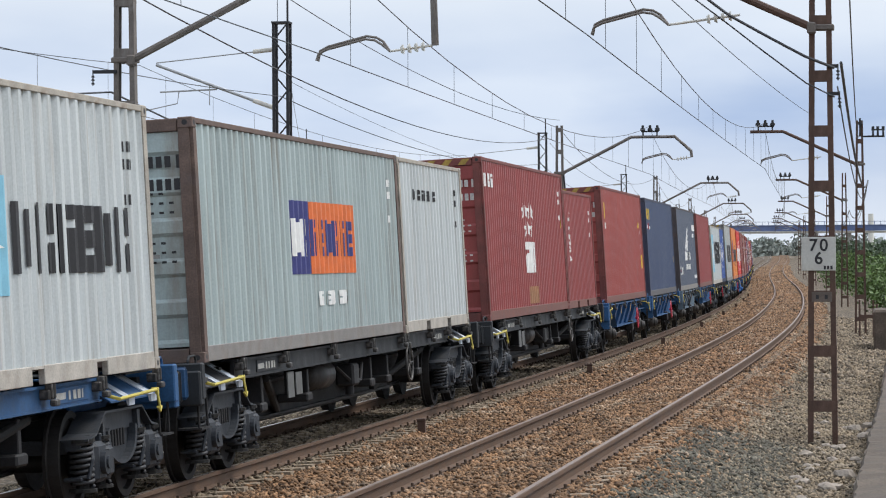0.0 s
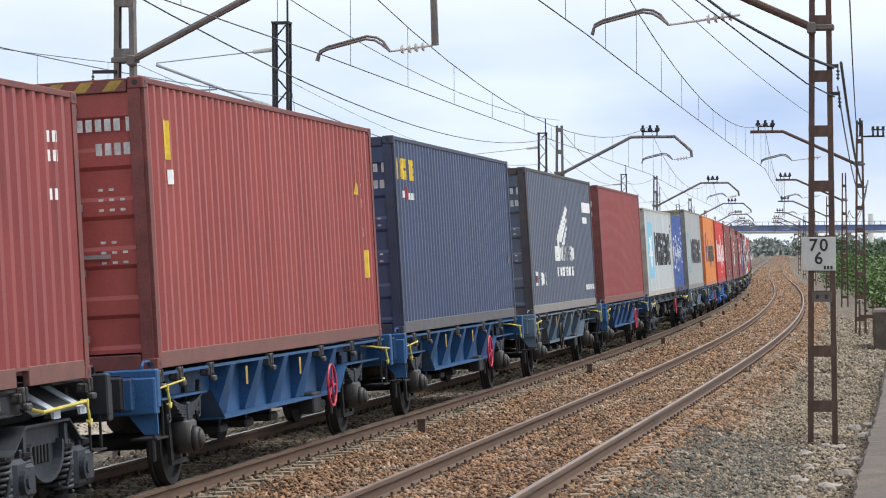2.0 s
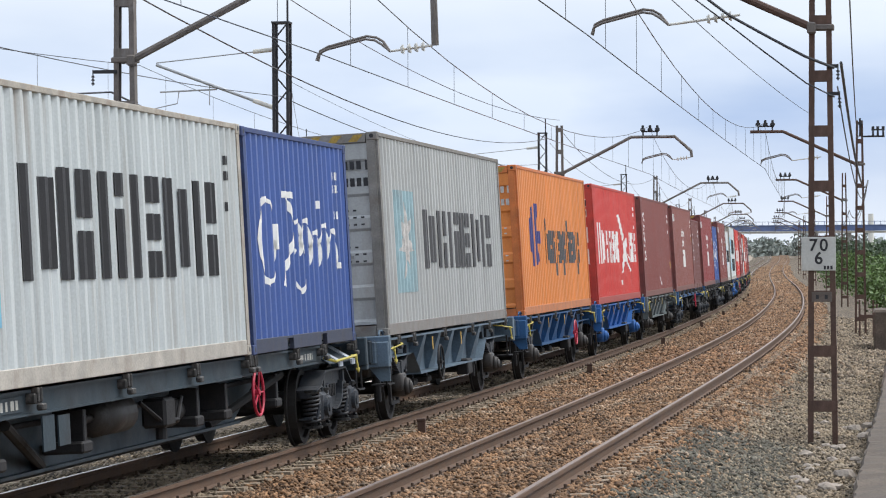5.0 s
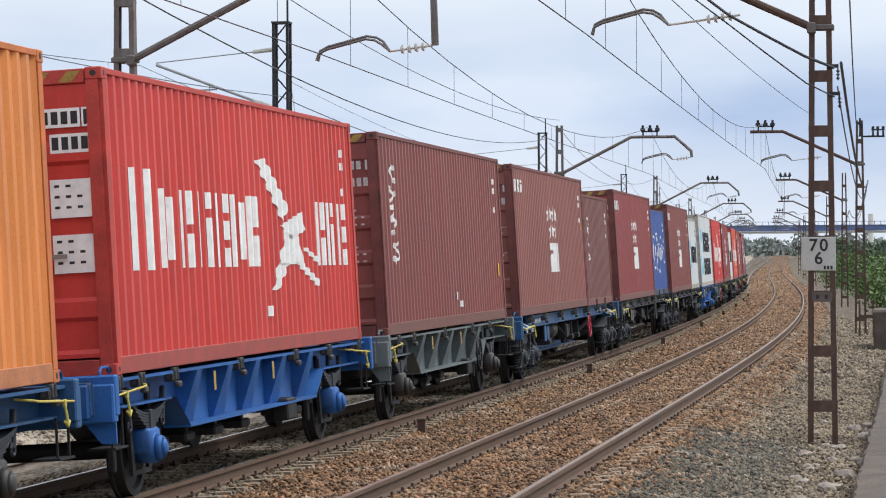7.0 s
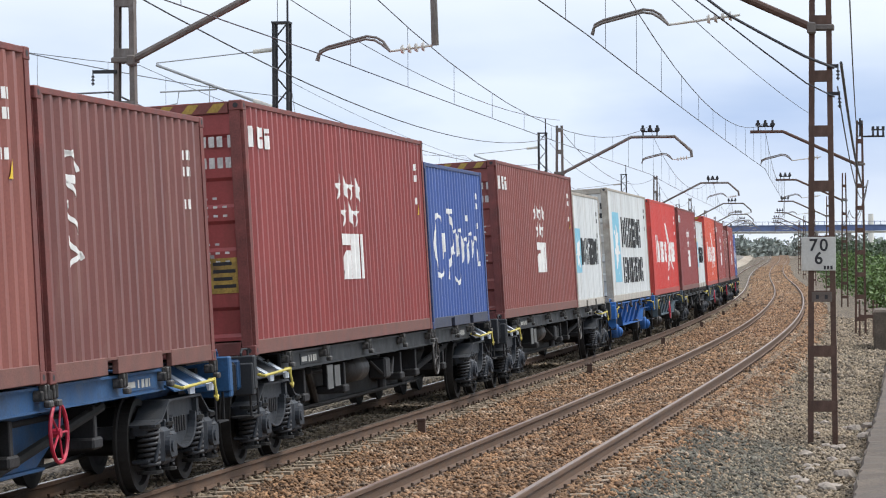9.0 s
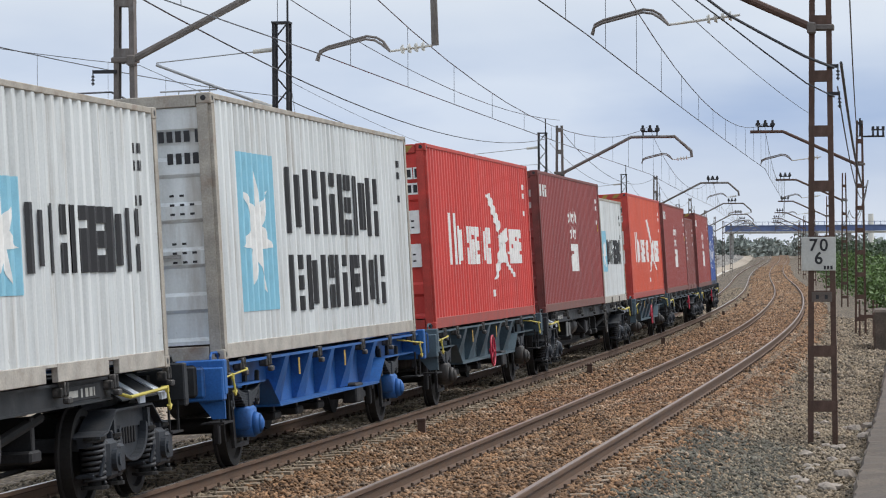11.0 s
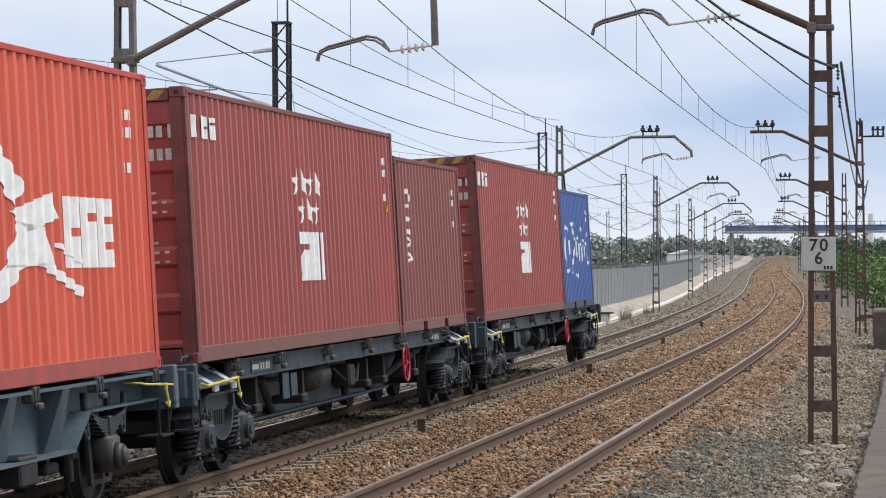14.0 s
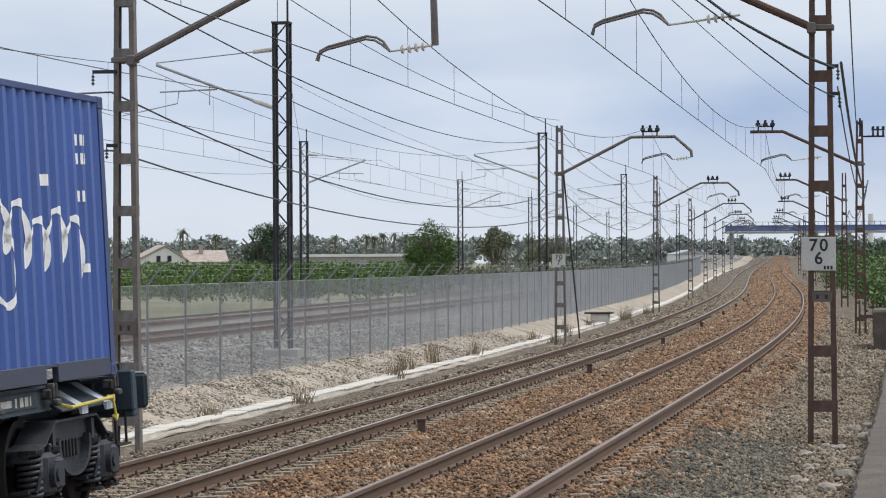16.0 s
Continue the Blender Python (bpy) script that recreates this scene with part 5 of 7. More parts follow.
def make_wagon40(tag, label):
    body = M[tag]
    e = empty("container_wagon", Matrix(), label, "wagon", "wagons of the train")
    half = PITCH40 / 2
    for x in (-1, 1):
        web = Build().prism([(-6.35, DECK - 0.05), (-6.35, DECK - 0.3), (-3.75, DECK - 0.3), (-3.2, 0.62), (3.2, 0.62), (3.75, DECK - 0.3), (6.35, DECK - 0.3), (6.35, DECK - 0.05)], "x", 0.92, 0.95)
        web.box(0.86, 1.2, -6.35, 6.35, DECK - 0.06, DECK - 0.03)
        web.box(0.86, 1.16, -3.2, 3.2, 0.595, 0.62)
        for y0, y1, sg in ((-3.75, -3.2, -1), (3.2, 3.75, 1)):
            web.add([(0.86, -3.75 * sg * -1, DECK - 0.3), (1.16, -3.75 * sg * -1, DECK - 0.3), (1.16, -3.2 * sg * -1, 0.62), (0.86, -3.2 * sg * -1, 0.62)], [(0, 1, 2, 3)])
        web.box(0.86, 1.12, -6.35, -3.75, DECK - 0.32, DECK - 0.3).box(0.86, 1.12, 3.75, 6.35, DECK - 0.32, DECK - 0.3)
        # triangular outrigger gussets
        for y in (-2.95, -1.55, -0.2, 1.2, 2.75):
            web.add([(0.95, y - 0.012, DECK - 0.06), (1.2, y - 0.012, DECK - 0.06), (1.0, y - 0.012, 0.63), (0.95, y - 0.012, 0.63),
                     (0.95, y + 0.012, DECK - 0.06), (1.2, y + 0.012, DECK - 0.06), (1.0, y + 0.012, 0.63), (0.95, y + 0.012, 0.63)],
                    [(0, 1, 2, 3), (4, 7, 6, 5), (1, 5, 6, 2), (0, 4, 5, 1)])
            web.add([(1.2, y - 0.01, DECK - 0.06), (1.2, y + 0.2, DECK - 0.06), (1.03, y + 0.36, 0.63), (1.0, y - 0.01, 0.63)], [(0, 1, 2, 3)])
        part("side_beam", web, body, e, at=Matrix.Diagonal((x, 1, 1, 1)))
    cm = Build().box(-0.93, 0.93, -0.07, 0.07, DECK - 0.26, DECK - 0.07).mesh("cross_member", M["soot"])
    for y in (-6.2, -5.2, -3.6, -1.8, 0, 1.8, 3.6, 5.2, 6.2):
        part("cross_member", cm, None, e, at=pose(0, y, 0))
    part("centre_sill", Build().box(-0.2, 0.2, -6.2, 6.2, DECK - 0.36, DECK - 0.1), M["wagon_black"], e)
    for y in (-6.0, -5.2, -3.9, -1.0, 1.9, 3.9, 5.9):
        for x in (-1, 1):
            part("container_lock", GEAR["lock"], None, e, "folding container lock", at=pose(x * 1.14, y, DECK - 0.03, 0, 0, 0 if x > 0 else 180))
    for y in (-4.55, 4.55):
        wheelset(e, y)
        for x in (-1, 1):
            rz = 0 if x > 0 else 180
            if tag == "wagon_bright" and "drum_blue" not in GEAR:
                GEAR["drum_blue"] = GEAR["drum"].copy()
                GEAR["drum_blue"].materials[0] = body
            part("axle_box", GEAR["drum_blue" if tag == "wagon_bright" else "drum"], None, e, "round axle-box cover", at=pose(x * 1.02, y, WHEEL_R, 0, 0, rz))
            part("leaf_spring", GEAR["leaf"], None, e, at=pose(x * 1.04, y, WHEEL_R))
            for q in (-0.62, 0.62):
                part("shackle", GEAR["shackle"], None, e, "spring shackle links", at=pose(x * 1.05, y + q, WHEEL_R + 0.25, -12 if q > 0 else 12, 0, 0))
            part("axle_guard", GEAR["w_guard"], None, e, at=pose(x * 0.97, y, WHEEL_R))
            part("brake_hanger", GEAR["brake_shoe"], None, e, at=pose(x * 0.86, y + 0.6, 0.52, 0, 0, 180))
            part("brake_hanger", GEAR["brake_shoe"], None, e, at=pose(x * 0.86, y - 0.6, 0.52))
    if tag != "wagon_bright":
        part("handwheel", GEAR["handwheel"].mesh("handwheel", M["wheel_red"] if tag in ("wagon_blue", "wagon_slate") else M["grime"]), None, e, "spoked brake handwheel", at=pose(1.24, {"wagon_steel": -1.75, "wagon_slate": -0.2}.get(tag, 2.3), 0.72))
    part("air_tank", Build().cyl((0.3, 0.6, 0.62), (0.3, 1.9, 0.62), 0.2, 16), M["drum"], e, "brake air tank", True)
    part("air_tank", Build().cyl((-0.35, -1.8, 0.62), (-0.35, -0.6, 0.62), 0.22, 16), M["drum"], e, "brake air tank", True)
    part("brake_pipe", Build().tube([(0.5, -6, 0.8), (0.5, 0, 0.76), (0.5, 6, 0.8)], 0.03, 8).tube([(-0.1, -4, 0.48), (-0.1, 4, 0.48)], 0.03, 8), M["grime"], e)
    for y in (-2.2, -0.9, 0.4, 3.3, -3.3):
        part("rigging_bracket", Build().box(0.5, 0.86, y - 0.05, y + 0.05, 0.42, 0.7, 0.01).box(0.45, 0.9, y - 0.2, y + 0.2, 0.4, 0.5, 0.02), M["grime"], e)
    part("hand_brake_box", Build().box(0.95, 1.15, 1.55, 2.05, 0.4, 0.66, 0.02), M["grime"], e)
    for y in (-2.3, 0.55):
        part("lifting_mark", Build().box(1.205, 1.21, y, y + 0.09, DECK - 0.3, DECK - 0.1), M["dull_yellow"], e, "dull yellow lifting mark")
    ends(e, half, body, DECK)
    return e


def label60(col):
    return "%s four-axle container wagon on two bogies, dirty" % col


def label40(col):
    return "%s two-axle container wagon with deep side beams" % col


# each wagon: place of its first container's leading end at 8 s, wagon paint, boxes
WG = {"wagon_black": "black", "wagon_blue": "dirty blue", "wagon_bright": "bright blue", "wagon_steel": "faded steel-blue", "wagon_grey": "weathered grey-green", "wagon_dark": "dark blue-grey", "wagon_slate": "dull steel-blue"}


def C(tag, label, marks, L=E40, Hc=H_HC, chev=False, fr=None, rl=None):
    return (L, Hc, tag, label, marks, chev, fr, rl)


def train_list():
    z40 = lambda tag="paint_maroon", patch=False, chev=1: C(tag, "maroon corrugated shipping container with white star emblem", star_marks(E40, H_HC, patch), chev=chev, fr="maroon_frame")
    blue20 = lambda: C("paint_blue", "short blue corrugated shipping container with white script", script_marks(E20, H_STD), E20, H_STD, rl="rail_dark")
    red20 = lambda tag, n=9, y=0.85: C(tag, "short faded red-brown corrugated shipping container", vertical_marks(E20, H_STD, y, 1.0, 2.1, n, 5), E20, H_STD)
    white20 = lambda: C("paint_white", "short white corrugated shipping container with pale blue emblem", square_marks(E20, H_STD), E20, H_STD)
    red40 = lambda tag="paint_red", big=False: C(tag, "red corrugated shipping container with white emblem", figure_marks(E40, H_HC, big), chev=True)
    two_tone_marks = [("emblem", "logo_blue", [rect(4.7, 5.75, 0.9, 1.8)]), ("emblem", "logo_orange", [rect(5.75, 8.7, 0.9, 1.8)]),
           ("letter", "white", blocks(4.8, 5.7, 1.12, 1.58, 2, 9, 0.15, 0.36)), ("letter", "logo_blue", blocks(5.85, 8.6, 1.12, 1.58, 6, 31, 0.24)),
           ("letter", "white", blocks(6.2, 8.2, 0.5, 0.68, 5, 3, 0.3))] + corner_codes(E40, H_STD, False, False)
    badge_marks = [("letter", "yellow", blocks(0.3, 1.85, 2.27, 2.58, 4, 1, 0.14, 0.36)), ("code", "white", digits_bars(0.55, 2.1, [2], 0.12, 0.1) + digits_bars(1.2, 2.08, [4], 0.11, 0.1)), ("emblem", "dark_red", [rect(0.82, 1.14, 1.98, 2.16)]), ("label_plate", "yellow", [rect(11.5, 11.6, 1.0, 1.18)])]
    gull = [[(4.9, 1.5), (5.4, 1.45), (7.4, 2.4), (7.2, 2.55)], [(5.4, 1.48), (5.8, 1.42), (7.1, 2.08), (7.2, 2.22)], [(5.9, 1.36), (6.2, 1.3), (7.0, 1.82), (7.1, 1.95)], [(4.6, 1.05), (4.95, 1.0), (5.5, 1.45), (5.2, 1.55)]]
    gull = [[(y - (q - 1.0) * 0.2, 1.36 + (q - 1.3) * 0.72) for y, q in poly] for poly in gull]
    wing_marks = [("emblem", "white", [gull]), ("letter", "white", blocks(4.5, 8.0, 1.05, 1.36, 6, 14, 0.16, 0.36)), ("letter", "white", blocks(4.75, 7.7, 0.72, 0.92, 8, 6, 0.22)),
           ("emblem", "white", [rect(0.75, 1.1, 0.76, 0.84), rect(0.75, 1.1, 0.56, 0.62)]), ("emblem", "dark_red", [rect(0.75, 1.1, 0.67, 0.73)]), ("letter", "white", blocks(1.4, 2.6, 0.56, 0.82, 3, 2, 0.15)),
           ("letter", "white", blocks(10.1, 12.0, 0.38, 0.5, 9, 2, 0.25)), ("label_plate", "white", [rect(10.2, 11.9, 2.15, 2.38), rect(10.25, 11.0, 1.9, 2.04)])]
    arrow_marks = [("emblem", "logo_blue", [[[(2.3, 0.95), (2.75, 0.95), (2.75, 2.2), (2.3, 2.05)], [(2.0, 1.35), (2.3, 1.2), (2.3, 1.95), (2.0, 1.75)]], [[(2.95, 0.95), (3.4, 1.05), (3.2, 1.55), (3.45, 2.2), (2.95, 2.2)], [(3.25, 1.4), (3.8, 1.4), (3.8, 1.65), (3.25, 1.65)]]]),
           ("letter", "grey_print", blocks(4.1, 10.5, 1.0, 1.68, 10, 17, 0.2) + [[rect(4.1, 4.3, 1.68, 1.92)], [rect(8.0, 8.2, 1.68, 1.92)], [rect(5.9, 6.1, 0.74, 1.0)], [rect(7.2, 7.4, 0.74, 1.0)], [rect(9.9, 10.1, 0.74, 1.0)]])]
    arrow_marks[0] = ("emblem", "logo_blue", [[[(y * 1.0 - 0.42, q) for y, q in poly] for poly in grp] for grp in arrow_marks[0][2]])
    column_marks = vertical_marks(E40, H_HC, 0.9, 1.0, 2.5, 10, 3) + [("label_plate", "yellow", [rect(11.45, 11.57, 0.78, 1.0)]), ("label_plate", "white", [rect(6.5, 6.72, 0.42, 0.55), rect(6.95, 7.1, 0.3, 0.4)])]
    plain = [("label_plate", "white", [rect(11.0, 11.12, 1.2, 1.32)])]
    sand = C("paint_grey", "grey corrugated shipping container with faded lettering", [("emblem", "pale_print", [rect(1.2, 2.9, 0.6, 2.1)]), ("emblem", "worn_white", [star(2.05, 1.35, 0.62, 7, 0.4)]), ("letter", "grey_print", blocks(3.7, 10.9, 0.95, 1.85, 6, 5, 0.17, 0.3))], chev=True, rl="rail_grey")
    return [
        (-161.4, 60, "wagon_blue", [None, C("paint_offwhite", "short white corrugated shipping container with black lettering", square_marks(E20, H_STD), E20, H_STD)]),
        (-141.2, 60, "wagon_black", [C("paint_teal", "pale grey-green corrugated shipping container with orange and blue emblem", two_tone_marks, E40, H_STD, fr="rust_frame", rl="rail_grey"),
                                     C("paint_offwhite", "short off-white corrugated shipping container, rust-stained", [("letter", "black", blocks(1.3, 3.4, 1.98, 2.14, 6, 5, 0.25))] + corner_codes(E20, H_STD, True, False), E20, H_STD, rl="rail_grey")]),
        (-120.38, 60, "wagon_black", [z40("paint_maroon", True), red20("paint_maroon", 8)]),
        (-99.65, 40, "wagon_blue", [C("paint_maroon_bright", "plain red-brown corrugated shipping container", [("label_plate", "yellow", [rect(0.75, 1.0, 2.1, 2.5)]), ("label_plate", "white", [rect(0.8, 1.05, 1.85, 2.0)]), ("label_plate", "yellow", [[(10.85, 1.95), (11.15, 1.95), (10.9, 2.12)], rect(11.35, 11.58, 0.82, 1.2)]), ("code", "white", digits_bars(11.25, 2.1, [1, 1, 0, 1], 0.07, 0.12, 0.2))], chev=True)]),
        (-85.7, 40, "wagon_blue", [C("paint_navy", "navy blue corrugated shipping container with yellow emblem", badge_marks, chev=False)]),
        (-70.95, 40, "wagon_steel", [C("paint_slate", "slate grey corrugated shipping container with white wing emblem", wing_marks, rl="rail_grey")]),
        (-56.8, 40, "wagon_blue", [C("paint_maroon", "plain dark red corrugated shipping container", plain, chev=True, fr="maroon_frame")]),
        (-42.95, 60, "wagon_dark", [C("paint_offwhite", "off-white corrugated shipping container with black lettering", square_marks(E40, H_STD), E40, H_STD), blue20()]),
        (-22.2, 40, "wagon_steel", [sand]),
        (-7.5, 40, "wagon_blue", [C("paint_orange", "orange corrugated shipping container with dark blue lettering", arrow_marks, chev=True)]),
        (6.55, 40, "wagon_bright", [red40(big=True)]),
        (20.7, 40, "wagon_grey", [C("paint_brown", "dark brown corrugated shipping container", column_marks, chev=True)]),
        (34.8, 60, "wagon_blue", [z40("paint_oxide"), red20("paint_faded", 6)]),
        (55.05, 60, "wagon_black", [z40("paint_maroon", chev=2), blue20()]),
        (75.3, 60, "wagon_black", [z40("paint_brown"), white20()]),
        (96.0, 40, "wagon_bright", [C("paint_white", "white corrugated shipping container with pale blue emblem", square_marks(E40, H_HC, True))]),
        (110.0, 40, "wagon_slate", [red40()]),
        (123.9, 60, "wagon_black", [z40("paint_maroon"), white20()]),
        (144.4, 40, "wagon_slate", [red40("paint_orange_red")]),
        (158.1, 60, "wagon_dark", [z40("paint_maroon_bright"), red20("paint_brown", 7)]),
        (178.5, 60, "wagon_dark", [z40("paint_maroon_bright"), blue20()]),
    ]


MOVERS = []     # thing, place along the line at 8 s, height, shift along its own y


def assemble_train():
    for s8, kind, tag, boxes in train_list():
        n = 18.35 if kind == 60 else 12.192
        e = (make_wagon60 if kind == 60 else make_wagon40)(tag, (label60 if kind == 60 else label40)(WG[tag]))
        MOVERS.append((e, s8 + n / 2, 0.0, 0.0))
        y = 0.0
        for c in boxes:
            if c is not None:
                L = c[0]
                MOVERS.append((make_container(*c), s8 + y + L / 2, DECK, -L / 2))
            y += (c[0] if c else E40) + 0.1


def motions():
    times = [i * 0.5 for i in range(33)]
    for ob, s8, z, shift in MOVERS:
        rows = []
        for t in times:
            s = s8 - run(t)
            c = cant_at(s)
            p = spot(s)
            m = pose(p.x, p.y, p.z, 0, -math.degrees(c), -math.degrees(turn_at(s))) @ pose(0, shift, z)
            rows.append((t, m))
        walk(ob, rows)
    # all wheels share one turning
    roll = [(k / FPS, pose(0, 0, 0, math.degrees((run(k / FPS) - run(0)) / WHEEL_R) % 360, 0, 0)) for k in range(481)]
    first = WHEELSETS[0]
    walk(first, roll)
    for w in WHEELSETS[1:]:
        w.rotation_mode = "QUATERNION"
        ad = w.animation_data_create()
        ad.action = first.animation_data.action
        ad.action_slot = first.animation_data.action_slot


assemble_train()


# ---- masts and wires ----
def channel_mast(s, lat, z, height, mtl, w0=0.42, w1=0.24, step=0.76):
    """Two steel channels joined by batten plates, leaning together upwards."""
    e = empty("catenary_mast", place(s, lat, z), "rusty steel catenary mast of two channels and batten plates", "mast", "catenary masts")
    for sg in (-1, 1):
        ch = [(0.0, -0.08), (0.075, -0.08), (0.075, -0.066), (0.012, -0.066), (0.012, 0.066), (0.075, 0.066), (0.075, 0.08), (0.0, 0.08)]
        leg, m = Build(), len(ch)
        for zz, w in ((-0.3, w0), (height, w1)):
            leg.v += [(sg * (w / 2 - x), y, zz) for x, y in ch]
        leg.f = [(i, (i + 1) % m, m + (i + 1) % m, m + i) for i in range(m)] + [(0, 1, 2, 3), (0, 3, 4, 7), (4, 5, 6, 7), (m, m + 1, m + 2, m + 3), (m, m + 3, m + 4, m + 7), (m + 4, m + 5, m + 6, m + 7)]
        part("leg", leg, mtl, e)
    pl = Build().box(-0.5, 0.5, -0.088, -0.08, -0.075, 0.075).box(-0.5, 0.5, 0.08, 0.088, -0.075, 0.075).box(-0.5, 0.5, -0.082, 0.082, -0.006, 0.006).mesh("batten_plate", mtl)
    h = 0.61
    while h < height:
        w = w0 + (w1 - w0) * h / height
        part("batten_plate", pl, None, e, at=pose(0, 0, h) @ Matrix.Diagonal((w, 1, 1, 1)))
        h += step
    part("footing", Build().box(-0.45, 0.45, -0.35, 0.35, -0.5, -0.04, 0.02), M["concrete"], e, "concrete footing")
    return e


def bracket(e, side, hook, z0, near):
    """Overhead arm of a mast, in its space: side +1 reaches right. A raking tube, a level tube, and the registration arm on an insulator."""
    k = side
    low = near and hook
    c = 5.33 if low else 5.38 if near else 5.45
    if hook:
        tip = 5.47 if low else 5.95
        line = [(0.12 * k, c), (2.5 * k, c + (1.2 if low else 1.22)), (4.0 * k, c + 1.22), (4.56 * k, 6.17), (4.58 * k, tip)]
    else:
        tip = 0
        line = [(-0.1 * -k, c), (2.6 * k, c + 1.15), (3.72 * k, c + 1.15)]
    part("arm", Build().tube([(x, -0.1, z + z0) for x, z in line], 0.055, 8), M["mast"] if hook else M["mast_brown"], e, "raking steel overhead arm")
    part("arm_clamp", Build().box(-0.19, 0.19, -0.11, 0.11, c - 0.03 + z0, c + 0.05 + z0, 0.015).box(0.12 * k - 0.06, 0.12 * k + 0.06, -0.18, 0.0, c - 0.08 + z0, c + 0.08 + z0, 0.02), M["mast"], e)
    ins = Build()
    a = Vector((4.54 * k if hook else (1.1 if near else 1.3) * k, -0.1, (tip + z0) if hook else (5.58 if near else 5.72) + z0))
    d = Vector((-k if hook else k, 0, -0.12)).normalized()
    rod = 0.62 if hook else 1.0
    ins.cyl(a, a + d * rod, 0.018, 8)
    for i in range(4):
        ins.cyl(a + d * (0.12 + i * 0.1), a + d * (0.16 + i * 0.1), 0.075, 12, 0.05)
    part("insulator", ins, M["insulator"], e, "pale ribbed insulator")
    b, q = a + d * rod, (-k if hook else k)
    for off, up in ((0.0, 0.0), (0.12, 0.05)):
        part("registration_arm", Build().tube([b, b + Vector((q * 0.12, off, 0.1 + up)), b + Vector((q * 0.22, off, 0.16 + up)), b + Vector((q * 0.36, off, 0.18 + up)), b + Vector((q * 0.92, off, 0.04 + up)), b + Vector((q * 1.04, off, -0.02 + up)), b + Vector((q * 1.07, off, -0.12))], 0.02, 6), M["mast"], e, "curved registration arm")
    m, zc = (3.15 if hook else 3.2) * k, c + (1.22 if hook else 1.15) + z0
    tr = Build().box(m - 0.3, m + 0.3, -0.13, -0.07, zc + 0.16, zc + 0.21)
    for i in (-0.25, 0.0, 0.25):
        tr.cyl((m + i, -0.1, zc + 0.21), (m + i, -0.1, zc + 0.3), 0.09, 8, 0.08).cyl((m + i, -0.1, zc + 0.3), (m + i, -0.1, zc + 0.4), 0.05, 8, 0.04)
    for i in (-0.24, 0.24):
        tr.box(m + i - 0.025, m + i + 0.025, -0.12, -0.08, zc, zc + 0.18)
    part("wire_saddle", tr, M["lattice"], e, "three-bolt saddle for the carrying wire")


def lattice_mast(s, lat, z, height, w=0.36):
    e = empty("lattice_mast", place(s, lat, z), "dark steel lattice mast with zigzag bracing on a concrete block", "mast", "lattice masts")
    h = w / 2
    for x in (-h, h):
        for y in (-h, h):
            part("leg", Build().box(x - 0.035, x + 0.035, y - 0.035, y + 0.035, 0, height), M["lattice"], e)
    n = int(height / 0.42)
    z0 = Build()
    for i in range(n):
        a, b = i * height / n, (i + 1) * height / n
        sg = 1 if i % 2 else -1
        z0.cyl((-h * sg, -h, a), (h * sg, -h, b), 0.024, 4).cyl((h, -h * sg, a), (h, h * sg, b), 0.024, 4)
    part("bracing", z0, M["lattice"], e)
    part("cap", Build().box(-h - 0.05, h + 0.05, -h - 0.05, h + 0.05, height, height + 0.05).cyl((h - 0.03, 0, height), (h - 0.03, 0, height + 0.7), 0.03, 6), M["lattice"], e)
    part("footing", Build().box(-0.45, 0.45, -0.45, 0.45, -0.5, 0.3, 0.03), M["concrete"], e, "pale concrete block")
    return e


def lattice_bracket(e, k):
    """Hinged tube bracket of the far line; k -1 reaches left."""
    part("strut", Build().cyl((0.2 * k, 0, 6.45), (3.3 * k, 0, 7.6), 0.04, 8), M["galv"], e, "bright galvanised strut tube")
    part("stay", Build().cyl((0.2 * k, 0, 7.95), (3.3 * k, 0, 7.65), 0.016, 6), M["galv"], e)
    for a, b in (((0.2 * k, 0, 6.45), (0.75 * k, 0, 6.65)), ((0.2 * k, 0, 7.95), (0.75 * k, 0, 7.9))):
        part("insulator", Build().cyl(a, b, 0.06, 10), M["insulator"], e, "grey insulator rod")
    part("registration_arm", Build().cyl((1.9 * k, 0, 7.05), (1.9 * k, 0, 6.55), 0.015, 6).cyl((1.7 * k, 0, 6.95), (3.2 * k, 0, 6.9), 0.022, 6).tube([(2.7 * k, 0, 6.92), (2.75 * k, 0, 6.6), (4.2 * k, 0, 6.3)], 0.015, 6), M["galv"], e)


LEFT = (42.8, 102.8, 163.5, 223.5, 283.5, 343.5, 403.5, 463.5)
RIGHT = (42.3, 102.8, 163.5, 223.5, 283.5, 343.5, 403.5)
MASTS_L, MASTS_R = [], []
for i, s in enumerate(LEFT):
    e = channel_mast(s, (-2.835, -3.1)[min(i, 1)], -0.55, 7.6 if i else 9.5, M["mast"])
    bracket(e, 1, True, 0.5, i == 0)
    MASTS_L.append(e)
for i, s in enumerate(RIGHT):
    e = channel_mast(s, G + 3.12, -0.3, 7.4 if i else 9.5, M["mast_brown"])
    bracket(e, -1, False, 0.45, i == 0)
    MASTS_R.append(e)
for s in (75, 141, 209, 276, 343, 410):
    lattice_bracket(lattice_mast(s, -7.35, -0.15, 8.6), -1)
for s in (155, 231, 302, 374, 446):
    lattice_bracket(lattice_mast(s, -21.3, 0.15, 8.6), 1)


def hung(a, b, sag, n=14):
    a, b = Vector(a), Vector(b)
    return [a.lerp(b, i / n) - Vector((0, 0, sag * 4 * (i / n) * (1 - i / n))) for i in range(n + 1)]


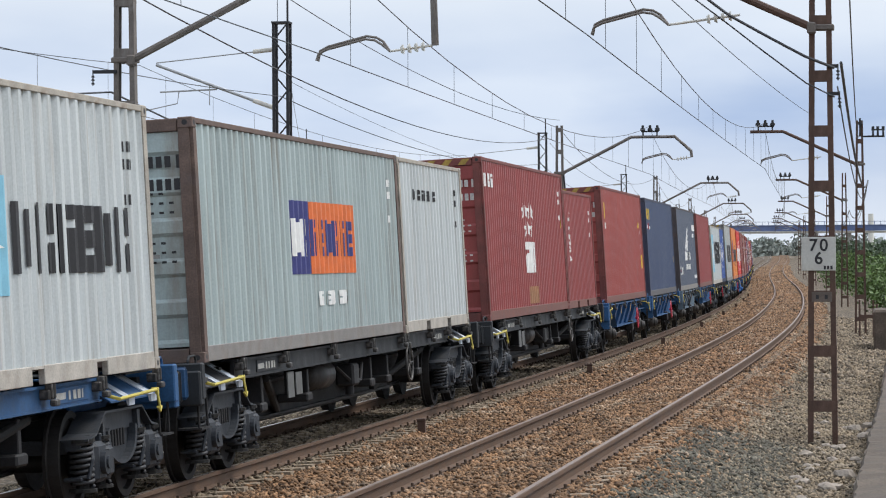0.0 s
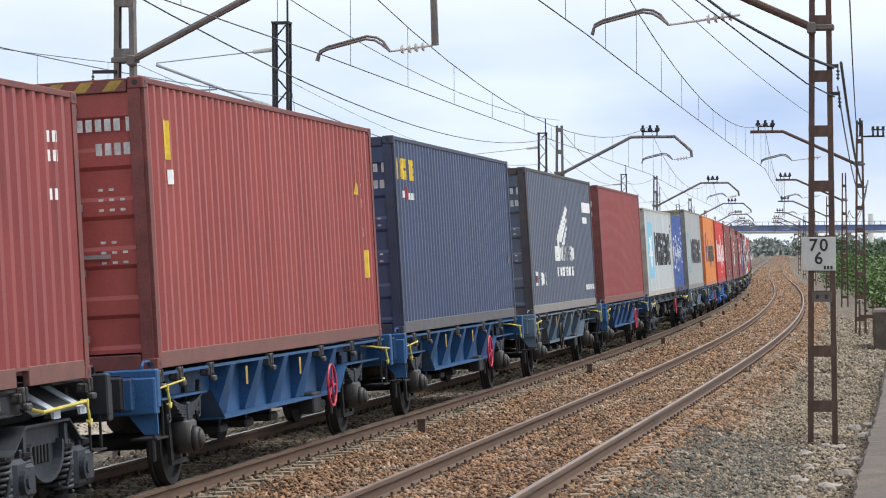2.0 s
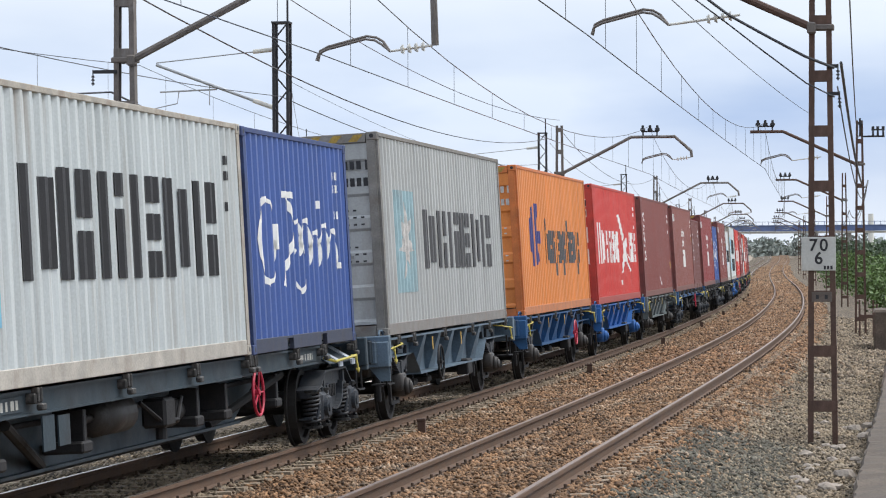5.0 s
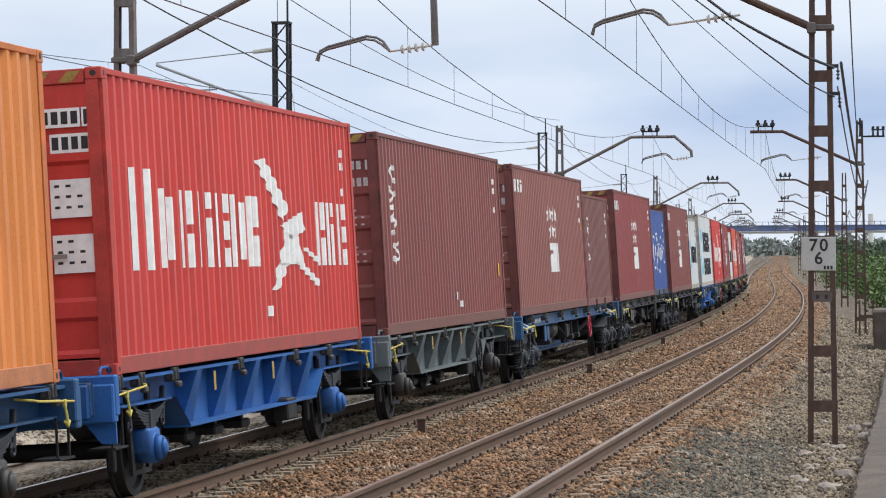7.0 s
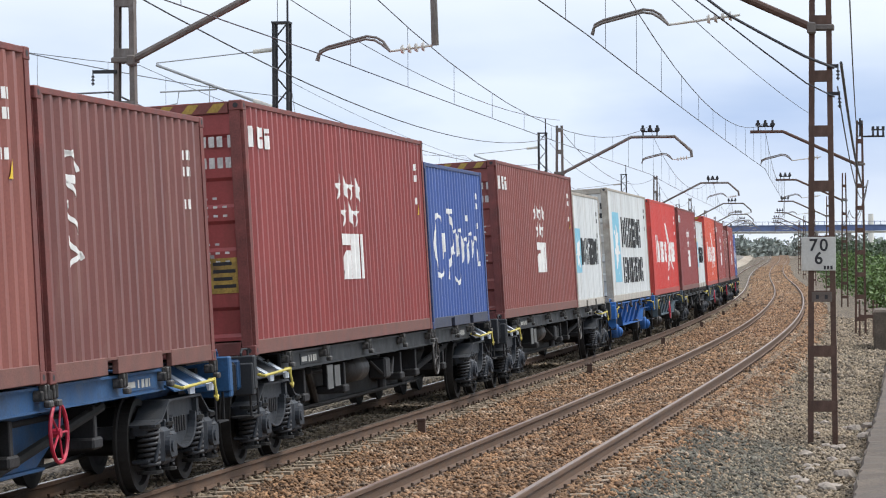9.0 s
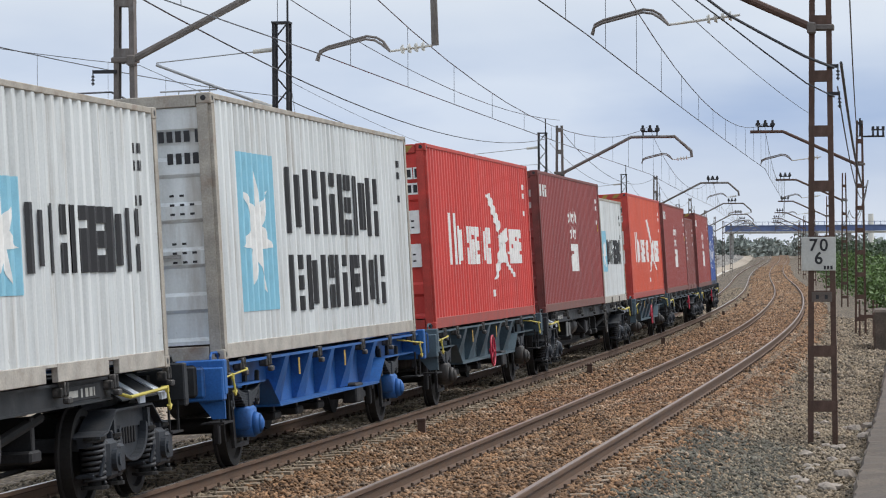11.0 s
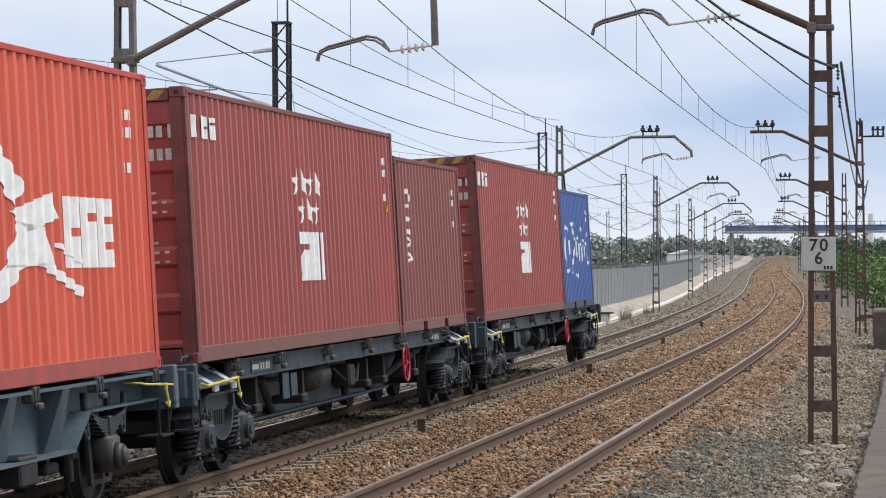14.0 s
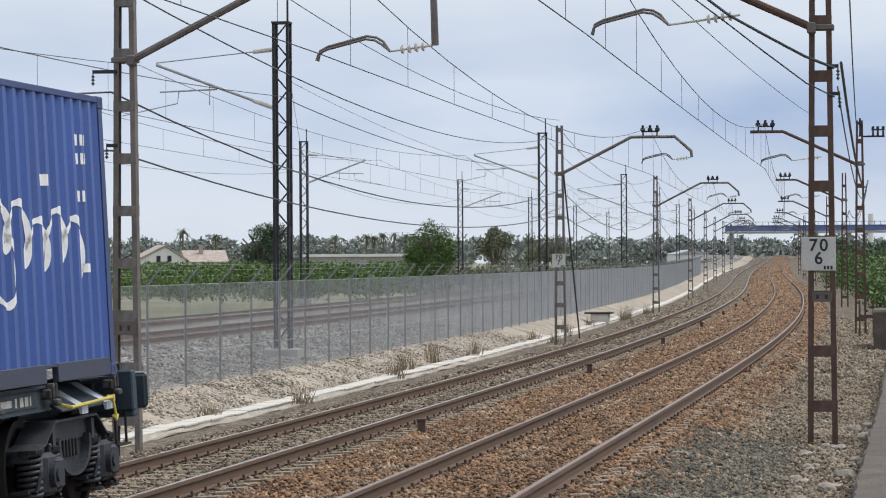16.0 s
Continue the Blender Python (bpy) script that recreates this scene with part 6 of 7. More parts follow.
def overhead_line(stations_, lat, z_contact, z_carry, sag, label):
    """Contact wire, carrying wire and droppers of one track."""
    for s0, s1 in zip(stations_, stations_[1:]):
        st0 = st1 = 0.0
        c = hung(spot(s0, lat + st0, z_contact), spot(s1, lat + st1, z_contact), 0.04)
        m = hung(spot(s0, lat + st0 * 0.3, z_carry), spot(s1, lat + st1 * 0.3, z_carry), sag)
        e = tagged(part("contact_wire", Build().tube(c, 0.009, 5), M["wire"]), label, "overhead wire", "overhead wires")
        part("carrying_wire", Build().tube(m, 0.009, 5), M["wire"], e)
        n = 12
        for i in range(1, n):
            t = (i - 0.5) / (n - 1)
            j = t * 14
            p = c[int(j)].lerp(c[min(int(j) + 1, 14)], j % 1)
            q = m[int(j)].lerp(m[min(int(j) + 1, 14)], j % 1)
            part("dropper", Build().tube([p, q], 0.005, 4), M["wire"], e)


overhead_line((-17.0,) + LEFT, 0.0, 5.35, 6.98, 1.32, "thin dark overhead contact wire with droppers")
overhead_line((-18.0,) + RIGHT, G - 0.12, 5.5, 7.04, 1.07, "thin dark overhead contact wire with droppers")
overhead_line((9, 75, 141, 209, 276, 343, 410), -11.1, 6.15, 7.45, 0.7, "thin grey overhead contact wire of the far line")
overhead_line((80, 155, 231, 302, 374, 446), -17.2, 6.45, 7.75, 0.7, "thin grey overhead contact wire of the far line")


def feeder(stations_, lat, z, sag, r, label):
    for s0, s1 in zip(stations_, stations_[1:]):
        tagged(part("feeder_cable", Build().tube(hung(spot(s0, lat, z), spot(s1, lat, z), sag, 18), r, 6), M["wire"]), label, "cable", "feeder cables")


feeder((-17.0,) + LEFT[:6], -3.05, 4.83, 1.08, 0.014, "sagging black feeder cable along the masts")
feeder((-17.0,) + LEFT[:6], -3.05, 3.98, 0.75, 0.014, "sagging black feeder cable along the masts")
feeder(RIGHT[:6], G + 3.4, 5.05, 0.8, 0.022, "thick black feeder cable along the masts")
feeder(RIGHT[:6], G + 3.35, 4.72, 0.8, 0.011, "thin black cable along the masts")
def span_wire(a, b, sag, r, label):
    """One free span between two places (s, lat, z)."""
    tagged(part("overhead_cable", Build().tube(hung(spot(*a), spot(*b), sag, 20), r, 6), M["wire"]), label, "cable", "overhead cables")


for r, label, drop in ((0.021, "thick black jumper cable from the mast to the overhead wire", ((3.32, 4.96), (2.93, 5.12), (2.69, 5.25), (2.28, 5.48), (1.88, 5.71), (1.57, 5.95), (0.5, 6.9))),
                       (0.011, "thin black jumper cable from the mast to the overhead wire", ((3.32, 4.56), (2.93, 4.76), (2.28, 5.26), (1.88, 5.58), (1.4, 5.95), (0.4, 6.9)))):
    tagged(part("jumper_cable", Build().tube([spot(42.0, G + x, z) for x, z in drop], r, 6), M["wire"]), label, "cable")
span_wire((-18.0, G + 3.5, 6.6), (42.3, G + 3.5, 6.6), 0.9, 0.010, "thin black cable along the masts")
span_wire((42.3, G + 3.5, 6.6), (102.8, G + 3.1, 6.6), 0.9, 0.012, "thin black cable along the masts")
span_wire((38.0, G + 0.5, 6.47), (102.8, G + 1.42, 7.36), 0.15, 0.008, "thin grey tie wire above the empty track")
span_wire((36.0, -3.6, 7.2), (141.0, -7.2, 8.19), 1.28, 0.014, "dark cable running from the near mast to the lattice masts")
span_wire((9.0, -7.4, 7.2), (75.0, -7.4, 6.6), 0.7, 0.010, "thin dark earth wire between lattice masts")
span_wire((75.0, -7.4, 6.6), (141.0, -7.4, 7.0), 0.62, 0.012, "thin dark earth wire between lattice masts")
span_wire((-17.0, -2.9, 7.9), (42.8, -2.9, 7.9), 0.74, 0.009, "thin dark wire above the masts")
span_wire((42.8, -2.9, 7.9), (102.8, -3.1, 7.24), 0.74, 0.009, "thin dark wire above the masts")
span_wire((75.0, -7.1, 6.95), (141.0, -7.3, 6.55), 0.5, 0.006, "thin pale stay wire of the far line")
span_wire((75.0, -7.1, 6.75), (155.0, -21.0, 7.0), 0.5, 0.006, "thin pale stay wire of the far line")
feeder((141, 209, 276, 343), -7.0, 8.0, 0.9, 0.010, "thin dark earth wire between lattice masts")
feeder((141, 209, 276, 343), -7.4, 7.0, 0.8, 0.010, "thin dark earth wire between lattice masts")
feeder(LEFT[1:6], -3.1, 6.95, 1.0, 0.010, "thin dark wire above the masts")
feeder((80, 155, 231, 302, 374), -21.5, 7.2, 0.9, 0.010, "thin dark earth wire between lattice masts")


# ---- signs and small things on the masts ----
def text_mesh(text, size, mtl):
    cu = bpy.data.curves.new("digits", "FONT")
    cu.body, cu.size, cu.align_x, cu.align_y, cu.extrude = text, size, "CENTER", "CENTER", 0.002
    cu.offset = 0.004
    ob = bpy.data.objects.new("digits", cu)
    me = bpy.data.meshes.new_from_object(ob)
    me.materials.append(mtl)
    bpy.data.objects.remove(ob)
    return me


M["dull_plate"] = mat("dull_plate", (0.12, 0.095, 0.08), 0.7, 0, 0.25, 6, 60, 0.1)
M["sign"] = mat("sign_white", (0.50, 0.495, 0.46), 0.6, 0, 0.12, 5, 60, 0.05, tint=(0.42, 0.39, 0.34), tint_amount=0.5)


def km_sign(e, z, low):
    plate = empty("kilometre_sign", e.matrix_basis @ pose(-0.04, -0.11, z), "square white kilometre sign with black numbers on a mast", "sign", "kilometre signs")
    part("plate", Build().box(-0.235, 0.235, -0.008, 0.0, -0.232, 0.232, 0.004), M["sign"], plate)
    for txt, x, zz in (("7", -0.072, 0.112), ("0", 0.072, 0.112), (low, 0.0, -0.068)):
        part("numeral", text_mesh(txt, 0.235, M["black"]), None, plate, "black numeral", at=pose(x, -0.012, zz, 90, 0, 0))
    for i in range(3):
        part("small_mark", Build().box(0.07 + i * 0.045, 0.1 + i * 0.045, -0.011, -0.008, -0.215, -0.165), M["black"], plate)


km_sign(MASTS_R[0], 2.715, "6")
km_sign(MASTS_L[1], 2.92, "7")


def small_plate(e, x, z, w, h, name="mast_plate"):
    p = empty(name, e.matrix_basis @ pose(x, -0.11, z), "small weathered grey plate fixed to a mast", "plate")
    part("plate", Build().box(-w / 2, w / 2, -0.006, 0.0, -h / 2, h / 2, 0.003), M["dull_plate"] if name == "mast_plate" else M["plate"], p)
    for i in (-1, 1):
        part("mark", Build().box(i * 0.06 - 0.02, i * 0.06 + 0.02, -0.009, -0.006, -h * 0.2, h * 0.2), M["black"], p)


def cable_bracket(e, x, z, reach):
    """A short steel arm with a hanging insulator, bolted to a mast."""
    c = empty("cable_bracket", e.matrix_basis @ pose(x, -0.1, z), "short steel cable bracket with a hanging insulator", "bracket", "cable brackets")
    part("arm", Build().box(min(0, reach), max(0, reach), -0.03, 0.03, -0.025, 0.025, 0.006), M["lattice"], c)
    ins = Build().cyl((reach, 0, -0.2), (reach, 0, 0.03), 0.01, 6)
    for i in range(3):
        ins.cyl((reach, 0, -0.08 - i * 0.05), (reach, 0, -0.055 - i * 0.05), 0.03, 10, 0.018)
    part("insulator", ins, M["lattice"], c, "dark ribbed insulator")


cable_bracket(MASTS_L[0], -0.1, 5.67, -0.36)
cable_bracket(MASTS_L[0], -0.1, 4.6, -0.16)
cable_bracket(MASTS_R[0], 0.1, 5.3, 0.14)
cable_bracket(MASTS_R[0], 0.1, 4.92, 0.16)


def mast_switch(e, z):
    """Switch gear on top of the second right-hand mast."""
    c = empty("mast_switch", e.matrix_basis @ pose(0.1, -0.1, z), "small dark switch gear on a mast arm", "switch")
    part("arm", Build().box(0, 0.75, -0.03, 0.03, -0.03, 0.03, 0.006).box(0.3, 0.75, -0.03, 0.03, 0.2, 0.25, 0.006), M["lattice"], c)
    for x in (0.36, 0.52, 0.7):
        part("insulator", Build().cyl((x, 0, 0.0), (x, 0, 0.2), 0.045, 8, 0.03).cyl((x, 0, 0.2), (x, 0, 0.34), 0.05, 8), M["lattice"], c)
    part("mast_head", Build().cyl((-0.08, 0, 0.0), (-0.08, 0, 0.62), 0.035, 6).cyl((-0.08, 0, 0.4), (-0.08, 0, 0.5), 0.08, 8), M["lattice"], c)


mast_switch(MASTS_R[1], 6.85)
st = MASTS_L[1]
tagged(part("mast_stay", Build().tube([st.matrix_basis @ Vector((0.15, -0.12, 5.9)), st.matrix_basis @ Vector((0.72, -0.3, -0.1))], 0.03, 6), M["lattice"]), "dark slanting stay rod beside a mast", "stay")
small_plate(MASTS_R[0], 0.0, 2.12, 0.28, 0.14)
small_plate(MASTS_L[0], 0.0, 1.95, 0.34, 0.2)
small_plate(MASTS_L[0], 0.17, 1.12, 0.26, 0.42, "junction_box")


def stakes():
    for i, s in enumerate((43.3, 66.0, 88.0, 110.5, 134.0, 157.0, 180.0, 203.0)):
        m = place(s, 1.42, -0.3, 0.03, 5)
        tagged(part("track_stake", Build().prism([(-0.055, -0.05), (0.055, -0.05), (0.06, 0.05), (-0.06, 0.05)], "z", 0, 0.36).box(-0.065, 0.065, -0.06, 0.06, 0.33, 0.37, 0.008), M["mast_brown"], at=m), "short rusty steel marker stake beside the rail", "stake", "marker stakes")


stakes()

# ---- fence ----
M["fence"] = mat("fence_grey", (0.22, 0.225, 0.225), 0.6, 0.3, 0.2, 3, 60, 0.1)
M["mesh_wire"] = mat("fence_wire", (0.40, 0.405, 0.405), 0.6, 0.1, 0.15, 1, 40, 0.0)


def make_fence():
    e = empty("wire_fence", Matrix(), "grey wire-mesh fence with angled post tops", "fence")
    post = Build().cyl((0, 0, -0.3), (0, 0, 2.12), 0.026, 8).cyl((0, 0, 2.08), (0.3, 0, 2.45), 0.022, 8).mesh("post", M["fence"])
    a, b, lat, z = 38.0, 400.0, -6.1, -0.17
    s = a
    while s < b:
        part("post", post, None, e, at=place(s, lat, z))
        s += 3.05
    # upright wires, closely set, and the line wires
    ss = np.arange(a, b, 0.055)
    v, f = [], []
    r = 0.0024
    for i, q in enumerate(ss):
        p = spot(q, lat, z)
        dx = math.sin(i * 12.9898) * 0.006
        for zz in (0.02, 2.08):
            v += [(p.x - r, p.y - r + dx, p.z + zz), (p.x + r, p.y - r + dx, p.z + zz), (p.x, p.y + r + dx, p.z + zz)]
        k = 6 * i
        f += [(k, k + 1, k + 4, k + 3), (k + 1, k + 2, k + 5, k + 4), (k + 2, k, k + 3, k + 5)]
    me = bpy.data.meshes.new("mesh_wires")
    me.from_pydata(v, [], f)
    me.materials.append(M["mesh_wire"])
    tagged(part("mesh_wires", me, None, e), kind="stuff")
    for h in [0.03, 0.7, 1.4, 2.08]:
        part("line_wire", Build().tube([spot(q, lat, z + h) for q in np.arange(a, b, 4.0)], 0.004, 4), M["mesh_wire"], e)
    for h, x in ((2.25, 0.12), (2.37, 0.22), (2.48, 0.32)):
        part("barbed_wire", Build().tube([spot(q, lat + x, z + h) for q in np.arange(a, b, 4.0)], 0.0014, 4), M["mesh_wire"], e)


make_fence()

# ---- platform edge and wall beside the near track ----
setting("platform_wall", loft([(G + 3.74, -0.5), (G + 3.78, 0.0), (G + 3.82, 0.07), (G + 4.24, 0.09), (G + 4.3, 0.05), (G + 4.32, -0.4)], -60, 68, 0.5, 0.022), M["old_wall"], "low crumbling brown retaining wall beside the gravel", "wall")
setting("platform_ground", loft([(G + 4.3, 0.02), (G + 5.4, 0.03), (G + 9.5, 0.02), (G + 9.6, -0.8)], -60, 68, 1.0, 0.01), M["bed_grey"], "pale gravel ground behind the low wall", "gravel")


def blocks_of_concrete():
    rnd = random.Random(9)
    for s, lat, w, d, h in ((88.0, G + 4.12, 1.3, 5.0, 1.2), (112.0, G + 5.2, 0.9, 8.0, 0.85), (70.5, G + 4.4, 0.7, 0.6, 0.5)):
        b = Build().box(-w / 2, w / 2, -d / 2, d / 2, -0.6, h, 0.05)
        b.v = [(x + rnd.uniform(-0.02, 0.02), y + rnd.uniform(-0.02, 0.02), z + rnd.uniform(-0.02, 0.02)) for x, y, z in b.v]
        tagged(part("concrete_block", b, M["old_wall"], at=place(s, lat, -0.3)), "weathered brown-grey concrete block in the gravel", "block")
    for s, lat, w, h in ((101.0, G + 3.9, 0.5, 1.2), (99.5, G + 3.3, 0.45, 1.35)):
        e = empty("low_frame", place(s, lat, -0.35), "low rusty steel frame standing in the gravel", "frame")
        for x in (-w / 2, w / 2):
            part("leg", Build().box(x - 0.03, x + 0.03, -0.03, 0.03, 0, h), M["mast_brown"], e)
        part("crossbar", Build().box(-w / 2, w / 2, -0.02, 0.02, h * 0.55, h * 0.55 + 0.12), M["mast_brown"], e)
    # pale rocks at the foot of the mast
    for i in range(30):
        s, lat = 31 + rnd.random() * 17, G + 2.9 + rnd.random() * 0.85
        r = rnd.uniform(0.04, 0.12)
        tagged(part("rock", Build().blob((0, 0, 0), r, i, 2, (1.2, 1, 0.65), 0.16), M["rock"], at=place(s, lat, -0.22 + r * 0.2, 0.1, rnd.uniform(0, 180))), "pale broken rock lying in the gravel", "rock", "rocks")


def bank_cabinet():
    e = empty("cable_pit", place(139, -4.5, -0.62), "low concrete cable pit with a dark overhanging lid", "cable pit")
    part("base", Build().box(-0.42, 0.42, -0.5, 0.5, 0, 0.5, 0.02), M["white_concrete"], e)
    part("lid", Build().box(-0.7, 0.62, -0.62, 0.62, 0.5, 0.58, 0.015), M["lattice"], e, "dark flat lid")


bank_cabinet()
M["rock"] = mat("pale_rock", (0.29, 0.25, 0.21), 0.9, 0, 0.3, 3, 30, 0.6)
blocks_of_concrete()


# ---- plants ----
def leaf_mat(name, base, vary=0.35):
    return mat(name, base, 0.6, 0, vary, 0.7, 8, 0.0, island=0.5, spec=0.3)


M["leaf_orange"] = leaf_mat("grove_leaves", (0.088, 0.145, 0.036))
M["leaf_bush"] = leaf_mat("bush_leaves", (0.078, 0.13, 0.034))
M["leaf_dark"] = leaf_mat("dark_leaves", (0.058, 0.09, 0.045))
M["leaf_dusty"] = leaf_mat("dusty_leaves", (0.135, 0.145, 0.085))
# horizon leaves paled: the haze of distance is put into their colour
M["leaf_hazed"] = leaf_mat("hazed_leaves", (0.235, 0.262, 0.235))
M["dry"] = leaf_mat("dry_stalks", (0.25, 0.19, 0.115))
M["bark"] = mat("bark", (0.14, 0.11, 0.085), 0.9, 0, 0.3, 3, 30, 0.5)


def leaves(lumps, n, size, seed):
    """n leaf blades scattered through the outer part of the lumps (x, y, z, rx, ry, rz)."""
    rng = np.random.default_rng(seed)
    L = np.array(lumps, float)
    w = (L[:, 3] * L[:, 5]) ** 1.0
    pick = rng.choice(len(L), n, p=w / w.sum())
    d = rng.normal(size=(n, 3))
    d /= np.linalg.norm(d, axis=1)[:, None]
    r = rng.random(n) ** 0.35
    c = L[pick, :3] + d * r[:, None] * L[pick, 3:6] * (0.85 + 0.3 * rng.random(n))[:, None]
    u = rng.normal(size=(n, 3))
    u /= np.linalg.norm(u, axis=1)[:, None]
    v = np.cross(u, rng.normal(size=(n, 3)))
    v /= np.linalg.norm(v, axis=1)[:, None]
    sz = size * (0.6 + 0.8 * rng.random(n))[:, None]
    q = np.stack([c - u * sz, c - v * sz * 0.45, c + u * sz, c + v * sz * 0.45], 1).reshape(-1, 3)
    me = bpy.data.meshes.new("leaves")
    me.vertices.add(4 * n)
    me.vertices.foreach_set("co", q.ravel())
    me.loops.add(4 * n)
    me.loops.foreach_set("vertex_index", np.arange(4 * n))
    me.polygons.add(n)
    me.polygons.foreach_set("loop_start", np.arange(0, 4 * n, 4))
    me.update(calc_edges=True)
    return me


def crown(name, lumps, n, size, seed, mtl, parent=None, label="", at=None):
    me = leaves(lumps, n, size, seed)
    me.materials.append(mtl)
    return part(name, me, None, parent, label, at=at)


def tree(x, y, z, h, w, seed, mtl, label, n=1500, size=0.16, trunk=0.25, tall=1.0):
    e = empty("tree", pose(x, y, z), label, "tree", "trees")
    rnd = random.Random(seed)
    t = Build().tube([(0, 0, -0.3), (rnd.uniform(-0.1, 0.1), 0, h * trunk), (rnd.uniform(-0.2, 0.2), 0.1, h * 0.6)], 0.045 * h * 0.6, 7)
    for i in range(6):
        a = rnd.random() * 6.28
        t.tube([(0, 0, h * trunk * (0.8 + 0.1 * i)), (math.cos(a) * w * 0.18, math.sin(a) * w * 0.18, h * (0.45 + 0.05 * i)), (math.cos(a) * w * 0.36, math.sin(a) * w * 0.36, h * (0.6 + 0.05 * i))], 0.012 * h, 5)
    part("trunk", t, M["bark"], e)
    lumps = []
    for i in range(15):
        a, rr = rnd.random() * 6.28, rnd.random() ** 0.5 * w * 0.36
        zz = h * (trunk + 0.12 + (0.86 - trunk) * rnd.random() * (1 - 0.5 * (rr / (w * 0.5)) ** 2))
        k = w * rnd.uniform(0.13, 0.22)
        lumps.append((math.cos(a) * rr, math.sin(a) * rr, min(zz, h - k * 0.8), k, k, k * 0.85 * tall))
    crown("crown", lumps, n, size, seed, mtl, e)
    return e


def palm(x, y, z, h, seed):
    e = empty("palm_tree", pose(x, y, z), "tall dusty palm tree with a shaggy crown", "palm", "palms")
    rnd = random.Random(seed)
    part("trunk", Build().cyl((0, 0, -0.5), (rnd.uniform(-0.2, 0.2), 0, h), 0.2, 8, 0.15), M["bark"], e)
    b = Build()
    for i in range(44):
        a, up = rnd.random() * 6.28, rnd.uniform(-0.7, 0.9)
        L = rnd.uniform(1.0, 1.6)
        pts = [(math.cos(a) * L * t, math.sin(a) * L * t, h + up * L * t - 1.0 * t * t * L * 0.6) for t in (0, 0.35, 0.7, 1.0)]
        for p, q in zip(pts, pts[1:]):
            b.add([(p[0] - math.sin(a) * 0.13, p[1] + math.cos(a) * 0.13, p[2]), (p[0] + math.sin(a) * 0.13, p[1] - math.cos(a) * 0.13, p[2]),
                   (q[0] + math.sin(a) * 0.09, q[1] - math.cos(a) * 0.09, q[2]), (q[0] - math.sin(a) * 0.09, q[1] + math.cos(a) * 0.09, q[2])], [(0, 1, 2, 3)])
    part("crown", b, M["leaf_dusty"], e)


def plants():
    rnd = random.Random(5)
    # orange grove behind the far line
    lumps = []
    for i in range(230):
        y = rnd.uniform(222, 400)
        x = rnd.uniform(-0.122, -0.014) * y
        k = rnd.uniform(1.1, 1.5)
        for j in range(3):
            lumps.append((x + rnd.uniform(-0.9, 0.9), y + rnd.uniform(-0.8, 0.8), -1.2 + rnd.uniform(1.0, 2.55), k, k, 0.95))
    tagged(crown("orange_grove", lumps, 120000, 0.15, 4, M["leaf_orange"]), "dense rows of low green orange trees", "grove", "", "stuff")
    # scrub between the far line and the fields further along
    lumps = [(x, y, -1.2 + rnd.uniform(0.2, 1.6), 2.2, 2.2, 1.1) for x, y in [(rnd.uniform(-0.012, 0.078) * q, q) for q in [rnd.uniform(300, 520) for _ in range(150)]]]
    tagged(crown("scrub", lumps, 26000, 0.24, 14, M["leaf_dusty"]), "dusty green scrub beyond the far line", "scrub", "", "stuff")
    # hedge of bushes on the other side
    lumps = []
    for i in range(190):
        s = rnd.uniform(96, 330)
        p = spot(s, G + (6.3 if s < 140 else 4.7) + rnd.random() * 8, 0)
        lumps.append((p.x, p.y, -0.9 + rnd.uniform(0.3, 2.3 + (s - 96) * 0.003), 1.3, 1.3, 1.0))
    tagged(crown("bushes", lumps, 60000, 0.12, 6, M["leaf_bush"]), "dense green bushes beside the line", "bushes", "", "stuff")
    for i in range(10):
        p = spot(150 + i * 24, G + 17 + rnd.uniform(-3, 4), -1.2)
        tree(p.x, p.y, p.z, rnd.uniform(4.4, 5.6), rnd.uniform(5, 7), 60 + i, M["leaf_dark"], "dark green leafy tree behind the bushes", 1600, 0.2)
    # single trees across the fields
    tree(-18.3, 300, -1.2, 7.6, 6.4, 1, M["leaf_dark"], "round dark green tree in the grove", 9000, 0.12, 0.12)
    tree(-0.9, 262, -1.2, 6.9, 5.4, 2, M["leaf_orange"], "bushy green tree with many upright shoots", 11000, 0.11, 0.05, 1.5)
    tree(8.6, 480, -1.6, 9.0, 7.0, 3, M["leaf_dusty"], "dusty grey-green tree beyond the scrub", 2200, 0.25)
    tree(18.0, 520, -1.6, 9.0, 9.0, 8, M["leaf_dusty"], "dusty grey-green tree beyond the scrub", 2200, 0.25)
    for i, (px, y, h) in enumerate(((-0.1135, 560, 8.3), (-0.1105, 590, 7.9), (-0.0885, 520, 9.3), (-0.077, 560, 8.6), (-0.026, 560, 8.6), (-0.0235, 565, 8.3), (-0.0205, 570, 8.9), (-0.0165, 560, 8.8), (-0.0125, 575, 8.6), (0.0215, 540, 8.7), (0.0165, 520, 8.2), (-0.0365, 580, 8.4))):
        palm(px * y, y, -1.8, h, 40 + i)
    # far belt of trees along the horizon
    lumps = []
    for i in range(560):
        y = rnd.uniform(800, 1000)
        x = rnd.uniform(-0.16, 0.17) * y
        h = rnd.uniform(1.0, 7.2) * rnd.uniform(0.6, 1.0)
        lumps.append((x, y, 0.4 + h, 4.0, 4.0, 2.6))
    tagged(crown("far_trees", lumps, 80000, 0.8, 9, M["leaf_hazed"]), "grey-green belt of horizon trees, haze put into the leaf colour", "woods", "", "stuff")
    lumps = [(rnd.uniform(0.127, 0.17) * q, q, -2.5 + rnd.uniform(0, 6.5), 3.2, 3.2, 2.0) for q in [rnd.uniform(420, 700) for _ in range(90)]]
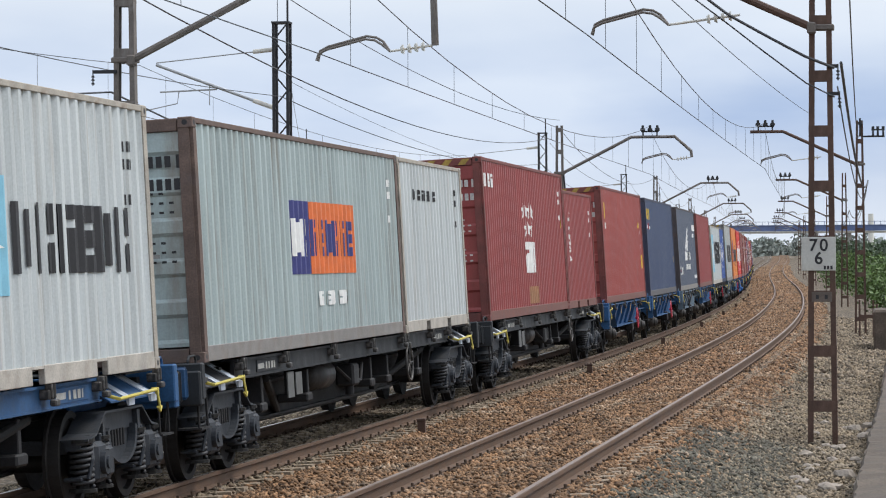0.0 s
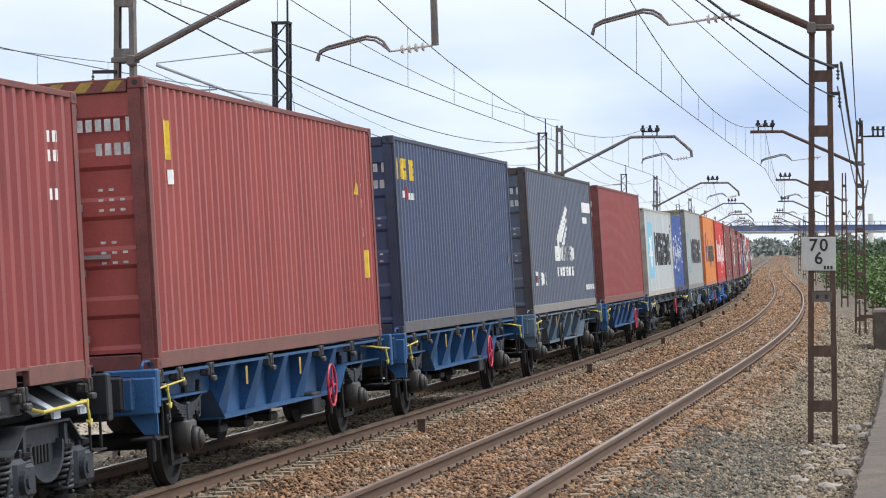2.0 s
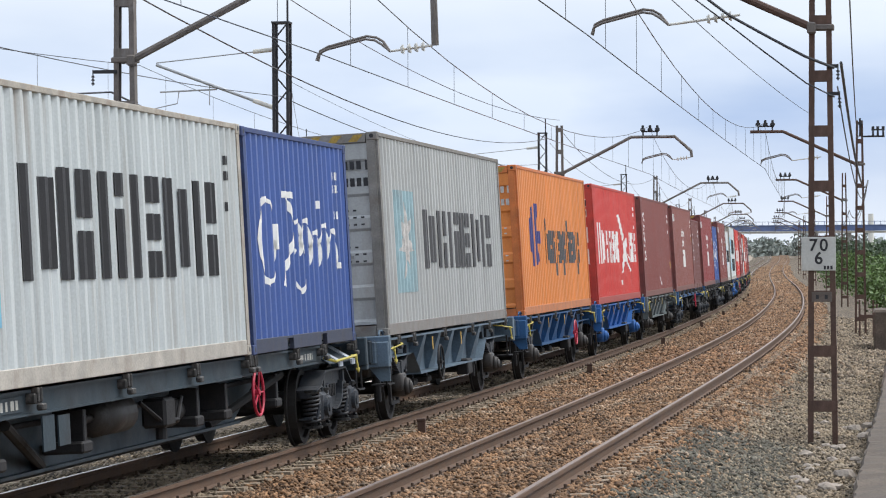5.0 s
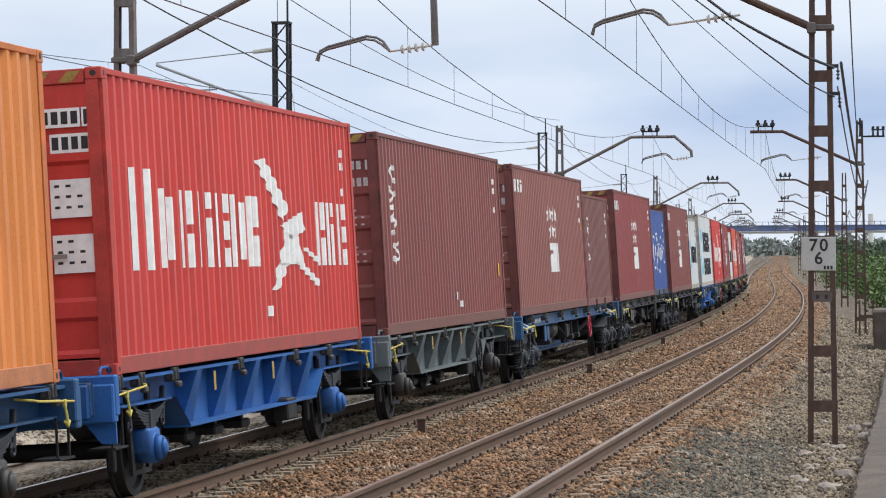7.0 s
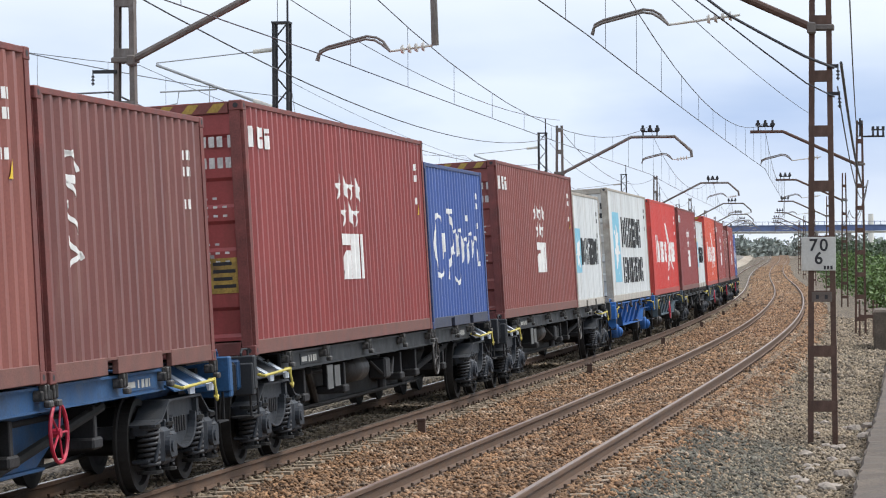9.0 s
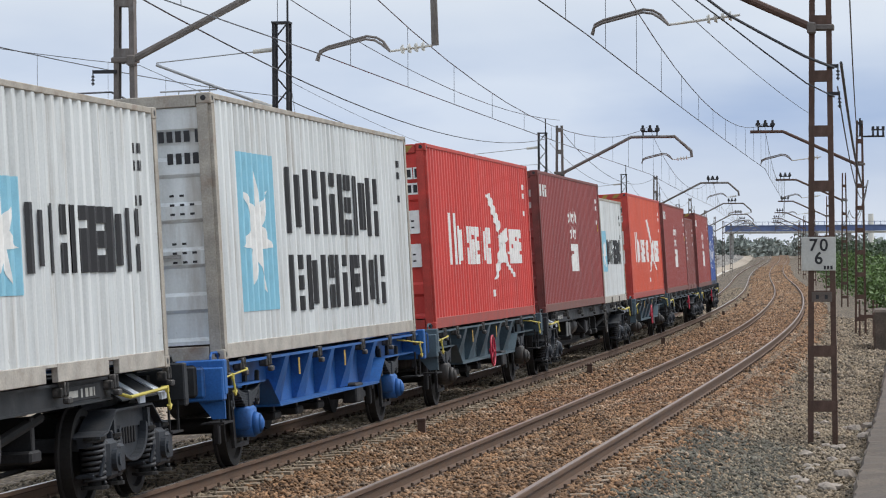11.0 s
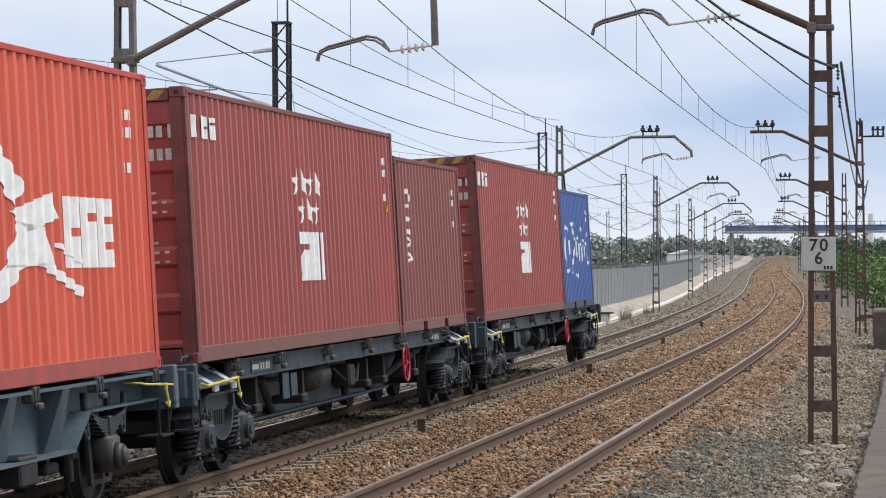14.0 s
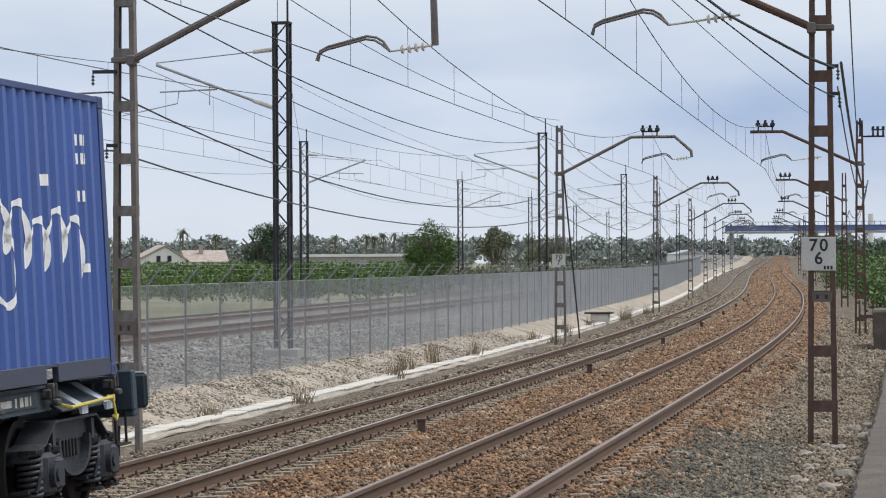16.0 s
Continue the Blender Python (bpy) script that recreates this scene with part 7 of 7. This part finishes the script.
    tagged(crown("far_trees", lumps, 24000, 0.4, 10, M["leaf_dark"]), "dark green trees beside the distant line", "woods", "", "stuff")
    # dry weeds at the duct and bank
    for i, (s, lat, h) in enumerate(((61, -4.05, 0.5), (74, -4.3, 0.7), (78, -4.7, 0.8), (84, -4.9, 0.9), (90, -4.5, 0.7), (105.5, -3.6, 0.5), (108, -4.6, 0.6), (118, -4.3, 0.7), (131, -4.4, 0.6), (146, -3.9, 0.8), (149, -3.8, 0.9), (163, -3.6, 0.7), (55, -4.6, 0.4))):
        b = Build()
        rr = random.Random(i)
        for k in range(60):
            a, q = rr.random() * 6.28, rr.random() * 0.25
            x, y = math.cos(a) * q, math.sin(a) * q * 2
            hh = h * rr.uniform(0.4, 1.0)
            ex, ey = x + rr.uniform(-0.18, 0.18), y + rr.uniform(-0.18, 0.18)
            b.add([(x - 0.008, y, 0), (x + 0.008, y, 0), (ex, ey, hh)], [(0, 1, 2)])
        tagged(part("dry_weed", b, M["dry"], at=place(s, lat, -0.58)), "clump of dry brown weeds", "weeds", "dry weeds", "stuff")


plants()


# ---- far buildings and bridge ----
M["plaster"] = mat("white_plaster", (0.68, 0.66, 0.62), 0.85, 0, 0.1, 0.5, 10, 0.1)
M["tile"] = mat("roof_tile", (0.36, 0.30, 0.255), 0.85, 0, 0.25, 1.5, 20, 0.3)
# bridge paint greyed in its base colour, as haze over the distance would
M["bridge_hazed_blue"] = mat("bridge_hazed_blue", (0.11, 0.15, 0.29), 0.6, 0, 0.2, 0.4, 10, 0.05)
M["glass_dark"] = mat("dark_window", (0.03, 0.03, 0.035), 0.15, 0, 0.1, 2, 10, 0.0)


def house():
    y = 430.0
    e = empty("farmhouse", pose(-41.0, y, -0.9, 0, 0, 12), "low white farmhouse with a pale tiled roof", "house")
    part("wall", Build().prism([(-3.4, 0), (3.4, 0), (3.4, 3.3), (0.4, 5.2), (-3.4, 3.3)], "y", 0.0, 11.0), M["plaster"], e)
    part("roof", Build().prism([(-3.9, 3.1), (0.4, 5.28), (0.4, 5.5), (-3.9, 3.32)], "y", -0.3, 11.3).prism([(3.9, 3.0), (3.9, 3.22), (0.4, 5.5), (0.4, 5.28)], "y", -0.3, 11.3), M["tile"], e)
    part("wing", Build().box(3.4, 9.5, 1.0, 9, 0, 3.0), M["plaster"], e)
    part("wing_roof", Build().prism([(1.0 - 0.4, 3.0), (5.0, 4.7), (9.4, 3.0)], "x", 3.4, 9.9), M["tile"], e)
    for x in (-0.6, 1.0):
        part("window", Build().box(x - 0.3, x + 0.3, -0.05, 0.02, 3.0, 3.9), M["glass_dark"], e)
    part("chimney", Build().box(5.8, 6.4, 3.4, 4.0, 4.0, 5.5), M["tile"], e)
    e = empty("farm_shed", pose(-23.2, 380, -1.2), "small white shed beside the grove", "shed")
    part("wall", Build().box(-1.3, 1.6, 0, 5, 0, 4.2), M["plaster"], e)
    part("roof", Build().box(-1.5, 1.8, -0.2, 5.2, 4.2, 4.35), M["tile"], e)
    e = empty("warehouse", pose(-11.5, 470, -1.4), "long low warehouse with a bright white roof edge", "warehouse")
    part("wall", Build().box(-11.0, 7.0, 0, 20, 0, 4.1), M["concrete"], e)
    part("roof", Build().box(-11.3, 7.3, -0.4, 20.4, 4.1, 4.55), M["plaster"], e)
    # white industrial sheds past the curve
    for i, (x, yy, w, h) in enumerate(((56, 660, 7, 6.2),)):
        e = empty("warehouse", pose(x, yy, -2.2), "white industrial shed far along the line", "warehouse")
        part("wall", Build().box(-w / 2, w / 2, 0, 30, 0, h - 1), M["plaster"], e)
        part("roof", Build().prism([(-w / 2 - 0.3, h - 1), (w / 2 + 0.3, h - 1), (0, h)], "y", -0.3, 30), M["galv"], e)
    e = empty("chimney_stack", pose(113.5, 780, -3), "tall slim pale chimney on the horizon", "chimney")
    part("shaft", Build().cyl((0, 0, 0), (0, 0, 16.5), 0.9, 14, 0.7), M["plaster"], e)


def bridge():
    p = spot(720)
    e = empty("road_bridge", pose(p.x, p.y, p.z - 2.5, 0, 0, -math.degrees(turn_at(720))), "blue steel road bridge across the railway", "bridge")
    part("girder", Build().box(-10, 30, -0.3, 0.3, 9.3, 10.5).box(-10, 30, -0.5, 0.5, 10.5, 10.65).box(-10, 30, -0.5, 0.5, 9.2, 9.3), M["bridge_hazed_blue"], e)
    part("deck", Build().box(-10, 30, -0.2, 9, 8.7, 9.15), M["white_concrete"], e)
    part("railing", Build().box(-10, 30, -0.4, -0.35, 11.4, 11.5), M["bridge_hazed_blue"], e)
    for i in range(27):
        part("railing_post", Build().box(-10 + i * 1.5 - 0.06, -10 + i * 1.5 + 0.06, -0.42, -0.33, 10.6, 11.5), M["bridge_hazed_blue"], e)
    for x in (-8.5, 12, 20):
        part("pier", Build().box(x - 0.5, x + 0.5, 1, 7, -2, 8.7), M["concrete"], e)


house()
bridge()
lay_sleepers()
make_duct()


# ---- loose ballast stones ----
def stones(name, n, s0, s1, lats, size, mtl, seed, label):
    """n broken stones strewn over the bed between s0 and s1, lats: (left, right) strips."""
    rng = np.random.default_rng(seed)
    prof = [(-4.1, -0.62), (-3.1, -0.60), (-2.3, -0.34), (-1.6, -0.28), (-0.95, -0.24), (0.0, -0.2), (0.95, -0.13), (1.3, -0.15), (1.9, -0.15), (2.6, -0.1), (G - 0.95, -0.04), (G, 0.015), (G + 0.95, 0.075),
            (G + 1.5, 0.04), (G + 2.1, -0.10), (G + 2.9, -0.22), (G + 3.6, -0.24), (G + 4.6, -0.22)]
    if name == "far_stones":
        prof = [(-19.8, 0.22), (-12.6, 0.22), (-10.2, 0.2), (-9.2, 0.1), (-7.6, -0.06), (-6.35, -0.155)]
    if name == "bank_stones":
        prof = [(-6.4, -0.15), (-6.2, -0.16), (-5.5, -0.34), (-4.9, -0.56), (-4.1, -0.62)]
    pl, pz = np.array(prof).T
    s = s0 + (s1 - s0) * rng.random(n)
    a, b = lats
    lat = a + (b - a) * rng.random(n) + rng.normal(size=n) * 0.12
    for c in (-0.87, 0.87, G - 0.87, G + 0.87):
        near = np.abs(lat - c) < 0.11
        lat[near] = c + np.sign(lat[near] - c) * (0.12 + 0.1 * rng.random(near.sum()))
    zz = np.interp(lat, pl, pz) + rng.normal(size=n) * 0.012 + rise(s)
    th = np.interp(s, _s, _th)
    x = np.interp(s, _s, _x) + np.cos(th) * lat
    y = np.interp(s, _s, _y) - np.sin(th) * lat
    base = np.array([(1, 0, 0), (-1, 0, 0), (0, 1, 0), (0, -1, 0), (0, 0, 1), (0, 0, -1)], float)
    v = base[None] + rng.uniform(-0.38, 0.38, (n, 6, 3))
    r = size * (0.55 + 0.9 * rng.random(n) ** 1.5)
    v *= r[:, None, None] * np.array([1.15, 1.0, 0.8])
    ang = rng.random(n) * 6.283
    ca, sa = np.cos(ang)[:, None], np.sin(ang)[:, None]
    vx, vy = v[:, :, 0] * ca - v[:, :, 1] * sa, v[:, :, 0] * sa + v[:, :, 1] * ca
    q = np.stack([vx + x[:, None], vy + y[:, None], v[:, :, 2] + zz[:, None]], 2).reshape(-1, 3)
    tri = np.array([(0, 2, 4), (2, 1, 4), (1, 3, 4), (3, 0, 4), (2, 0, 5), (1, 2, 5), (3, 1, 5), (0, 3, 5)])
    idx = (tri[None] + 6 * np.arange(n)[:, None, None]).reshape(-1)
    me = bpy.data.meshes.new(name)
    me.vertices.add(len(q))
    me.vertices.foreach_set("co", q.ravel())
    me.loops.add(len(idx))
    me.loops.foreach_set("vertex_index", idx)
    me.polygons.add(len(idx) // 3)
    me.polygons.foreach_set("loop_start", np.arange(0, len(idx), 3))
    me.update(calc_edges=True)
    me.materials.append(mtl)
    tagged(part(name, me, None), label, "ballast", "", "stuff")


stones("grey_stones", 30000, 27, 60, (-3.2, 1.2), 0.03, M["stone_grey"], 1, "loose grey-brown ballast stones round the train's track")
stones("grey_stones", 16000, 60, 130, (-3.2, 1.2), 0.045, M["stone_grey"], 2, "loose grey-brown ballast stones round the train's track")
stones("rusty_stones", 80000, 27, 60, (1.2, G + 2.1), 0.028, M["stone_rust"], 3, "loose rust-brown ballast stones between the tracks")
stones("rusty_stones", 36000, 60, 130, (1.2, G + 1.9), 0.042, M["stone_rust"], 4, "loose rust-brown ballast stones between the tracks")
stones("pale_stones", 40000, 27, 60, (G + 1.9, G + 3.75), 0.029, M["stone_grey"], 5, "loose pale stones on the shoulder of the line")
stones("pale_stones", 12000, 60, 130, (G + 1.9, G + 4.2), 0.05, M["stone_grey"], 6, "loose pale stones on the shoulder of the line")
stones("grey_stones", 12000, 130, 260, (-3.2, 1.2), 0.07, M["stone_grey"], 12, "loose grey-brown ballast stones round the train's track")
stones("rusty_stones", 16000, 130, 260, (1.2, G + 1.9), 0.07, M["stone_rust"], 14, "loose rust-brown ballast stones between the tracks")
stones("rusty_stones", 12000, 260, 520, (1.2, G + 1.9), 0.1, M["stone_rust"], 15, "loose rust-brown ballast stones between the tracks")
stones("bank_stones", 14000, 45, 110, (-6.6, -4.75), 0.036, M["stone_pale"], 7, "loose pale stones and clods on the bank")
stones("slate_stones", 15000, 28, 41.5, (G + 1.62, G + 2.8), 0.032, M["stone_slate"], 22, "patch of dark grey stones spilled beside the rail")
stones("far_stones", 16000, 48, 110, (-10.8, -6.5), 0.055, M["stone_clean"], 21, "loose grey ballast stones behind the fence")

motions()
